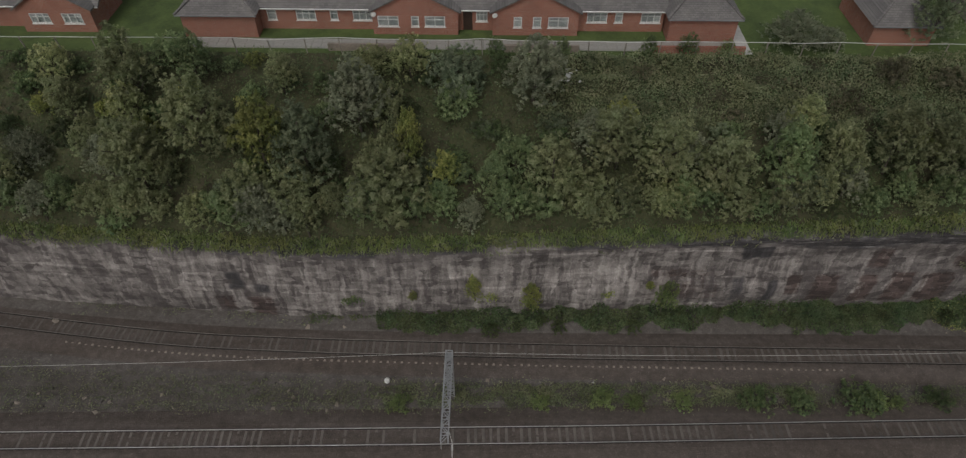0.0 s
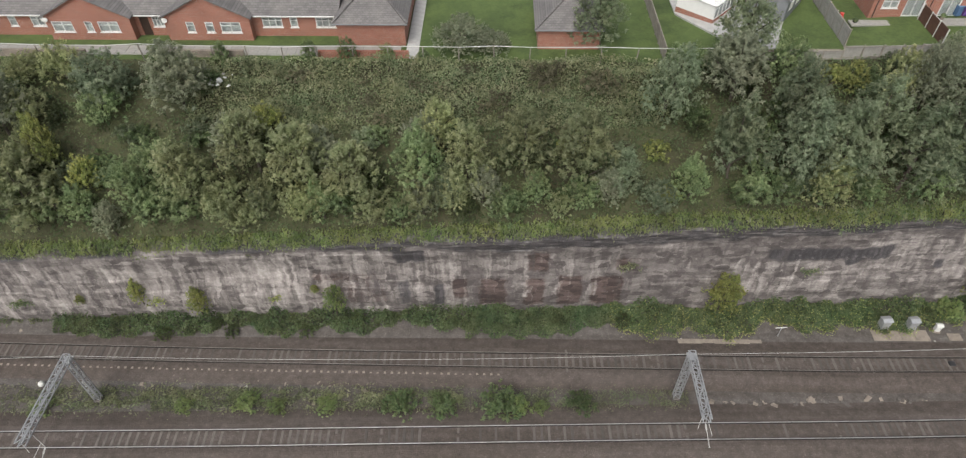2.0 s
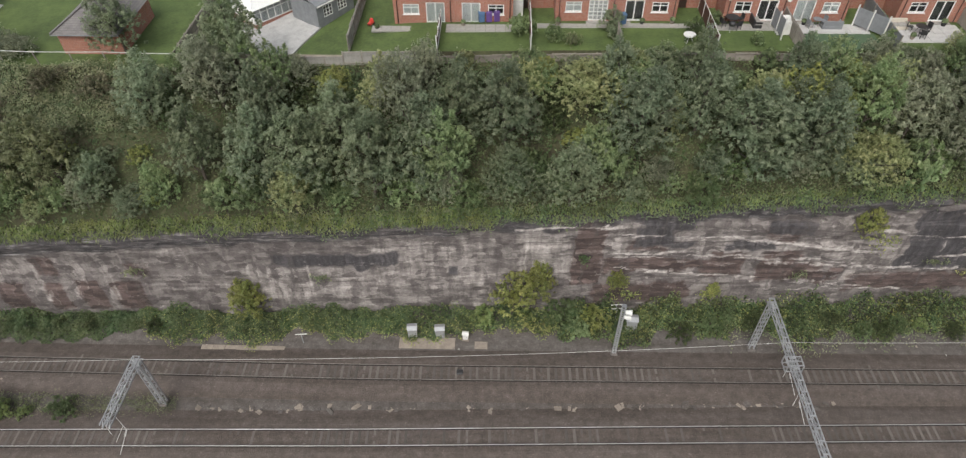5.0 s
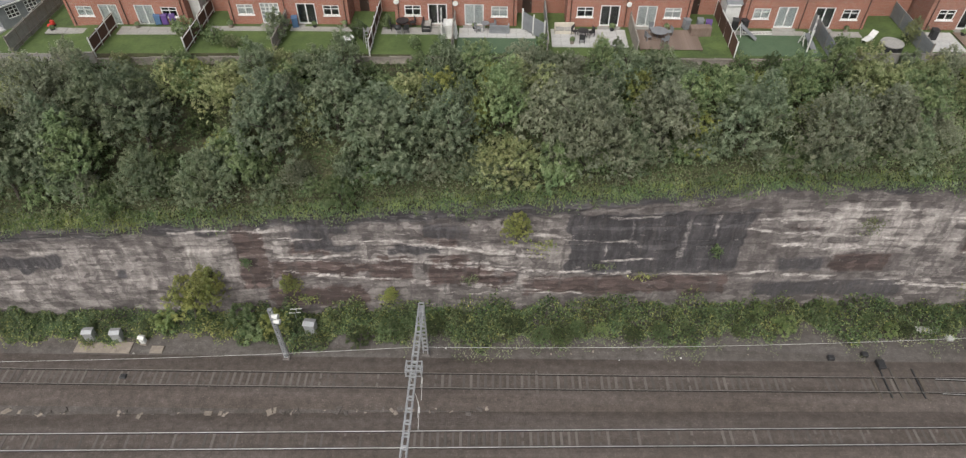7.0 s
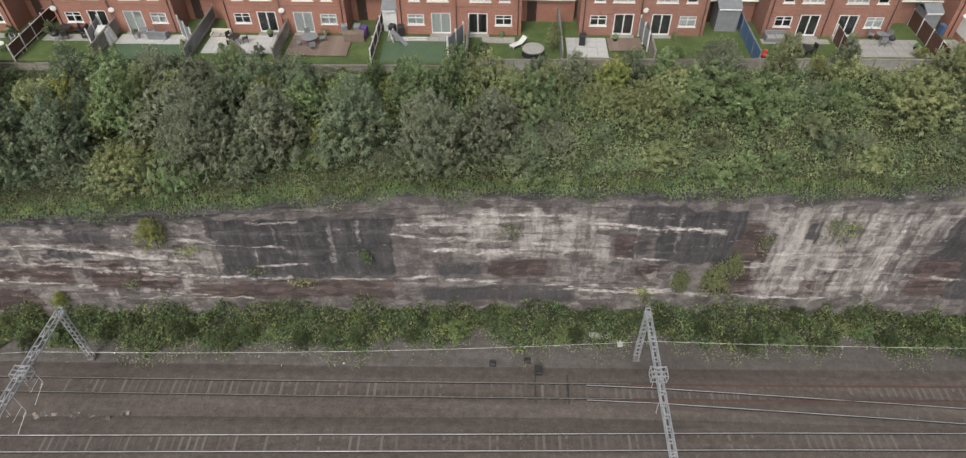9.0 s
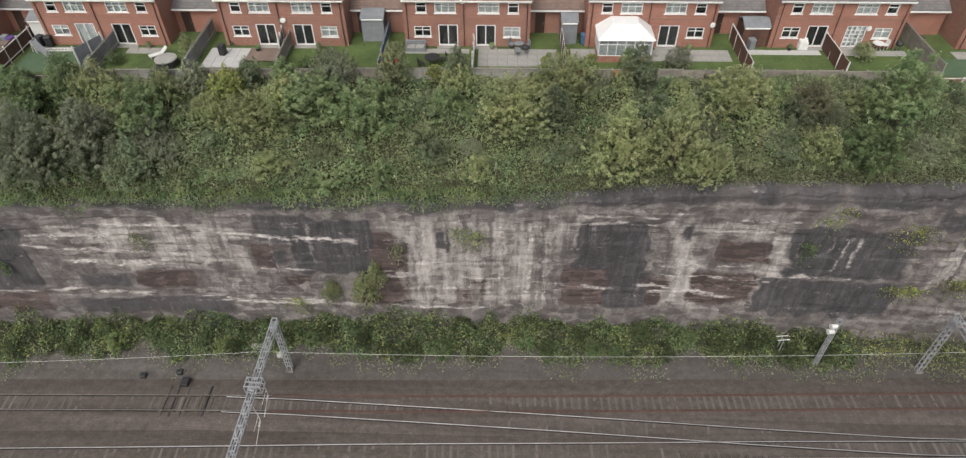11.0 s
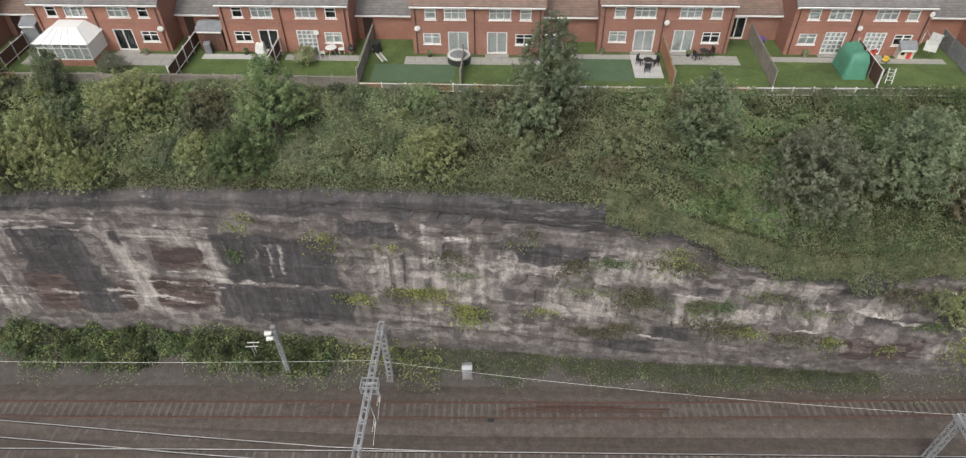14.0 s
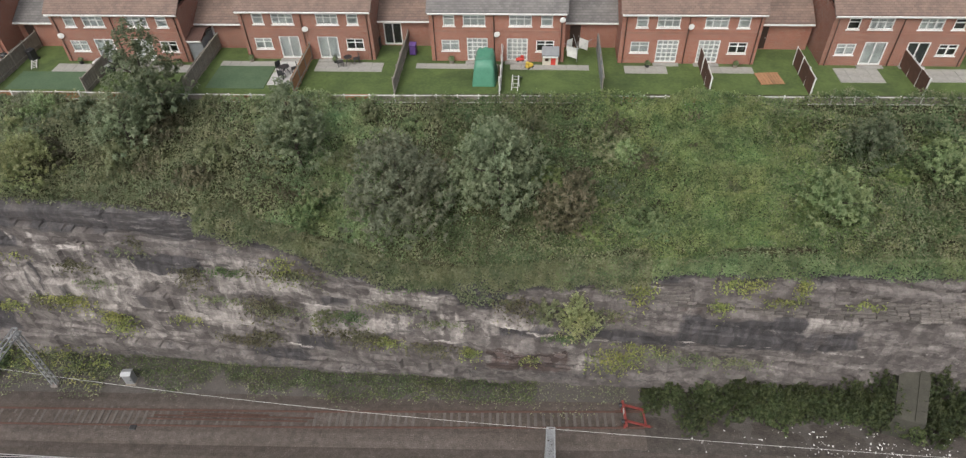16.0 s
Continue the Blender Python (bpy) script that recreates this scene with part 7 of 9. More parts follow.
def decking(x0, x1, y0, y1, label):
    """Boards side by side on bearers."""
    root = thing("timber_decking", (x0, y0, gz((x0 + x1) / 2)), label, "decking", "timber decks")
    n = round((y1 - y0) / 0.15)
    bm = bmesh.new()
    bm_box(bm, (0, 0.004, 0.1), (x1 - x0, 0.14, 0.13))
    me = bpy.data.meshes.new("deck_board")
    bm.to_mesh(me)
    bm.free()
    me.materials.append(DECK)
    for k in range(n):
        o = new("deck_board", me)
        o.parent = root
        o.matrix_local = pose(0, (y1 - y0) * k / n, placer2.uniform(-0.004, 0.004))
    for x in (0.1, (x1 - x0) / 2, x1 - x0 - 0.2):
        box_part("bearer", (x, 0, -0.05), (x + 0.1, y1 - y0, 0.093), DECK, root)


decking(120.7, 126.2, 55.0, 58.5, "grey-brown timber deck behind a house")
decking(149.3, 152.3, 56.2, 58.5, "brown timber deck below patio doors")


def ladder(x, y, tilt, turn, label):
    root = thing("ladder", (x, y, gz(x) + 0.06), label, "ladder", turn=turn)
    up = Vector((0, math.cos(math.radians(tilt)), math.sin(math.radians(tilt))))
    for s in (-0.2, 0.2):
        bm = bmesh.new()
        bm_bar(bm, (s, 0, 0.03), Vector((s, 0, 0.03)) + up * 2.6, 0.07)
        part("stile", bm, PAINT_WHITE, root)
    for k in range(8):
        bm = bmesh.new()
        q = Vector((0, 0, 0.03)) + up * (0.25 + 0.3 * k)
        bm_bar(bm, q - Vector((0.2, 0, 0)), q + Vector((0.2, 0, 0)), 0.04)
        part("rung", bm, PAINT_WHITE, root)


ladder(130.4, 58.0, 0, -86, "white ladder lying on artificial grass")
ladder(209.8, 57.6, 0, 30, "pale ladder lying on a lawn")


def stepladder(x, y):
    root = thing("stepladder", (x, y, gz(x)), "grey aluminium stepladder standing open on a lawn", "stepladder", turn=25)
    for s in (-0.25, 0.25):
        for d in (-0.5, 0.5):
            bm = bmesh.new()
            bm_bar(bm, (s, d, 0), (s * 0.7, d * 0.1, 1.7), 0.06)
            part("leg", bm, STEEL_GALV, root)
    for k in range(5):
        t = (k + 0.7) / 5.6
        box_part("tread", (-0.24 + 0.07 * t, -0.54 + 0.45 * t, 1.7 * t), (0.24 - 0.07 * t, -0.44 + 0.45 * t, 1.7 * t + 0.03), STEEL_GALV, root)


stepladder(96.6, 55.4)


def outdoor_sofa(x, y, turn, mat, label):
    root = thing("outdoor_sofa", (x, y, gz(x) + 0.06), label, "sofa", "outdoor sofas", turn=turn)
    box_part("base", (-0.9, -0.4, 0), (0.9, 0.4, 0.3), mat, root, bevel=0.02)
    for k in range(2):
        box_part("cushion", (-0.86 + 0.87 * k, -0.4, 0.303), (-0.03 + 0.87 * k, 0.25, 0.43), PAVING, root, bevel=0.04)
    box_part("backrest", (-0.9, 0.26, 0.303), (0.9, 0.4, 0.78), mat, root, bevel=0.03)
    for s in (-0.9, 0.78):
        box_part("armrest", (s, -0.4, 0.433), (s + 0.12, 0.255, 0.6), mat, root, bevel=0.02)


outdoor_sofa(114.2, 58.0, 0, CREAM, "beige outdoor sofa on a pale patio")
outdoor_sofa(108.3, 58.0, 180, PAINT_GREY, "grey outdoor sofa on a white patio")
outdoor_sofa(101.6, 58.6, 90, PLASTIC_BLACK, "dark rattan sofa behind a house")
outdoor_sofa(164.2, 58.4, 0, PAINT_GREY, "grey outdoor sofa beside a house wall")


def trellis(x0, y0, x1, y1, label):
    """White posts with a dark woven screen between."""
    run = math.hypot(x1 - x0, y1 - y0)
    root = thing("garden_screen", (x0, y0, gz(x0)), label, "screen", "garden screens", turn=math.degrees(math.atan2(y1 - y0, x1 - x0)))
    for k in range(3):
        box_part("post", (run * k / 2 - 0.06, -0.06, 0), (run * k / 2 + 0.06, 0.06, 2.1), PAINT_WHITE, root, bevel=0.01)
    for k in range(2):
        box_part("screen", (run * k / 2 + 0.063, -0.02, 0.25), (run * (k + 1) / 2 - 0.063, 0.02, 1.85), PAINT_GREY, root)


trellis(110.4, 58.4, 112.3, 56.2, "dark screen between tall white posts")
trellis(103.0, 58.4, 103.2, 55.8, "dark screen between white posts beside a patio")
trellis(135.2, 55.0, 136.4, 57.6, "grey screen between white posts at a lawn's edge")
trellis(152.2, 59.0, 152.6, 56.3, "slate grey slanted screen beside a deck")


def covered_box(x, y, w, d, h, label):
    """A boxy garden store under a loose white sheet."""
    n = 9
    rng = np.random.default_rng(int(x))
    u = np.linspace(-1, 1, n)
    X, Y = np.meshgrid(u, u, indexing="ij")
    edge = np.maximum(np.abs(X), np.abs(Y))
    Z = np.where(edge < 0.8, h + 0.12 * Y, 0.03) + 0.04 * rng.normal(size=X.shape) * (edge < 0.95)
    v = np.stack([x + X * w / 2 * (1 + 0.04 * rng.normal(size=X.shape)), y + Y * d / 2, gz(x) + 0.04 + Z], 2).reshape(-1, 3)
    tagged(new("covered_store", mesh_of("covered_store", v, grid_faces(n, n), [PAINT_WHITE], False)), label, "covered store", "covered stores")


covered_box(103.8, 57.2, 1.4, 1.3, 1.3, "garden store under a white sheet")
covered_box(198.6, 59.0, 0.9, 0.8, 0.8, "small box under a white sheet beside a wall")


def barbecue(x, y):
    root = thing("barbecue", (x, y, gz(x)), "black kettle barbecue standing on a lawn", "barbecue", "barbecues")
    bm = bmesh.new()
    bmesh.ops.create_uvsphere(bm, u_segments=14, v_segments=8, radius=0.32, matrix=pose(0, 0, 0.75) @ Matrix.Diagonal((1, 1, 0.8, 1)))
    part("kettle", bm, PLASTIC_BLACK, root)
    for k in range(3):
        a = k * 2.1
        bm = bmesh.new()
        bm_bar(bm, (0.2 * math.cos(a), 0.2 * math.sin(a), 0.6), (0.34 * math.cos(a), 0.34 * math.sin(a), 0), 0.03)
        part("leg", bm, STEEL_GALV, root)


barbecue(99.1, 57.3)
barbecue(174.0, 57.6)
barbecue(206.8, 58.6)


def sun_lounger(x, y, turn):
    root = thing("sun_lounger", (x, y, gz(x)), "white plastic sun lounger on a lawn", "lounger", "sun loungers", turn=turn)
    bm = bmesh.new()
    bm_bar(bm, (0, -0.7, 0.3), (0, 0.4, 0.3), 0.55, 0.06)
    part("bed", bm, PAINT_WHITE, root)
    bm = bmesh.new()
    bm_bar(bm, (0, 0.42, 0.32), (0, 0.95, 0.72), 0.55, 0.05)
    part("backrest", bm, PAINT_WHITE, root)
    for sx in (-0.22, 0.22):
        for sy in (-0.6, 0.35):
            box_part("leg", (sx - 0.02, sy - 0.02, 0), (sx + 0.02, sy + 0.02, 0.268), PAINT_WHITE, root)


sun_lounger(141.2, 57.0, -50)


def board_stack(x, y):
    root = thing("timber_stack", (x, y, gz(x)), "stack of brown timber boards against a house", "timber", turn=4)
    for k in range(6):
        box_part("board", (-0.9 + 0.06 * placer2.random(), -0.4, 0.14 * k), (0.9 + 0.1 * placer2.random(), 0.35, 0.14 * k + 0.13), DECK, root)


board_stack(126.4, 57.9)
for x, y, mat, label in ((125.4, 58.9, PAINT_GREY, "grey wheeled bin beside a timber stack"), (130.6, 58.8, PLASTIC_BLACK, "black wheeled bin beside a store"), (194.0, 58.8, PAINT_GREY, "grey wheeled bin by a house wall"), (208.9, 59.2, PLASTIC_BLACK, "black wheeled bin by a side gate"), (242.5, 61.0, PLASTIC_PURPLE, "purple wheeled bin by a side gate"), (89.4, 58.6, PAINT_BLUE, "blue wheeled bin beside a patio")):
    bin_(x, y, mat, label)
garden_table(94.9, 55.3, 0.55, PAINT_WHITE, 0, "white round table by the back fence")
garden_table(115.8, 57.0, 0.5, PLASTIC_BLACK, 3, "dark outdoor table on a pale patio")
garden_table(107.0, 58.2, 0.4, PAINT_GREY, 2, "small grey table on a white patio")
garden_table(173.4, 58.3, 0.45, PAINT_GREY, 3, "grey outdoor table on a patio")
garden_table(205.0, 58.6, 0.5, PAINT_WHITE, 2, "white outdoor table near a patio door")


def plant_pot(x, y, r, mat):
    root = thing("plant_pot", (x, y, gz(x) + 0.05), "round plant pot with a small green plant", "plant pot", "plant pots")
    bm = bmesh.new()
    bmesh.ops.create_cone(bm, cap_ends=True, segments=14, radius1=r * 0.75, radius2=r, depth=r * 1.6, matrix=pose(0, 0, r * 0.8))
    part("pot", bm, mat, root)
    rng = np.random.default_rng(int(x * 10))
    d = rng.normal(size=(160, 3))
    d[:, 2] = np.abs(d[:, 2])
    o = new("leaves", leaf_mesh("leaves", d / np.linalg.norm(d, axis=1, keepdims=True) * r * 1.3 * rng.uniform(0.5, 1, (160, 1)) + np.array([0, 0, r * 1.7]), d, 0.16 * rng.uniform(0.7, 1.3, 160), LEAF_MID, rng))
    o.parent = root


for x, y, r, k in ((66.5, 58.2, 0.22, 0), (74.6, 58.4, 0.2, 1), (83.4, 58.4, 0.25, 1), (91.2, 58.5, 0.2, 0), (94.0, 58.6, 0.22, 1), (106.0, 58.5, 0.2, 0), (114.8, 56.0, 0.22, 1), (118.6, 58.4, 0.25, 0), (123.6, 58.7, 0.2, 1), (139.8, 58.6, 0.2, 1), (150.0, 58.0, 0.24, 0), (155.4, 58.5, 0.2, 1), (171.0, 58.6, 0.22, 1), (176.0, 57.0, 0.2, 0), (188.5, 58.4, 0.22, 1), (197.4, 58.6, 0.2, 0), (203.6, 58.6, 0.22, 1), (213.6, 58.6, 0.2, 0), (222.6, 58.4, 0.22, 1), (228.6, 59.4, 0.2, 1), (236.0, 59.3, 0.2, 0), (246.0, 59.5, 0.22, 1), (262.4, 59.2, 0.2, 0), (269.6, 59.3, 0.2, 1)):
    plant_pot(x, y, r, (PLASTIC_BLACK, CONCRETE)[k])

# ---------------------------------------------------------------- planting
def crown_points(rng, r, h, base, count, lobes, pointed):
    """Leaves on shoots that clothe upright plumes, the plumes standing round the stem and tallest at its middle."""
    tall = h - base
    plumes = max(7, lobes // (5 if pointed else 4))
    ang = rng.uniform(0, 2 * math.pi) + np.arange(plumes) * 2.39996
    out = np.sqrt((np.arange(plumes) + 0.4) / plumes)
    if pointed:
        low = tall * rng.uniform(0.0, 0.5, plumes) * (1 - 0.55 * out)
        top = tall * (1.02 - 0.5 * out ** 1.6) * rng.uniform(0.9, 1.06, plumes)
        wide, spread = r * rng.uniform(0.3, 0.42, plumes), 0.68
    else:
        low = tall * rng.uniform(0.0, 0.3, plumes) * (1 - 0.7 * out)
        top = tall * (1.0 - 0.38 * out ** 2) * rng.uniform(0.82, 1.08, plumes)
        wide, spread = r * rng.uniform(0.3, 0.45, plumes), 0.74
    foot = np.stack([np.cos(ang) * out * r * spread * 0.8, np.sin(ang) * out * r * spread * 0.8, base + low], 1)
    tip = np.stack([np.cos(ang) * out * r * spread, np.sin(ang) * out * r * spread, base + np.maximum(top, low + 0.3 * tall)], 1)
    shoots = max(60, count // 13)
    size = np.linalg.norm(tip - foot, axis=1) * wide
    own = rng.choice(plumes, shoots, p=size / size.sum())
    u, a = rng.random(shoots) ** 0.65, rng.uniform(0, 2 * math.pi, shoots)
    belly = np.interp(u, [0, 0.3, 0.6, 0.85, 1.0], [0.75, 1.0, 0.82, 0.42, 0.08]) * rng.uniform(0.75, 1.08, shoots)
    side = np.stack([np.cos(a), np.sin(a), np.zeros(shoots)], 1)
    start = foot[own] + (tip - foot)[own] * u[:, None] + side * (wide[own] * belly)[:, None]
    axis = side * (1.0 - 0.75 * u)[:, None] + np.array([0, 0, 0.75]) + rng.normal(size=(shoots, 3)) * 0.22
    axis /= np.linalg.norm(axis, axis=1, keepdims=True)
    length = np.minimum(0.62, 0.22 * r) * rng.uniform(0.65, 1.35, shoots)
    pick = rng.integers(0, shoots, count)
    along = rng.random(count) ** 0.8
    e = rng.normal(size=(count, 3))
    e -= axis[pick] * (e * axis[pick]).sum(1, keepdims=True)
    e /= np.maximum(np.linalg.norm(e, axis=1, keepdims=True), 1e-6)
    thick = (0.05 + 0.13 * rng.random(count)) * (1.25 - 0.85 * along)
    p = start[pick] + axis[pick] * ((along - 0.3) * length[pick])[:, None] + e * thick[:, None]
    nrm = axis[pick] * 0.8 + e * 0.35 + rng.normal(size=(count, 3)) * 0.35 + np.array([0, -0.1, 0.35])
    # young tips paler; shade inside the crown is put into the tone too
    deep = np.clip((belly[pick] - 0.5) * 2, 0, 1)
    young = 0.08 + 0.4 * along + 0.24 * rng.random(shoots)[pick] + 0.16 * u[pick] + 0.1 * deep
    return p, nrm, young, e + axis[pick] * 0.5


def trunk_bm(rng, r, h, base):
    bm = bmesh.new()
    w = 0.05 + 0.03 * h
    bm_bar(bm, (0, 0, -0.5), (0.06 * r, 0.03 * r, base + 0.3), w * 1.2, w * 0.85, 7)
    bm_bar(bm, (0.06 * r, 0.03 * r, base + 0.2), (0, 0, h * 0.8), w * 0.85, w * 0.25, 6)
    for k in range(5):
        a = k * 1.3 + rng.random()
        z = base + (h - base) * (0.05 + 0.1 * k)
        bm_bar(bm, (0.02, 0, z), (math.cos(a) * r * 0.62, math.sin(a) * r * 0.62, z + (h - base) * 0.3), w * 0.5, w * 0.16, 5)
    return bm


def tree_kind(name, seed, r, h, base, count, lobes, leaf, leaf_size, pointed, label, category, group):
    """A tree or bush, built once under the ground's far end and then copied into place."""
    rng = np.random.default_rng(seed)
    root = thing(name, (0, 0, -40), label, category, group)
    part("trunk", trunk_bm(rng, r, h, base), BARK, root)
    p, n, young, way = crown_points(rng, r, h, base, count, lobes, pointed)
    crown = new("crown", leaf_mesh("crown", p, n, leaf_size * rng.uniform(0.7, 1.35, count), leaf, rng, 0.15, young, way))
    crown.parent = root
    return root, r, h


placer = random.Random(11)
originals = []


def family(name, leaf, label, category, group, forms, seed):
    made = []
    for k, (r, h, base, count, lobes, size, pointed) in enumerate(forms):
        made.append(tree_kind(name, seed + k, r, h, base, count, lobes, leaf, size, pointed, label, category, group))
    originals.extend(m[0] for m in made)
    return made


def plant(kin, x, y, r, h, z=None, sink=0.25):
    root, r0, h0 = min(placer.sample(kin, len(kin)), key=lambda m: abs(m[2] / m[1] - h / r) + 2.0 * max(0.0, r / m[1] - 1.35))
    z = float(slope_z(x, y)) if z is None else z
    m = pose(x, y, z - sink, placer.uniform(-5, 5), placer.uniform(-5, 5), placer.uniform(0, 360)) @ Matrix.Diagonal((r / r0, r / r0, h / h0, 1))
    return copy_thing(root, m)


TALL = [(2.5, 6.5, 0.5, 5600, 84, 0.168, True), (2.7, 6.8, 0.5, 6000, 92, 0.168, True), (2.2, 6.0, 0.4, 4800, 72, 0.162, True)]
ROUND = [(2.3, 4.2, 0.3, 3500, 66, 0.168, False), (2.5, 4.0, 0.3, 3700, 70, 0.168, False)]
BIG = [(4.2, 7.6, 0.4, 11000, 130, 0.17, True), (3.6, 5.6, 0.3, 8500, 110, 0.168, False)]
LOW = [(1.6, 2.0, 0.1, 1450, 34, 0.155, False), (1.8, 1.8, 0.1, 1550, 36, 0.155, False), (1.3, 2.3, 0.1, 1300, 30, 0.15, True)]
OLIVE_TREES = family("field_maple", LEAF_OLIVE, "olive-green upright young maple on the bank", "tree", "trees on the bank", TALL + ROUND[:1], 360)
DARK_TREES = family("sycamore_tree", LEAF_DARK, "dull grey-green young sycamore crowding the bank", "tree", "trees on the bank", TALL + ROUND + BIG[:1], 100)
MID_TREES = family("sallow_tree", LEAF_MID, "mid-green leafy sallow growing on the bank", "tree", "trees on the bank", TALL[:2] + ROUND, 120)
PALE_TREES = family("pale_buddleia", LEAF_PALE, "pale olive bush with faded flower heads on the bank", "bush", "bushes on the bank", TALL[1:2] + ROUND + LOW[:1] + BIG[1:], 140)
YELLOW_TREES = family("yellow_birch", LEAF_YELLOW, "yellow-green young birch turning on the bank", "tree", "trees on the bank", TALL[:1] + ROUND[:1] + LOW[:1], 160)
DUSKY_TREES = family("goat_willow", LEAF_DUSKY, "brownish grey-green willow on the bank", "tree", "trees on the bank", TALL[:2] + ROUND[:1] + BIG, 280)
BLUE_TREES = family("young_ash", LEAF_BLUE, "cool blue-green young ash on the bank", "tree", "trees on the bank", TALL[:2] + ROUND[:1], 300)
LUSH_BUSHES = family("green_elder_bush", LEAF_LUSH, "fresh green elder bush with dense leaves", "bush", "bushes on the bank", ROUND[:1] + LOW, 180)
RUSSET_BUSHES = family("russet_bush", LEAF_RUSSET, "brownish scrubby bush among brambles", "bush", "bushes on the bank", ROUND[:1] + LOW, 200)
BRAMBLE_BUSHES = family("bramble_bush", LEAF_BRAMBLE, "tangled olive bramble mound on the bank", "bush", "bushes on the bank", LOW, 220)
SHADED_BUSHES = family("privet_bush", LEAF_SHADED, "bush in shade-darkened green at the foot of the rock", "bush", "bushes at the foot of the rock", LOW + ROUND[:1], 320)
BRIGHT_BUSHES = family("bright_sallow_bush", LEAF_BRIGHT, "bright green rounded bush growing on its own", "bush", "bushes by the line", LOW + ROUND[:1], 340)
MID_BUSHES = family("hawthorn_bush", LEAF_MID, "leafy green hawthorn bush on the bank", "bush", "bushes on the bank", LOW, 240)
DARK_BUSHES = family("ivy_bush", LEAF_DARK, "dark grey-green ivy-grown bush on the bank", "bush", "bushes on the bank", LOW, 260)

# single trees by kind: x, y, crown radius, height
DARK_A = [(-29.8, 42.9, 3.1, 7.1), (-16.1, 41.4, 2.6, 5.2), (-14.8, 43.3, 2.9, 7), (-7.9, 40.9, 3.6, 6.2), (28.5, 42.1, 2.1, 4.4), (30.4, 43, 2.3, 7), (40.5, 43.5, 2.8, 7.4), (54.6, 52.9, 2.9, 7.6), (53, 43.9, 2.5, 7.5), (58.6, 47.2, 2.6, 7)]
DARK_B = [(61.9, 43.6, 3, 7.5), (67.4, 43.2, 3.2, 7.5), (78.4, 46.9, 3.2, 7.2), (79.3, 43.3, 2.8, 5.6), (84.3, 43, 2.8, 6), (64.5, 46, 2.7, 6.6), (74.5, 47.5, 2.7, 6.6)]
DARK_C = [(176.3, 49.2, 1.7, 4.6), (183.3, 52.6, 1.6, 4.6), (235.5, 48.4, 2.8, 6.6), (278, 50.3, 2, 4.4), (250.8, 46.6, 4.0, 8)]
MID_A = [(-30.8, 49, 2.6, 6.8), (-20.5, 41.6, 2.3, 4.8), (1.3, 41.9, 1.8, 5.8), (6.4, 41.9, 2.6, 7.2), (9.6, 41.4, 2.2, 4.8), (11.8, 44.1, 2.9, 6.4), (16.1, 42.6, 2.9, 7.2), (20.8, 41.9, 2.8, 6.8), (25.9, 42.8, 2.4, 6.8), (35.5, 43.9, 2.6, 7.4), (73.8, 43.9, 2.8, 7.2), (108.4, 47.7, 2.4, 6.6), (117.1, 52, 1.6, 4.4), (142.7, 48.8, 2.6, 5.6), (156.7, 50.6, 3, 4.2), (161, 49.2, 3, 4.8), (167.2, 50.4, 1.6, 3), (202.7, 48.3, 3, 6.6), (274.8, 45.9, 2.3, 4.8), (282.3, 48.2, 2, 4.4)]
PALE_A = [(85.8, 49.6, 3.2, 4.6), (109, 44.6, 3, 4.4), (112.5, 51.2, 1.8, 2.8), (148.3, 50, 2.1, 3.2), (152.1, 49, 2.8, 4.6), (172.9, 49.4, 3.4, 5.2), (181.2, 45.6, 2.6, 6.6), (185.3, 46, 2.4, 6.6), (187.9, 45.4, 2.1, 3.8), (190.9, 50.3, 3, 4.8), (196.6, 46.4, 1.6, 3.4), (215.4, 45.6, 2.7, 4.4), (101, 49.5, 2, 4), (89, 52, 2, 3.4)]
YELLOW_A = [(106.5, 47.5, 1.5, 4.4), (107.8, 50.6, 1.3, 3.6), (64, 50.5, 1.4, 3.2), (12.5, 47.2, 1.5, 3), (82, 51.5, 1.5, 2.8), (-19, 44.3, 2.5, 7), (-6.4, 44.1, 1.3, 6.2), (-3.2, 42.9, 1.6, 3.6), (103.8, 49.4, 2.3, 4.2), (120, 50.5, 1.6, 3)]
DUSKY_A = [(-10.6, 46.6, 2.9, 7.2), (4.5, 49.3, 2.9, 6.4), (53.5, 49.8, 2.8, 7), (69.8, 48.6, 3, 6.4), (115.7, 45, 3.5, 7.6), (121.8, 45.6, 3, 7.4), (134.4, 45.5, 3.4, 7.6), (139, 46.5, 2.6, 6.4), (112, 47, 2.6, 6), (243.6, 45.2, 4.5, 8.2)]
BLUE_A = [(-24.6, 45.2, 3.1, 7.5), (-2.5, 49.8, 2.6, 5.4), (47.6, 48.5, 2.6, 6.6), (58.4, 43.9, 2.9, 7.5), (71.8, 44.5, 2.9, 7.4), (89.8, 46.4, 3.3, 7.5), (99.2, 45.3, 3.7, 7.6), (128.5, 46, 3, 7.5), (95, 47.5, 2.8, 6.8), (104, 45.5, 2.8, 6.8)]
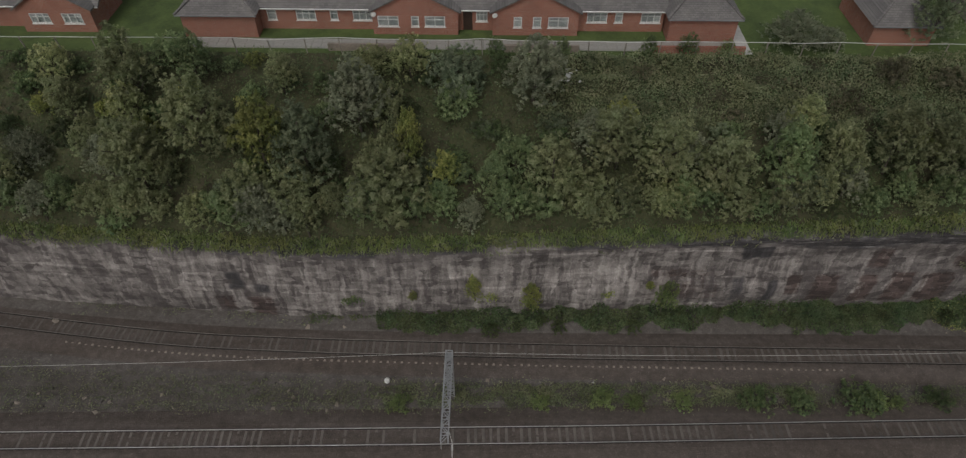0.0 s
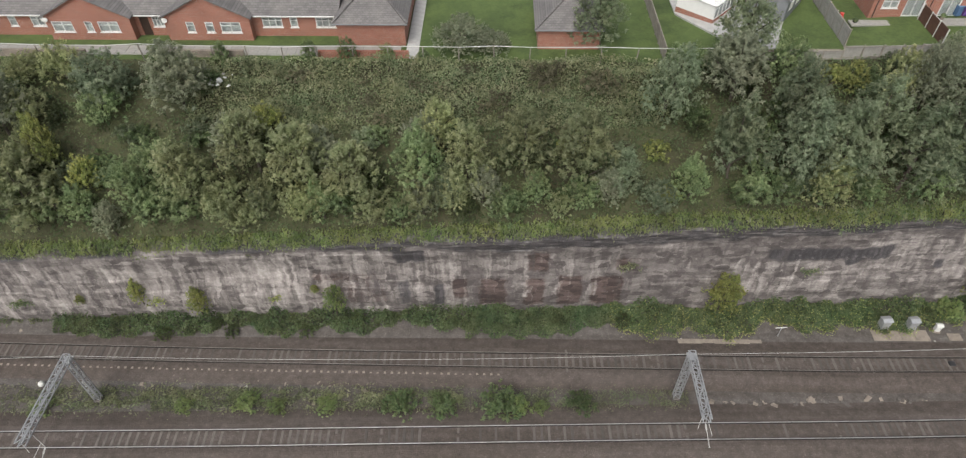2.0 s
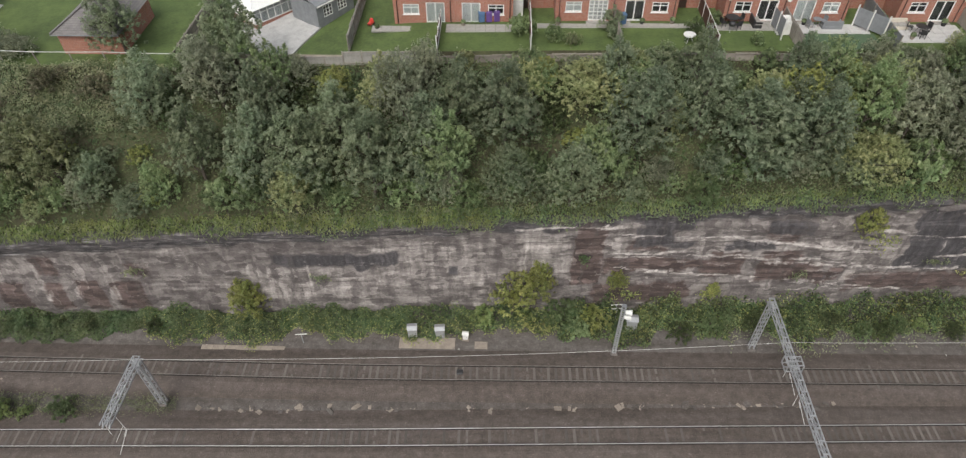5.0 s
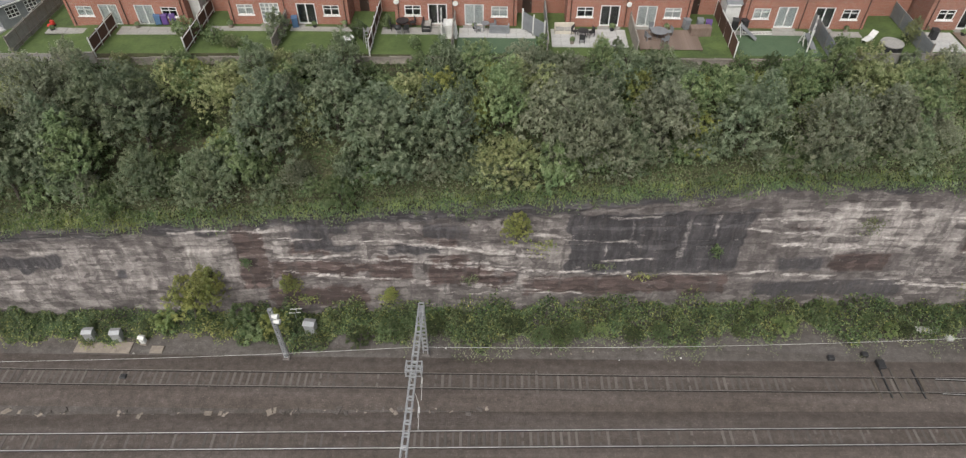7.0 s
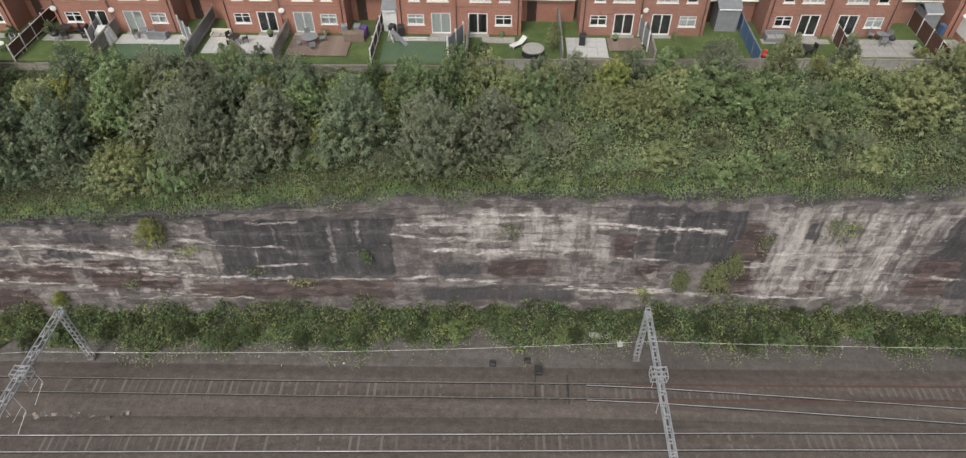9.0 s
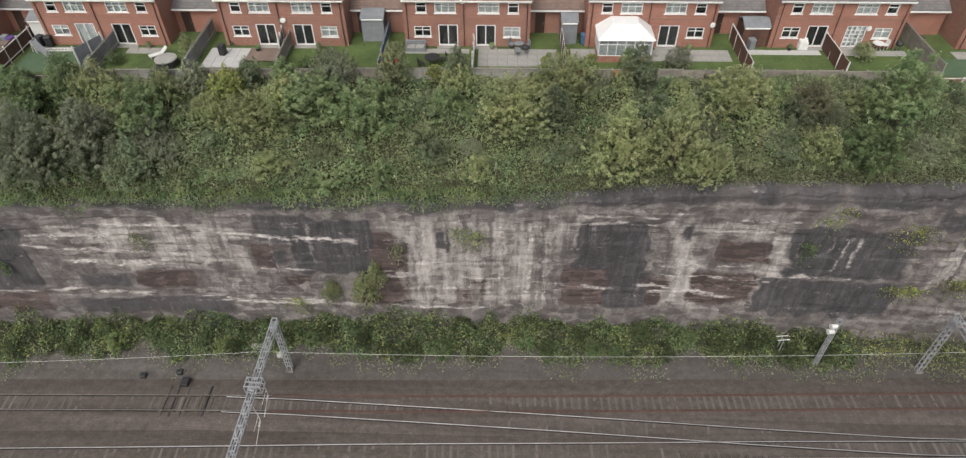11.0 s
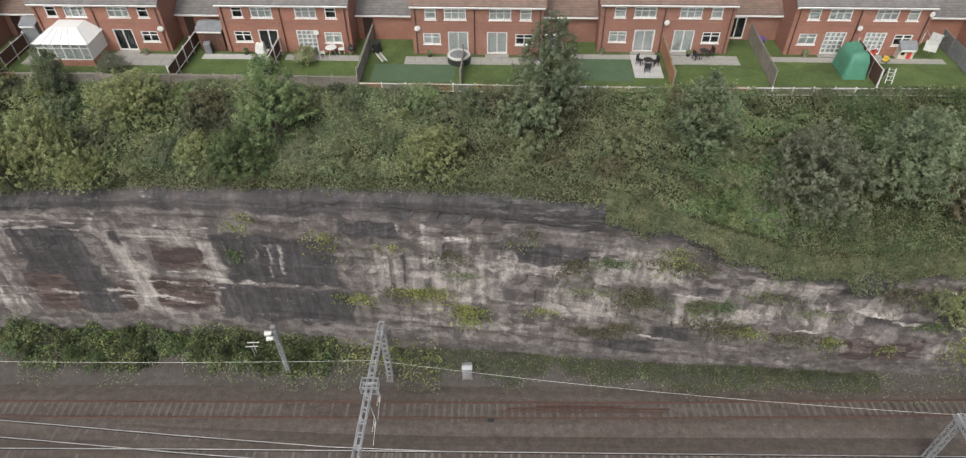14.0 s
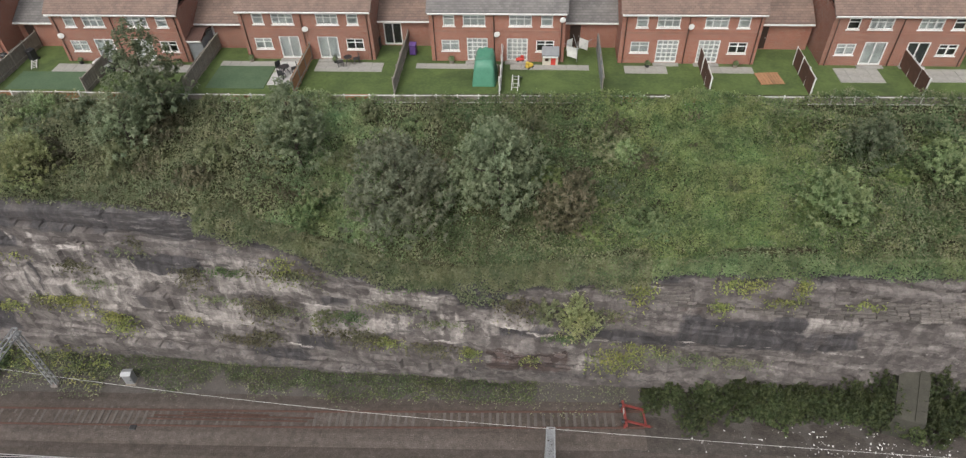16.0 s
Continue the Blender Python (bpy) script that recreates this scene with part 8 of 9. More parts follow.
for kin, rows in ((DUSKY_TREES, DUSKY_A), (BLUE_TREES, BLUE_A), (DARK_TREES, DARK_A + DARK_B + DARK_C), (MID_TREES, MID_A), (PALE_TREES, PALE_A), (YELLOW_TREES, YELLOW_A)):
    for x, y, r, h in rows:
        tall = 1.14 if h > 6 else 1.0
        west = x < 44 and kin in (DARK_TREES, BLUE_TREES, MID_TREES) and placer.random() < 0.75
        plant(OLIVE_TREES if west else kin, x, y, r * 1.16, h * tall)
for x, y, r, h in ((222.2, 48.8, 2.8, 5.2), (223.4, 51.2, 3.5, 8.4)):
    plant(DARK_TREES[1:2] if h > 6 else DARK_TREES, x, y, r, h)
for x, y, r, h in ((75.6, 42.6, 2, 3.4), (95.3, 43, 2, 3.4), (200.3, 45.9, 2.8, 4.2), (236.7, 44.6, 2, 3)):
    plant(LUSH_BUSHES, x, y, r, h)
for x, y, r, h in ((196.8, 50, 2, 3.6), (255.6, 45.4, 2.7, 5.2), (37, 51.5, 2, 2), (42, 51, 2.2, 2), (224.5, 46.5, 1.6, 1.8), (220, 51.6, 1.6, 1.8)):
    plant(RUSSET_BUSHES, x, y, r, h)

# scrub between them, thick to the west and thinning along the bank
standing = [(x, y, r) for rows in (DARK_A, DARK_B, DARK_C, MID_A, PALE_A, YELLOW_A, DUSKY_A, BLUE_A) for x, y, r, h in rows]
x = -50.0
while x < 290:
    for row in range(4):
        fy, cy = float(FENCE_Y(x)), float(CLIFF_Y(x)) + 1.4
        y = cy + (fy - 0.7 - cy) * (row + placer.random()) / 4
        px = x + placer.uniform(-1.2, 1.2)
        if any((px - a) ** 2 + (y - b) ** 2 < (0.55 * c) ** 2 for a, b, c in standing):
            continue
        s = (y - cy) / (fy - cy)
        clear = (8 < px < 46 and s > 0.5) or px > 262
        if px > 262 and placer.random() < 0.75:
            continue
        if 134 < px < 174 and s > 0.72:
            continue
        if clear:
            kin, r, h = placer.choice((BRAMBLE_BUSHES, RUSSET_BUSHES, BRAMBLE_BUSHES)), placer.uniform(1, 1.7), placer.uniform(0.7, 1.3)
        elif px < 146:
            if placer.random() < (0.3 if px < 60 else 0.38):
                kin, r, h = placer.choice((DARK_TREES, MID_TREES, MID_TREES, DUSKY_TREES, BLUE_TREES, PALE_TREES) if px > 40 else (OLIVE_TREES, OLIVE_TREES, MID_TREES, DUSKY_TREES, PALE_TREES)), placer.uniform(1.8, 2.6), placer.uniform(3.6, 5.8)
            else:
                # mostly darker leaf, painting the shade between the trees
                kin, r, h = placer.choice((LUSH_BUSHES, DARK_BUSHES, LUSH_BUSHES, LUSH_BUSHES, MID_BUSHES, SHADED_BUSHES, YELLOW_TREES)), placer.uniform(1.2, 2.1), placer.uniform(1.4, 2.4)
            if s > 0.8:
                h *= 0.75
        else:
            kin, r, h = placer.choice((MID_BUSHES, DARK_BUSHES, BRAMBLE_BUSHES, BRAMBLE_BUSHES, PALE_TREES if px < 215 else RUSSET_BUSHES, RUSSET_BUSHES if 215 < px else DUSKY_TREES)), placer.uniform(1.1, 2.2), placer.uniform(1.0, 2.6)
            if placer.random() < 0.3:
                continue
        plant(kin, px, y, r, h)
    x += 2.7 if x < 146 else 3.2


def carpet(name, x0, x1, count, where, size, leaf, label, category, seed, tilt=0.45, lift=0.45, along=None, slim=1.0):
    """A low mat of leaves; where(x, u, rng) gives the places and their upward direction."""
    rng = np.random.default_rng(seed)
    xs = rng.uniform(x0, x1, count)
    p, n = where(xs, rng.random(count), rng)
    n = n + rng.normal(size=n.shape) * tilt
    # leaves stand in tufts, some paler and taller than their neighbours
    cell = np.floor((p + rng.normal(size=p.shape) * 0.11) * np.array([1.9, 1.9, 1.3])).astype(np.int64)
    tuft = ((cell[:, 0] * 73856093) ^ (cell[:, 1] * 19349663) ^ (cell[:, 2] * 83492791)) % 997 / 997.0
    p[:, 2] += lift * (tuft - 0.4) * rng.random(count)
    way = None if along is None else np.tile(np.array(along, float), (count, 1))
    me = leaf_mesh(name, p, n, size * rng.uniform(0.6, 1.4, count), leaf, rng, 0.1, 0.1 + 0.55 * tuft + 0.35 * rng.random(count), way, slim)
    return tagged(new(name, me), label, category, kind="stuff")


hum = lattice((500, 60), (160, 20), 31)


def hummock(x, y, amp):
    u, v = np.clip((x + 80) / 400 * 499, 0, 498.99), np.clip((y - 36) / 22 * 59, 0, 58.99)
    i, j = u.astype(int), v.astype(int)
    a, b = u - i, v - j
    h = (hum[i, j] * (1 - a) + hum[i + 1, j] * a) * (1 - b) + (hum[i, j + 1] * (1 - a) + hum[i + 1, j + 1] * a) * b
    return amp * h


def on_bank(lo, hi, amp):
    def where(x, u, rng):
        cy, fy = CLIFF_Y(x) + 0.9, FENCE_Y(x)
        y = cy + (fy - 0.1 - cy) * (lo + (hi - lo) * u)
        z = slope_z(x, y) + hummock(x, y, amp) + rng.uniform(-0.25, 0.12, len(x))
        n = np.stack([np.zeros_like(x), np.full_like(x, -0.45), np.ones_like(x)], 1)
        return np.stack([x, y, z], 1), n
    return where


# darker leaf under the trees: shade in the gaps is put into the colour
carpet("bramble_thicket", -52, 60, 42000, on_bank(0, 1, 0.9), 0.174, LEAF_LUSH, "tangled green brambles and nettles covering the bank", "brambles", 41)
carpet("bramble_thicket", 5, 48, 31200, on_bank(0.5, 1, 1.0), 0.168, LEAF_BRAMBLE, "olive and brown brambles on the open bank", "brambles", 42)
carpet("bramble_thicket", 60, 150, 38400, on_bank(0, 1, 0.9), 0.174, LEAF_LUSH, "tangled green brambles under the trees", "brambles", 43)
carpet("bramble_thicket", 130, 215, 42000, on_bank(0, 1, 1.3), 0.18, LEAF_MID, "dense green bramble bank below the gardens", "brambles", 44)
carpet("bramble_thicket", 138, 215, 36000, on_bank(0, 1, 1.5), 0.17, LEAF_BRAMBLE, "olive bramble sprays over the green bank", "brambles", 40)
carpet("bramble_thicket", 195, 262, 88800, on_bank(0, 1, 1.3), 0.144, LEAF_BRAMBLE, "olive bramble bank below the garden fence", "brambles", 45)
carpet("knotweed_bank", 246, 300, 60000, on_bank(0, 1, 1.7), 0.155, LEAF_LUSH, "bright green creeper smothering the bank", "creeper", 46)


carpet("bramble_thicket", 60, 262, 20400, on_bank(-0.06, 0.2, 1.2), 0.151, LEAF_BRAMBLE, "brambles crowding the top of the rock", "brambles", 38)
carpet("knotweed_bank", 250, 300, 10800, on_bank(-0.06, 0.3, 1.5), 0.143, LEAF_BRAMBLE, "olive creeper above the stone wall", "creeper", 39)


def patchy_bank(cx, half, amp):
    def where(x, u, rng):
        x = cx + half * np.clip(rng.normal(size=len(x)) * 0.5, -1.4, 1.4) + 2.5 * np.sin(u * 5)
        return on_bank(0.0, 1, amp)(x, u, rng)
    return where


carpet("creeper_patch", 255, 280, 62400, patchy_bank(267, 9, 1.75), 0.147, LEAF_BRIGHT, "bright green sunlit creeper on the bank", "creeper", 47)
carpet("creeper_patch", 225, 260, 24000, patchy_bank(238, 6, 1.5), 0.168, LEAF_MID, "green creeper patch on the bank", "creeper", 48)
carpet("bramble_thicket", 270, 300, 31200, on_bank(0, 1, 1.7), 0.168, LEAF_BRAMBLE, "olive brambles at the end of the bank", "brambles", 49)


def over_lip(reach, drop, back=1.9):
    """Growth along the lip of the rock, in bays and tongues that hang some way down its face."""
    def where(x, u, rng):
        wave = np.clip(0.42 + 0.3 * np.sin(x * 0.61 + 0.4 * np.sin(x * 0.23)) + 0.3 * np.sin(x * 1.43 + 1) * np.sin(x * 0.37 + 1), 0.05, 1)
        y = CLIFF_Y(x) + back - reach * u + rng.normal(size=len(x)) * 0.1
        hang = np.clip((u - 0.55) / 0.45, 0, 1) * drop * wave * rng.random(len(x)) ** 0.7
        z = CLIFF_TOP(x) + 0.7 - 0.45 * u - hang + rng.uniform(-0.15, 0.25, len(x))
        n = np.stack([np.zeros_like(x), -0.3 - u, 1.1 - u * 0.6], 1)
        return np.stack([x, y, z], 1), n
    return where


HANG = (0.0, -0.75, -0.65)
carpet("grass_fringe", -50, 78, 20000, over_lip(1.9, 1.3), 0.3, LEAF_GRASS, "long yellow-green grass along the lip of the rock", "grass", 51, along=HANG, slim=0.42)
carpet("ivy_fringe", -50, 70, 9000, over_lip(2.0, 1.5), 0.16, LEAF_BRAMBLE, "dry grass and ivy along the lip of the rock", "ivy", 56)
carpet("grass_fringe", 70, 172, 8000, over_lip(1.8, 1.6), 0.28, LEAF_GRASS, "grass hanging in tufts over the rock's lip", "grass", 58, along=HANG, slim=0.42)
carpet("ivy_fringe", 60, 178, 24000, over_lip(2.0, 2.2), 0.15, LEAF_MID, "ivy and brambles hanging over the rock's lip", "ivy", 52)
carpet("ivy_fringe", 178, 236, 9000, over_lip(1.4, 0.9), 0.15, LEAF_BRAMBLE, "sparse bramble shoots along the rock's lip", "ivy", 53)
carpet("ivy_fringe", 228, 262, 33000, over_lip(2.4, 2.4), 0.16, LEAF_BRAMBLE, "thick brambles spilling over the broken lip", "ivy", 54)
carpet("ivy_fringe", 255, 296, 24000, over_lip(2.0, 1.2), 0.16, LEAF_MID, "brambles above the stone wall", "ivy", 55)


def verge(depth, amp):
    def where(x, u, rng):
        ragged = 0.78 + 0.2 * np.sin(x * 0.53 + 1) * np.sin(x * 0.19) + 0.15 * np.sin(x * 1.7 + 2) * np.sin(x * 0.83)
        y = CLIFF_Y(x) + 0.3 - depth * np.clip(ragged, 0.3, 1.1) * u
        lump = hummock(x * 1.9 - 60 * np.floor((x * 1.9 + 80) / 400), y + 4, 1.0) ** 1.5 * 1.5
        z = amp * (0.3 + 1.15 * lump) * np.clip(1.15 - u, 0.05, 1) * rng.uniform(0.45, 1.0, len(x)) - 0.15
        n = np.stack([np.zeros_like(x), np.full_like(x, -0.5), np.ones_like(x)], 1)
        return np.stack([x, y, z], 1), n
    return where


carpet("verge_weeds", -40, -6, 3000, verge(2.0, 0.35), 0.15, LEAF_BRAMBLE, "thin weeds at the foot of the rock", "weeds", 60)
carpet("verge_scrub", -17, -7, 1500, verge(1.8, 0.7), 0.17, LEAF_SHADED, "thinning green scrub at the foot of the rock", "scrub", 57)
carpet("verge_scrub", -10, 70, 20000, verge(2.8, 1.2), 0.18, LEAF_SHADED, "scrub in shade-darkened green along the foot of the rock", "scrub", 69)
carpet("verge_scrub", -9, 70, 18000, verge(3.0, 1.3), 0.18, LEAF_LUSH, "green scrub along the foot of the rock", "scrub", 61)
carpet("verge_scrub", 30, 112, 36000, verge(4.0, 1.3), 0.185, LEAF_LUSH, "olive scrub and weeds along the foot of the rock", "scrub", 62)
carpet("verge_scrub", 84, 205, 34000, verge(4.9, 1.9), 0.185, LEAF_SHADED, "shrubs in shade-darkened green along the foot of the rock", "scrub", 63)
carpet("verge_scrub", 84, 205, 19000, verge(5.2, 2.1), 0.185, LEAF_LUSH, "thick green shrubs along the foot of the rock", "scrub", 66)
carpet("verge_weeds", 80, 215, 9000, verge(5.0, 2.0), 0.18, LEAF_YELLOW, "yellow-green shoots among the shrubs", "weeds", 68)
carpet("verge_weeds", 44, 100, 9000, verge(4.6, 1.2), 0.126, LEAF_YELLOW, "yellow-green nettles and shoots among the scrub", "weeds", 59)
carpet("verge_weeds", 100, 215, 14000, verge(6.8, 0.8), 0.14, LEAF_BRAMBLE, "yellowish weeds at the edge of the ballast", "weeds", 64)
carpet("verge_weeds", 200, 254, 15600, verge(3.6, 0.9), 0.126, LEAF_SHADED, "rough grass and weeds at the foot of the rock", "weeds", 65)
carpet("verge_weeds", 200, 262, 4800, verge(4.4, 0.7), 0.126, LEAF_BRAMBLE, "dry olive weeds at the foot of the rock", "weeds", 67)


def strip_between(a, b):
    def where(x, u, rng):
        y = NEAR_Y(x) + 2.2 + (FAR_Y(x) - NEAR_Y(x) - 4.6) * (a + (b - a) * u)
        y = y + rng.normal(size=len(x)) * 0.35
        keep = hummock(x * 2.3 + 40, (y - 26) * 2.5 + 36, 1.0) + 0.25 * rng.normal(size=len(x))
        z = -0.34 + np.where(keep > 0.42, 0.36 * rng.random(len(x)), -0.4)
        return np.stack([x, y, z], 1), np.stack([np.zeros_like(x), np.zeros_like(x), np.ones_like(x)], 1)
    return where


carpet("trackside_weeds", -10, 30, 9000, strip_between(0.25, 0.7), 0.17, LEAF_BRAMBLE, "olive weeds and dead stalks between the tracks", "weeds", 72)
carpet("trackside_weeds", -60, 50, 33000, strip_between(0.1, 0.75), 0.125, LEAF_BRAMBLE, "thin weeds and dry grass between the tracks", "weeds", 71)
for x, y, r, h in ((24.6, 29.2, 1.9, 1.5), (28.2, 29.0, 1.7, 1.3), (33.2, 29.4, 2.3, 2.5), (34.8, 29.2, 1.4, 1.5), (40.3, 29.6, 1.6, 1.6), (36.9, 29.2, 1.0, 0.8), (11, 29.3, 1.5, 1.0), (13.6, 29, 1.2, 0.9), (-7, 28.6, 1.3, 0.9), (5.4, 29.0, 1.2, 0.7), (18.0, 29.2, 1.3, 0.8)):
    plant(LUSH_BUSHES if r > 1.5 else BRIGHT_BUSHES, x, y, r, h, -0.35, 0.05)
# bushes along the lip of the rock and against the garden fence
x = -50.0
while x < 225:
    if x < 146:
        y = float(CLIFF_Y(x)) + placer.uniform(1.5, 2.6)
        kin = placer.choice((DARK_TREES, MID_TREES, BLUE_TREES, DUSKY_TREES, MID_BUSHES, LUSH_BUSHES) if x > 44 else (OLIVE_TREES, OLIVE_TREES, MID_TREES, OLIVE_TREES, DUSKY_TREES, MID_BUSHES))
        if placer.random() < (0.8 if x > 46 else 0.95):
            plant(kin, x, y, placer.uniform(1.5, 2.2), placer.uniform(2.6, 5.0) if x < 46 else placer.uniform(2.0, 4.4))
    if 66 < x and placer.random() < (0.75 if x < 134 else 0.0 if x < 174 else 0.3):
        kin = placer.choice((MID_BUSHES, LUSH_BUSHES, PALE_TREES, DARK_BUSHES, BRAMBLE_BUSHES, DUSKY_TREES))
        plant(kin, x + 1.1, float(FENCE_Y(x)) - placer.uniform(0.7, 1.2), placer.uniform(0.9, 1.5), placer.uniform(1.4, 2.6))
    x += placer.uniform(1.7, 2.8)
# overgrown stretch of the garden fence
for kin, x, y, r, h in ((DARK_BUSHES, 143, 52.9, 1.5, 2.6), (DUSKY_TREES, 146, 52.3, 1.7, 3.4), (YELLOW_TREES, 149.2, 51.8, 2.0, 3.4), (DARK_BUSHES, 150.8, 53.0, 1.6, 3.2), (MID_BUSHES, 153.5, 53.0, 1.7, 3.2), (PALE_TREES, 153.9, 51.0, 2.0, 3.6), (DUSKY_TREES, 157.8, 52.7, 2.5, 4.2), (OLIVE_TREES, 163.0, 52.6, 1.8, 5.4), (PALE_TREES, 168.4, 52.4, 1.9, 3.0), (PALE_TREES, 177.2, 52.2, 3.0, 4.4)):
    plant(kin, x, y, r, h)
# bushes on the face and at the foot of the rock
for kin, x, z, r, h, off in ((YELLOW_TREES, 4.6, 1.4, 1.3, 4.0, -0.6), (BRIGHT_BUSHES, 17.5, 1.2, 1.3, 4.4, -0.7), (YELLOW_TREES, -0.5, 3.0, 1.0, 3.2, -0.5), (YELLOW_TREES, 15.9, 3.8, 0.5, 1.3, -0.4), (YELLOW_TREES, -6.4, 2.8, 0.6, 1.3, -0.4), (YELLOW_TREES, 54.6, 0.6, 2.2, 5.4, -0.8), (YELLOW_TREES, 79.6, 1.0, 2.4, 5.2, -1.0), (YELLOW_TREES, 81.9, 2.4, 1.9, 5.4, -0.9), (LUSH_BUSHES, 84.6, 0, 2.2, 3.0, -1.8), (YELLOW_TREES, 87.6, 0, 2.0, 2.6, -2.2), (MID_BUSHES, 86.0, 0, 1.8, 2.2, -2.8), (BRIGHT_BUSHES, 77, 0, 1.6, 2, -1.6), (YELLOW_TREES, 89.4, 3.6, 1.2, 2.4, -0.6), (YELLOW_TREES, 110.1, 10.4, 1.5, 3.2, -0.4), (YELLOW_TREES, 98.6, 2.4, 0.9, 2.0, -0.6), (PALE_TREES, 159.6, 3.4, 1.5, 4.6, -0.8), (PALE_TREES, 161.0, 6.0, 1.0, 3.6, -0.7), (PALE_TREES, 156.6, 4.2, 1.1, 2.6, -0.6), (BRAMBLE_BUSHES, 236.5, 8.0, 1.5, 0.9, -0.4), (PALE_TREES, 257.2, 7.2, 1.9, 5.6, -0.7), (BRAMBLE_BUSHES, 254.6, 9.4, 1.6, 2.4, -0.5)):
    plant(kin, x, float(CLIFF_Y(x)) + off, r, h, z, 0.1)


def ledge_weeds(spots, leaf, per, label, seed):
    """Tufts rooted in the ledges of the rock: x, height, spread along, hang."""
    rng = np.random.default_rng(seed)
    P, N = [], []
    for x, z, wide, hang in spots:
        n = int(per * (0.4 + wide * 0.6) * (0.6 + hang * 0.5))
        dx = np.clip(rng.normal(size=n), -2, 2) * wide * 0.6
        dz = -np.abs(rng.normal(size=n)) * hang * 0.6 + rng.uniform(0, 0.5, n) * (0.5 + 0.5 * np.sin(dx * 4 + x)) - 0.1 * np.abs(dx)
        dy = -0.35 - np.abs(rng.normal(size=n)) * 0.28 - 0.15 * hang * rng.random(n)
        P.append(np.stack([x + dx, CLIFF_Y(x + dx) + dy + 0.06 * (z - 5), z + dz], 1))
        N.append(np.tile([0.0, -0.7, 0.8], (n, 1)) + rng.normal(size=(n, 3)) * 0.5)
    me = leaf_mesh("ledge_weeds", np.concatenate(P), np.concatenate(N), 0.17 * rng.uniform(0.6, 1.4, sum(len(q) for q in P)), leaf, rng, 0.3)
    return tagged(new("ledge_weeds", me), label, "weeds", kind="stuff")


ledge_weeds([(0.8, 3.6, 0.8, 0.8), (12, 3.4, 0.5, 0.5), (90.5, 3.2, 1.2, 0.8), (98, 3, 0.8, 0.9), (112.5, 10, 1.1, 1.2), (122, 5.6, 1.2, 0.4), (153.4, 4.2, 1, 1.6), (206, 14.2, 1.8, 0.8), (210.5, 13.4, 2.2, 0.9), (213.5, 8.2, 1.6, 0.8), (224, 6.8, 1.4, 0.7), (253.4, 4.4, 0.8, 0.8), (272, 12.2, 1.6, 0.7), (278, 12.1, 1.2, 0.6), (170, 12.5, 0.8, 1.6), (262, 6.6, 2.5, 1.2)], LEAF_YELLOW, 95, "yellow-green tufts rooted in the rock's ledges", 91)
ledge_weeds([(45, 7, 0.9, 0.5), (62, 6, 0.8, 0.4), (106, 5.6, 0.7, 0.6), (118, 7, 1, 0.3), (141, 12, 0.9, 1.5), (163, 11, 0.6, 1.4), (168.5, 13, 0.9, 1.8), (217, 10.5, 1.6, 0.5), (228, 9.6, 2.4, 0.6), (232.5, 9, 2.2, 0.9), (242, 10, 2.6, 0.6), (246, 8.4, 2.2, 0.5), (250, 11.6, 1.8, 0.9), (235, 13, 2, 0.7), (221, 14.5, 2.5, 0.6), (265, 5.6, 3, 1), (270, 5.4, 2.5, 1.2), (259, 10.6, 2, 1.5)], LEAF_BRAMBLE, 130, "olive weeds and brambles trailing from the ledges", 92)
ledge_weeds([(229, 12.8, 1.6, 0.5), (238.6, 8.8, 1.2, 0.9), (244, 12.6, 2, 0.6), (256, 7.2, 1.5, 0.5), (-12, 3.2, 0.9, 0.4), (86, 8, 0.4, 0.6), (128, 9, 0.5, 1.2), (198, 12, 0.6, 1.6)], LEAF_LUSH, 190, "green plants trailing from the ledges", 93)
ledge_weeds([(205.8, 14.5, 1.4, 2.2), (207.6, 7.4, 1.7, 1.1), (217.0, 6.9, 0.9, 2.3), (234.0, 14.5, 1.3, 2.1), (241.2, 5.9, 1.4, 1.0), (198.9, 14.9, 1.1, 1.2), (199.7, 16.1, 1.3, 1.0), (248.3, 5.3, 0.8, 1.4), (261.5, 13.3, 1.0, 2.1), (268.8, 14.2, 1.8, 1.4), (267.6, 11.6, 0.8, 1.2), (273.1, 14.3, 0.5, 1.8), (260.3, 5.7, 2.0, 2.6), (213.8, 8.9, 2.3, 1.9), (218.0, 6.6, 1.3, 2.0)], LEAF_YELLOW, 170, "yellow-green plants hanging from ledges of the broken rock", 94)
ledge_weeds([(216.3, 12.8, 1.5, 1.2), (231.5, 10.0, 2.0, 2.7), (227.7, 5.0, 1.3, 0.9), (222.5, 15.6, 0.7, 1.0), (226.0, 12.9, 1.3, 2.2), (238.0, 6.9, 2.7, 1.2), (237.0, 15.3, 1.2, 1.5), (211.3, 8.2, 1.2, 1.2), (230.7, 5.6, 1.4, 0.9), (234.0, 13.6, 2.7, 1.3), (252.1, 11.5, 1.5, 2.3), (245.1, 5.6, 1.9, 1.3), (239.4, 6.3, 1.7, 1.3), (229.6, 4.7, 1.0, 1.0)], LEAF_RUSSET, 170, "olive-brown growth trailing over the broken rock", 95)
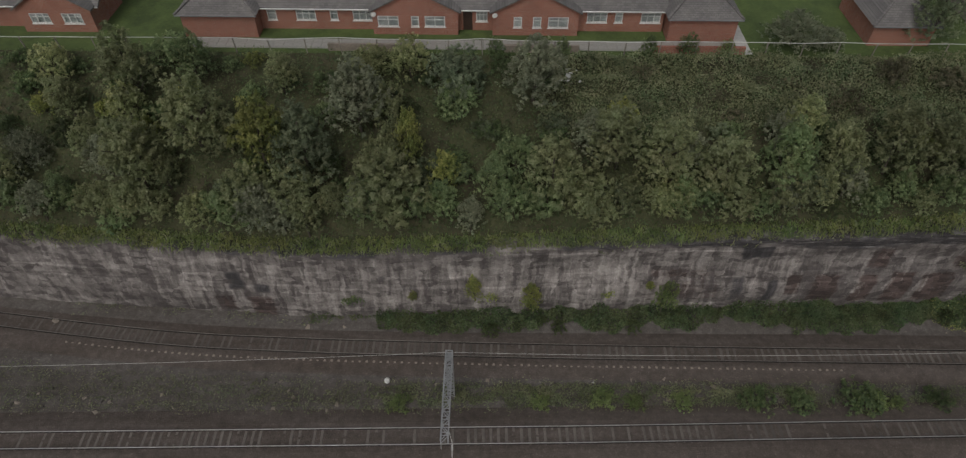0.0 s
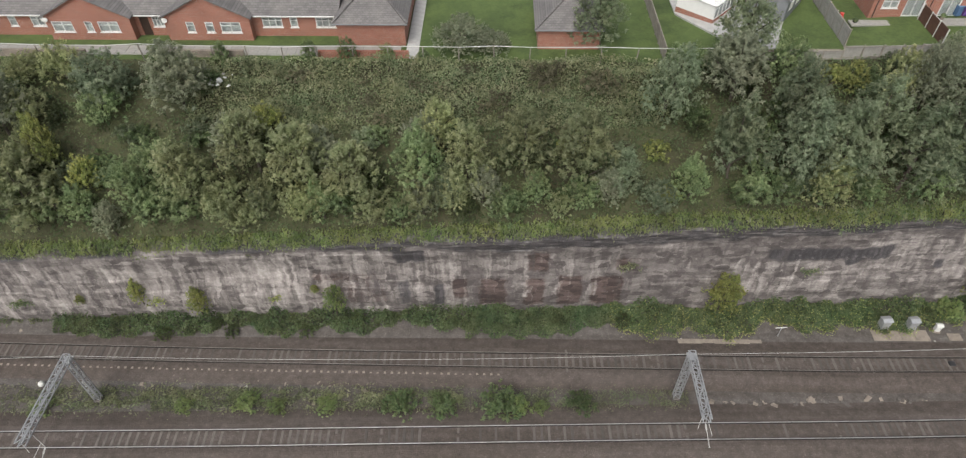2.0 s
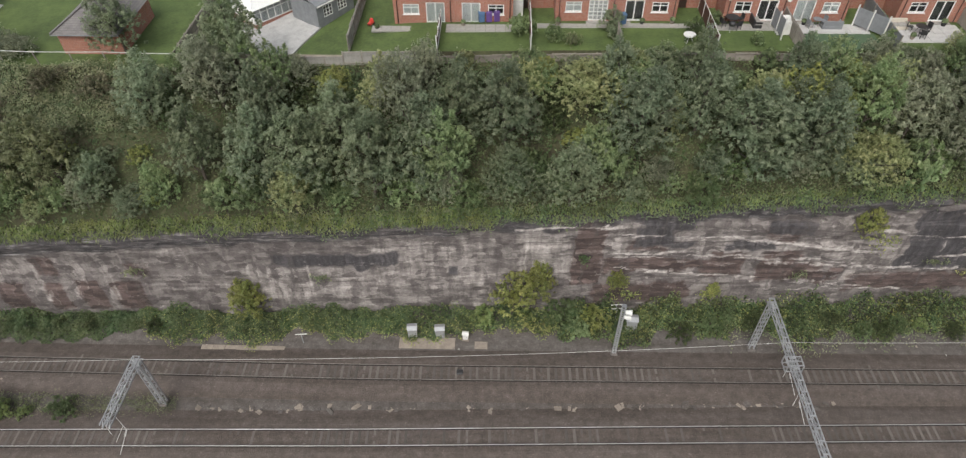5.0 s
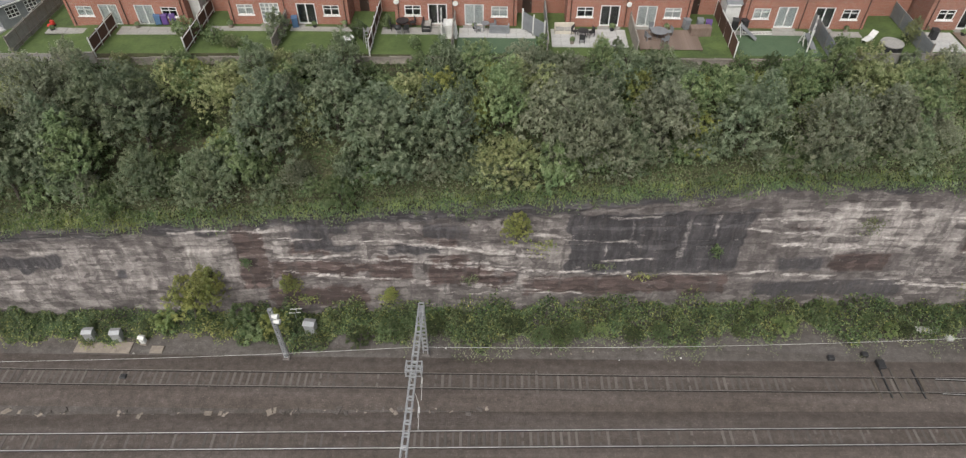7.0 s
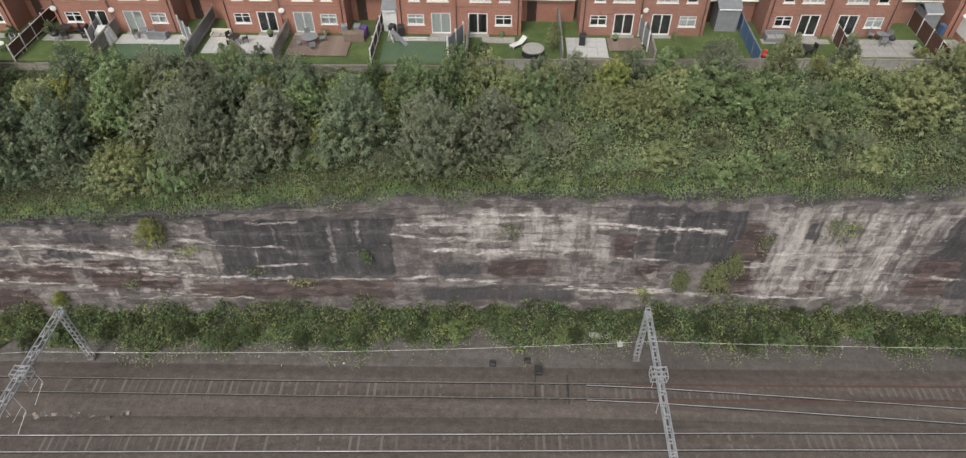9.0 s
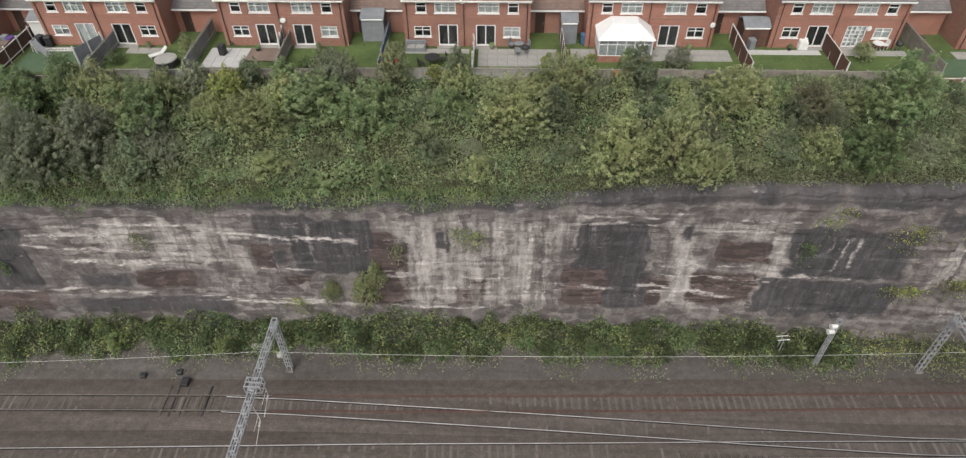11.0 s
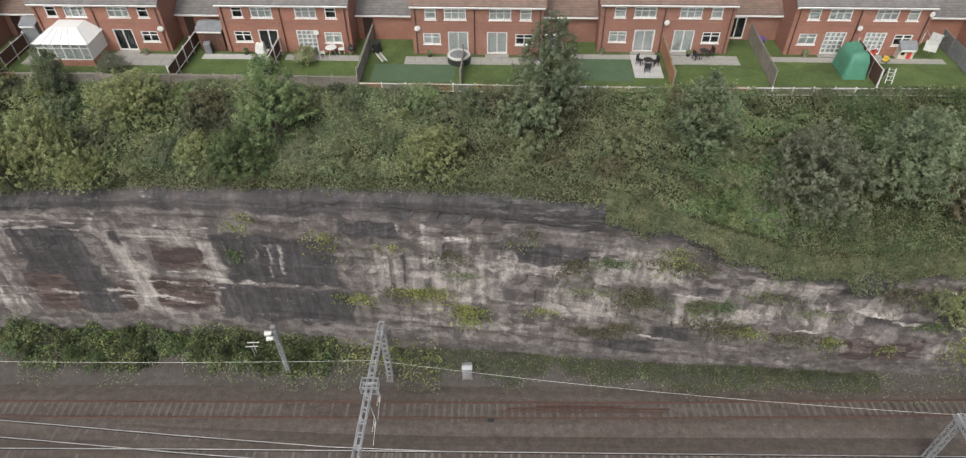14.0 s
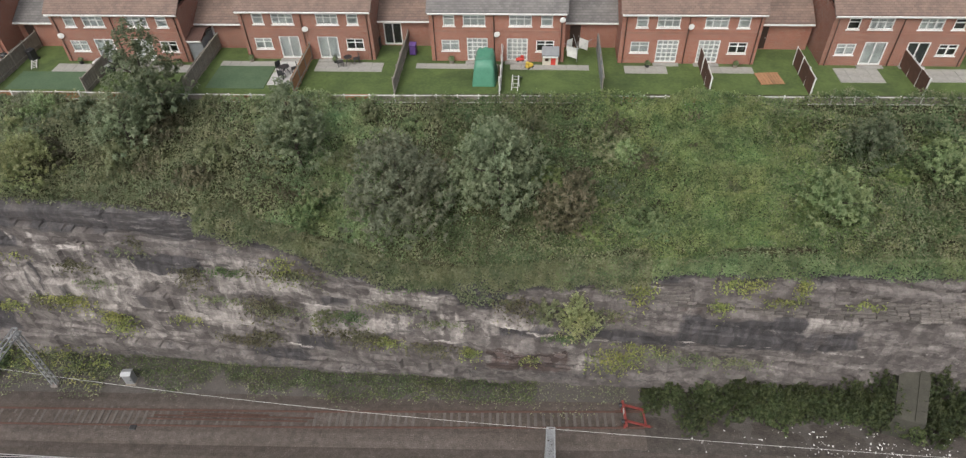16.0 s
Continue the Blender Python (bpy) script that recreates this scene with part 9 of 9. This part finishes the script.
for n in range(34):
    x = 254 + 1.3 * n + placer.uniform(-1, 1)
    s_ = placer.random()
    y = float(CLIFF_Y(x)) + 1.8 + (float(FENCE_Y(x)) - float(CLIFF_Y(x)) - 3) * s_
    plant(placer.choice((BRIGHT_BUSHES, BRIGHT_BUSHES, LUSH_BUSHES, MID_BUSHES)), x, y, placer.uniform(1.1, 1.9), placer.uniform(1.0, 1.7))
for n in range(16):
    x = 267 + 1.9 * n + placer.uniform(-0.8, 0.8)
    plant(SHADED_BUSHES, x, float(CLIFF_Y(x)) - placer.uniform(1.0, 3.4), placer.uniform(1.5, 2.2), placer.uniform(2.6, 4.4), -0.3)
for n in range(50):
    x = 264 + 0.7 * n + placer.uniform(-0.8, 0.8)
    kin = placer.choice((SHADED_BUSHES, SHADED_BUSHES, LUSH_BUSHES, SHADED_BUSHES, MID_BUSHES if n < 12 else SHADED_BUSHES))
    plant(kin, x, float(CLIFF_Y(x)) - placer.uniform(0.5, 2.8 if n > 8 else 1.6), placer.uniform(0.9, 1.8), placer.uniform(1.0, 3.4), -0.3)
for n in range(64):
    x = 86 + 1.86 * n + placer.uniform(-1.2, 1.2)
    plant(placer.choice((SHADED_BUSHES, LUSH_BUSHES, SHADED_BUSHES, LUSH_BUSHES, BRIGHT_BUSHES if x < 150 else SHADED_BUSHES)), x, float(CLIFF_Y(x)) - placer.uniform(0.7, 3.6), placer.uniform(0.9, 1.7), placer.uniform(1.3, 2.7), -0.3)
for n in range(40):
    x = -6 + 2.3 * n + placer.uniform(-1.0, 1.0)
    plant(placer.choice((SHADED_BUSHES, LUSH_BUSHES, BRIGHT_BUSHES if x > 44 else SHADED_BUSHES)), x, float(CLIFF_Y(x)) - placer.uniform(0.4, 2.2), placer.uniform(0.7, 1.2), placer.uniform(0.8, 1.7), -0.3)
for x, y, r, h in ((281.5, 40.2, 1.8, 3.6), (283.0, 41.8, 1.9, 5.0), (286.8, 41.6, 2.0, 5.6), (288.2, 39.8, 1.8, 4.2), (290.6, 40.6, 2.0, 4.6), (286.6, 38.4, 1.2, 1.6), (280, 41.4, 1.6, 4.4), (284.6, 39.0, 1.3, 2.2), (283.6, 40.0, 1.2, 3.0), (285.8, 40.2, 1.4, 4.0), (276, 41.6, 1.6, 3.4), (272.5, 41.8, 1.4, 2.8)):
    plant(SHADED_BUSHES, x, y, r, h, -0.3)
# garden trees
for kin, x, y, r, h in ((MID_BUSHES, 79.9, 56.6, 1.5, 2.2), (DARK_BUSHES, 88.2, 55.9, 1.1, 1.8), (BRAMBLE_BUSHES, 84.6, 54.9, 1.0, 1.2), (MID_BUSHES, 98.0, 58.6, 0.8, 1.5), (LUSH_BUSHES, 138.0, 55.7, 0.9, 1.5), (DARK_BUSHES, 147.6, 59.6, 0.7, 0.9), (PALE_TREES, 203.1, 57.0, 1.1, 1.9), (YELLOW_TREES, 175.8, 55.6, 0.8, 1.2), (DUSKY_TREES, 187, 55.4, 1.4, 2.0), (MID_BUSHES, 182.6, 54.4, 1.1, 2.6), (LUSH_BUSHES, 155, 55.4, 0.9, 1.1), (MID_BUSHES, 100.8, 54.9, 0.8, 1.4), (MID_BUSHES, 112.2, 55.0, 0.8, 1.8), (DARK_BUSHES, 118.6, 54.8, 0.7, 1.4), (DARK_TREES[1:2], 42.4, 56.4, 3.0, 6.6), (DUSKY_TREES, 29.4, 56.2, 3.0, 3.4), (DUSKY_TREES, 32.4, 56.0, 1.9, 2.2), (LUSH_BUSHES, 15.4, 54.0, 1.0, 2.4), (LUSH_BUSHES, 19.0, 54.0, 1.2, 2.8), (BRIGHT_BUSHES, 22.4, 54.0, 0.9, 2.2), (MID_BUSHES, 26.0, 53.9, 0.8, 1.6), (MID_BUSHES, 7.4, 53.6, 1.1, 2.4), (LUSH_BUSHES, 1.2, 53.8, 1.0, 2.2), (DARK_TREES, 168.2, 53.2, 1.3, 3.6), (YELLOW_TREES, 166.3, 53.4, 0.9, 1.5), (PALE_TREES, 144.5, 56.6, 0.9, 2.8), (DARK_BUSHES, 88.3, 57, 1.4, 2.6), (LUSH_BUSHES, 95.6, 56.6, 1.1, 1.9), (LUSH_BUSHES, 83, 55.5, 1.2, 2.0), (PALE_TREES, 117, 53.6, 0.9, 2.4), (YELLOW_TREES, 179.7, 56.5, 0.7, 0.9)):
    plant(kin, x, y, r, h, float(GARDEN_Z(x)), 0.1)
for o in originals:
    for c in (*o.children, o):
        bpy.data.objects.remove(c)

# ---------------------------------------------------------------- many small pieces
SLEEPER = sleeper_mesh()


def lay_sleepers(root, curve, x0, x1, p0, p1, drop=0.0):
    """Sleepers under the rails: each its own piece along the stretch p0 to p1, the rest joined."""
    xs = np.arange(x0, x1, 0.65)
    rest_v, rest_f = [], []
    src_v = [v.co.copy() for v in SLEEPER.vertices]
    src_f = [tuple(f.vertices) for f in SLEEPER.polygons]
    for x in xs:
        y, d = float(curve(x)), float(curve(x + 0.5) - curve(x - 0.5))
        m = pose(x + placer.uniform(-0.03, 0.03), y, 0.022 * math.sin(x * 0.21 + y) * math.sin(x * 0.057 + 2) + placer.uniform(-0.045, 0.008) - drop, 0, 0, math.degrees(math.atan(d)) + placer.uniform(-0.8, 0.8))
        if p0 <= x < p1:
            o = new("sleeper", SLEEPER)
            o.parent = root
            o.matrix_local = m
        else:
            n = len(rest_v)
            rest_v += [tuple(m @ v) for v in src_v]
            rest_f += [tuple(i + n for i in f) for f in src_f]
    if rest_v:
        o = new("sleepers", mesh_of("sleepers", rest_v, rest_f, [SLEEPER_CONC]))
        o.parent = root
        tagged(o, kind="stuff")


lay_sleepers(NEAR, NEAR_Y, -60, 320, 20, 210, 0.012)
lay_sleepers(FAR, FAR_Y, -60, 261, -30, 160)
lay_sleepers(CROSS, CROSS_Y, 160, 214, 160, 214, 0.02)

bm_end = bmesh.new()
bm_box(bm_end, (-0.12, -0.12, -0.1), (0.12, 0.12, 0.02), 0.03)
END = bpy.data.meshes.new("sleeper_end")
bm_end.to_mesh(END)
bm_end.free()
END.materials.append(CONCRETE)
for n in range(112):
    x = -39 + 0.65 * n
    o = new("sleeper_end", END)
    o.parent = FAR
    o.matrix_local = pose(x, float(FAR_Y(x)) - 1.5, placer.uniform(-0.03, 0.0), 0, 0, placer.uniform(-6, 6))
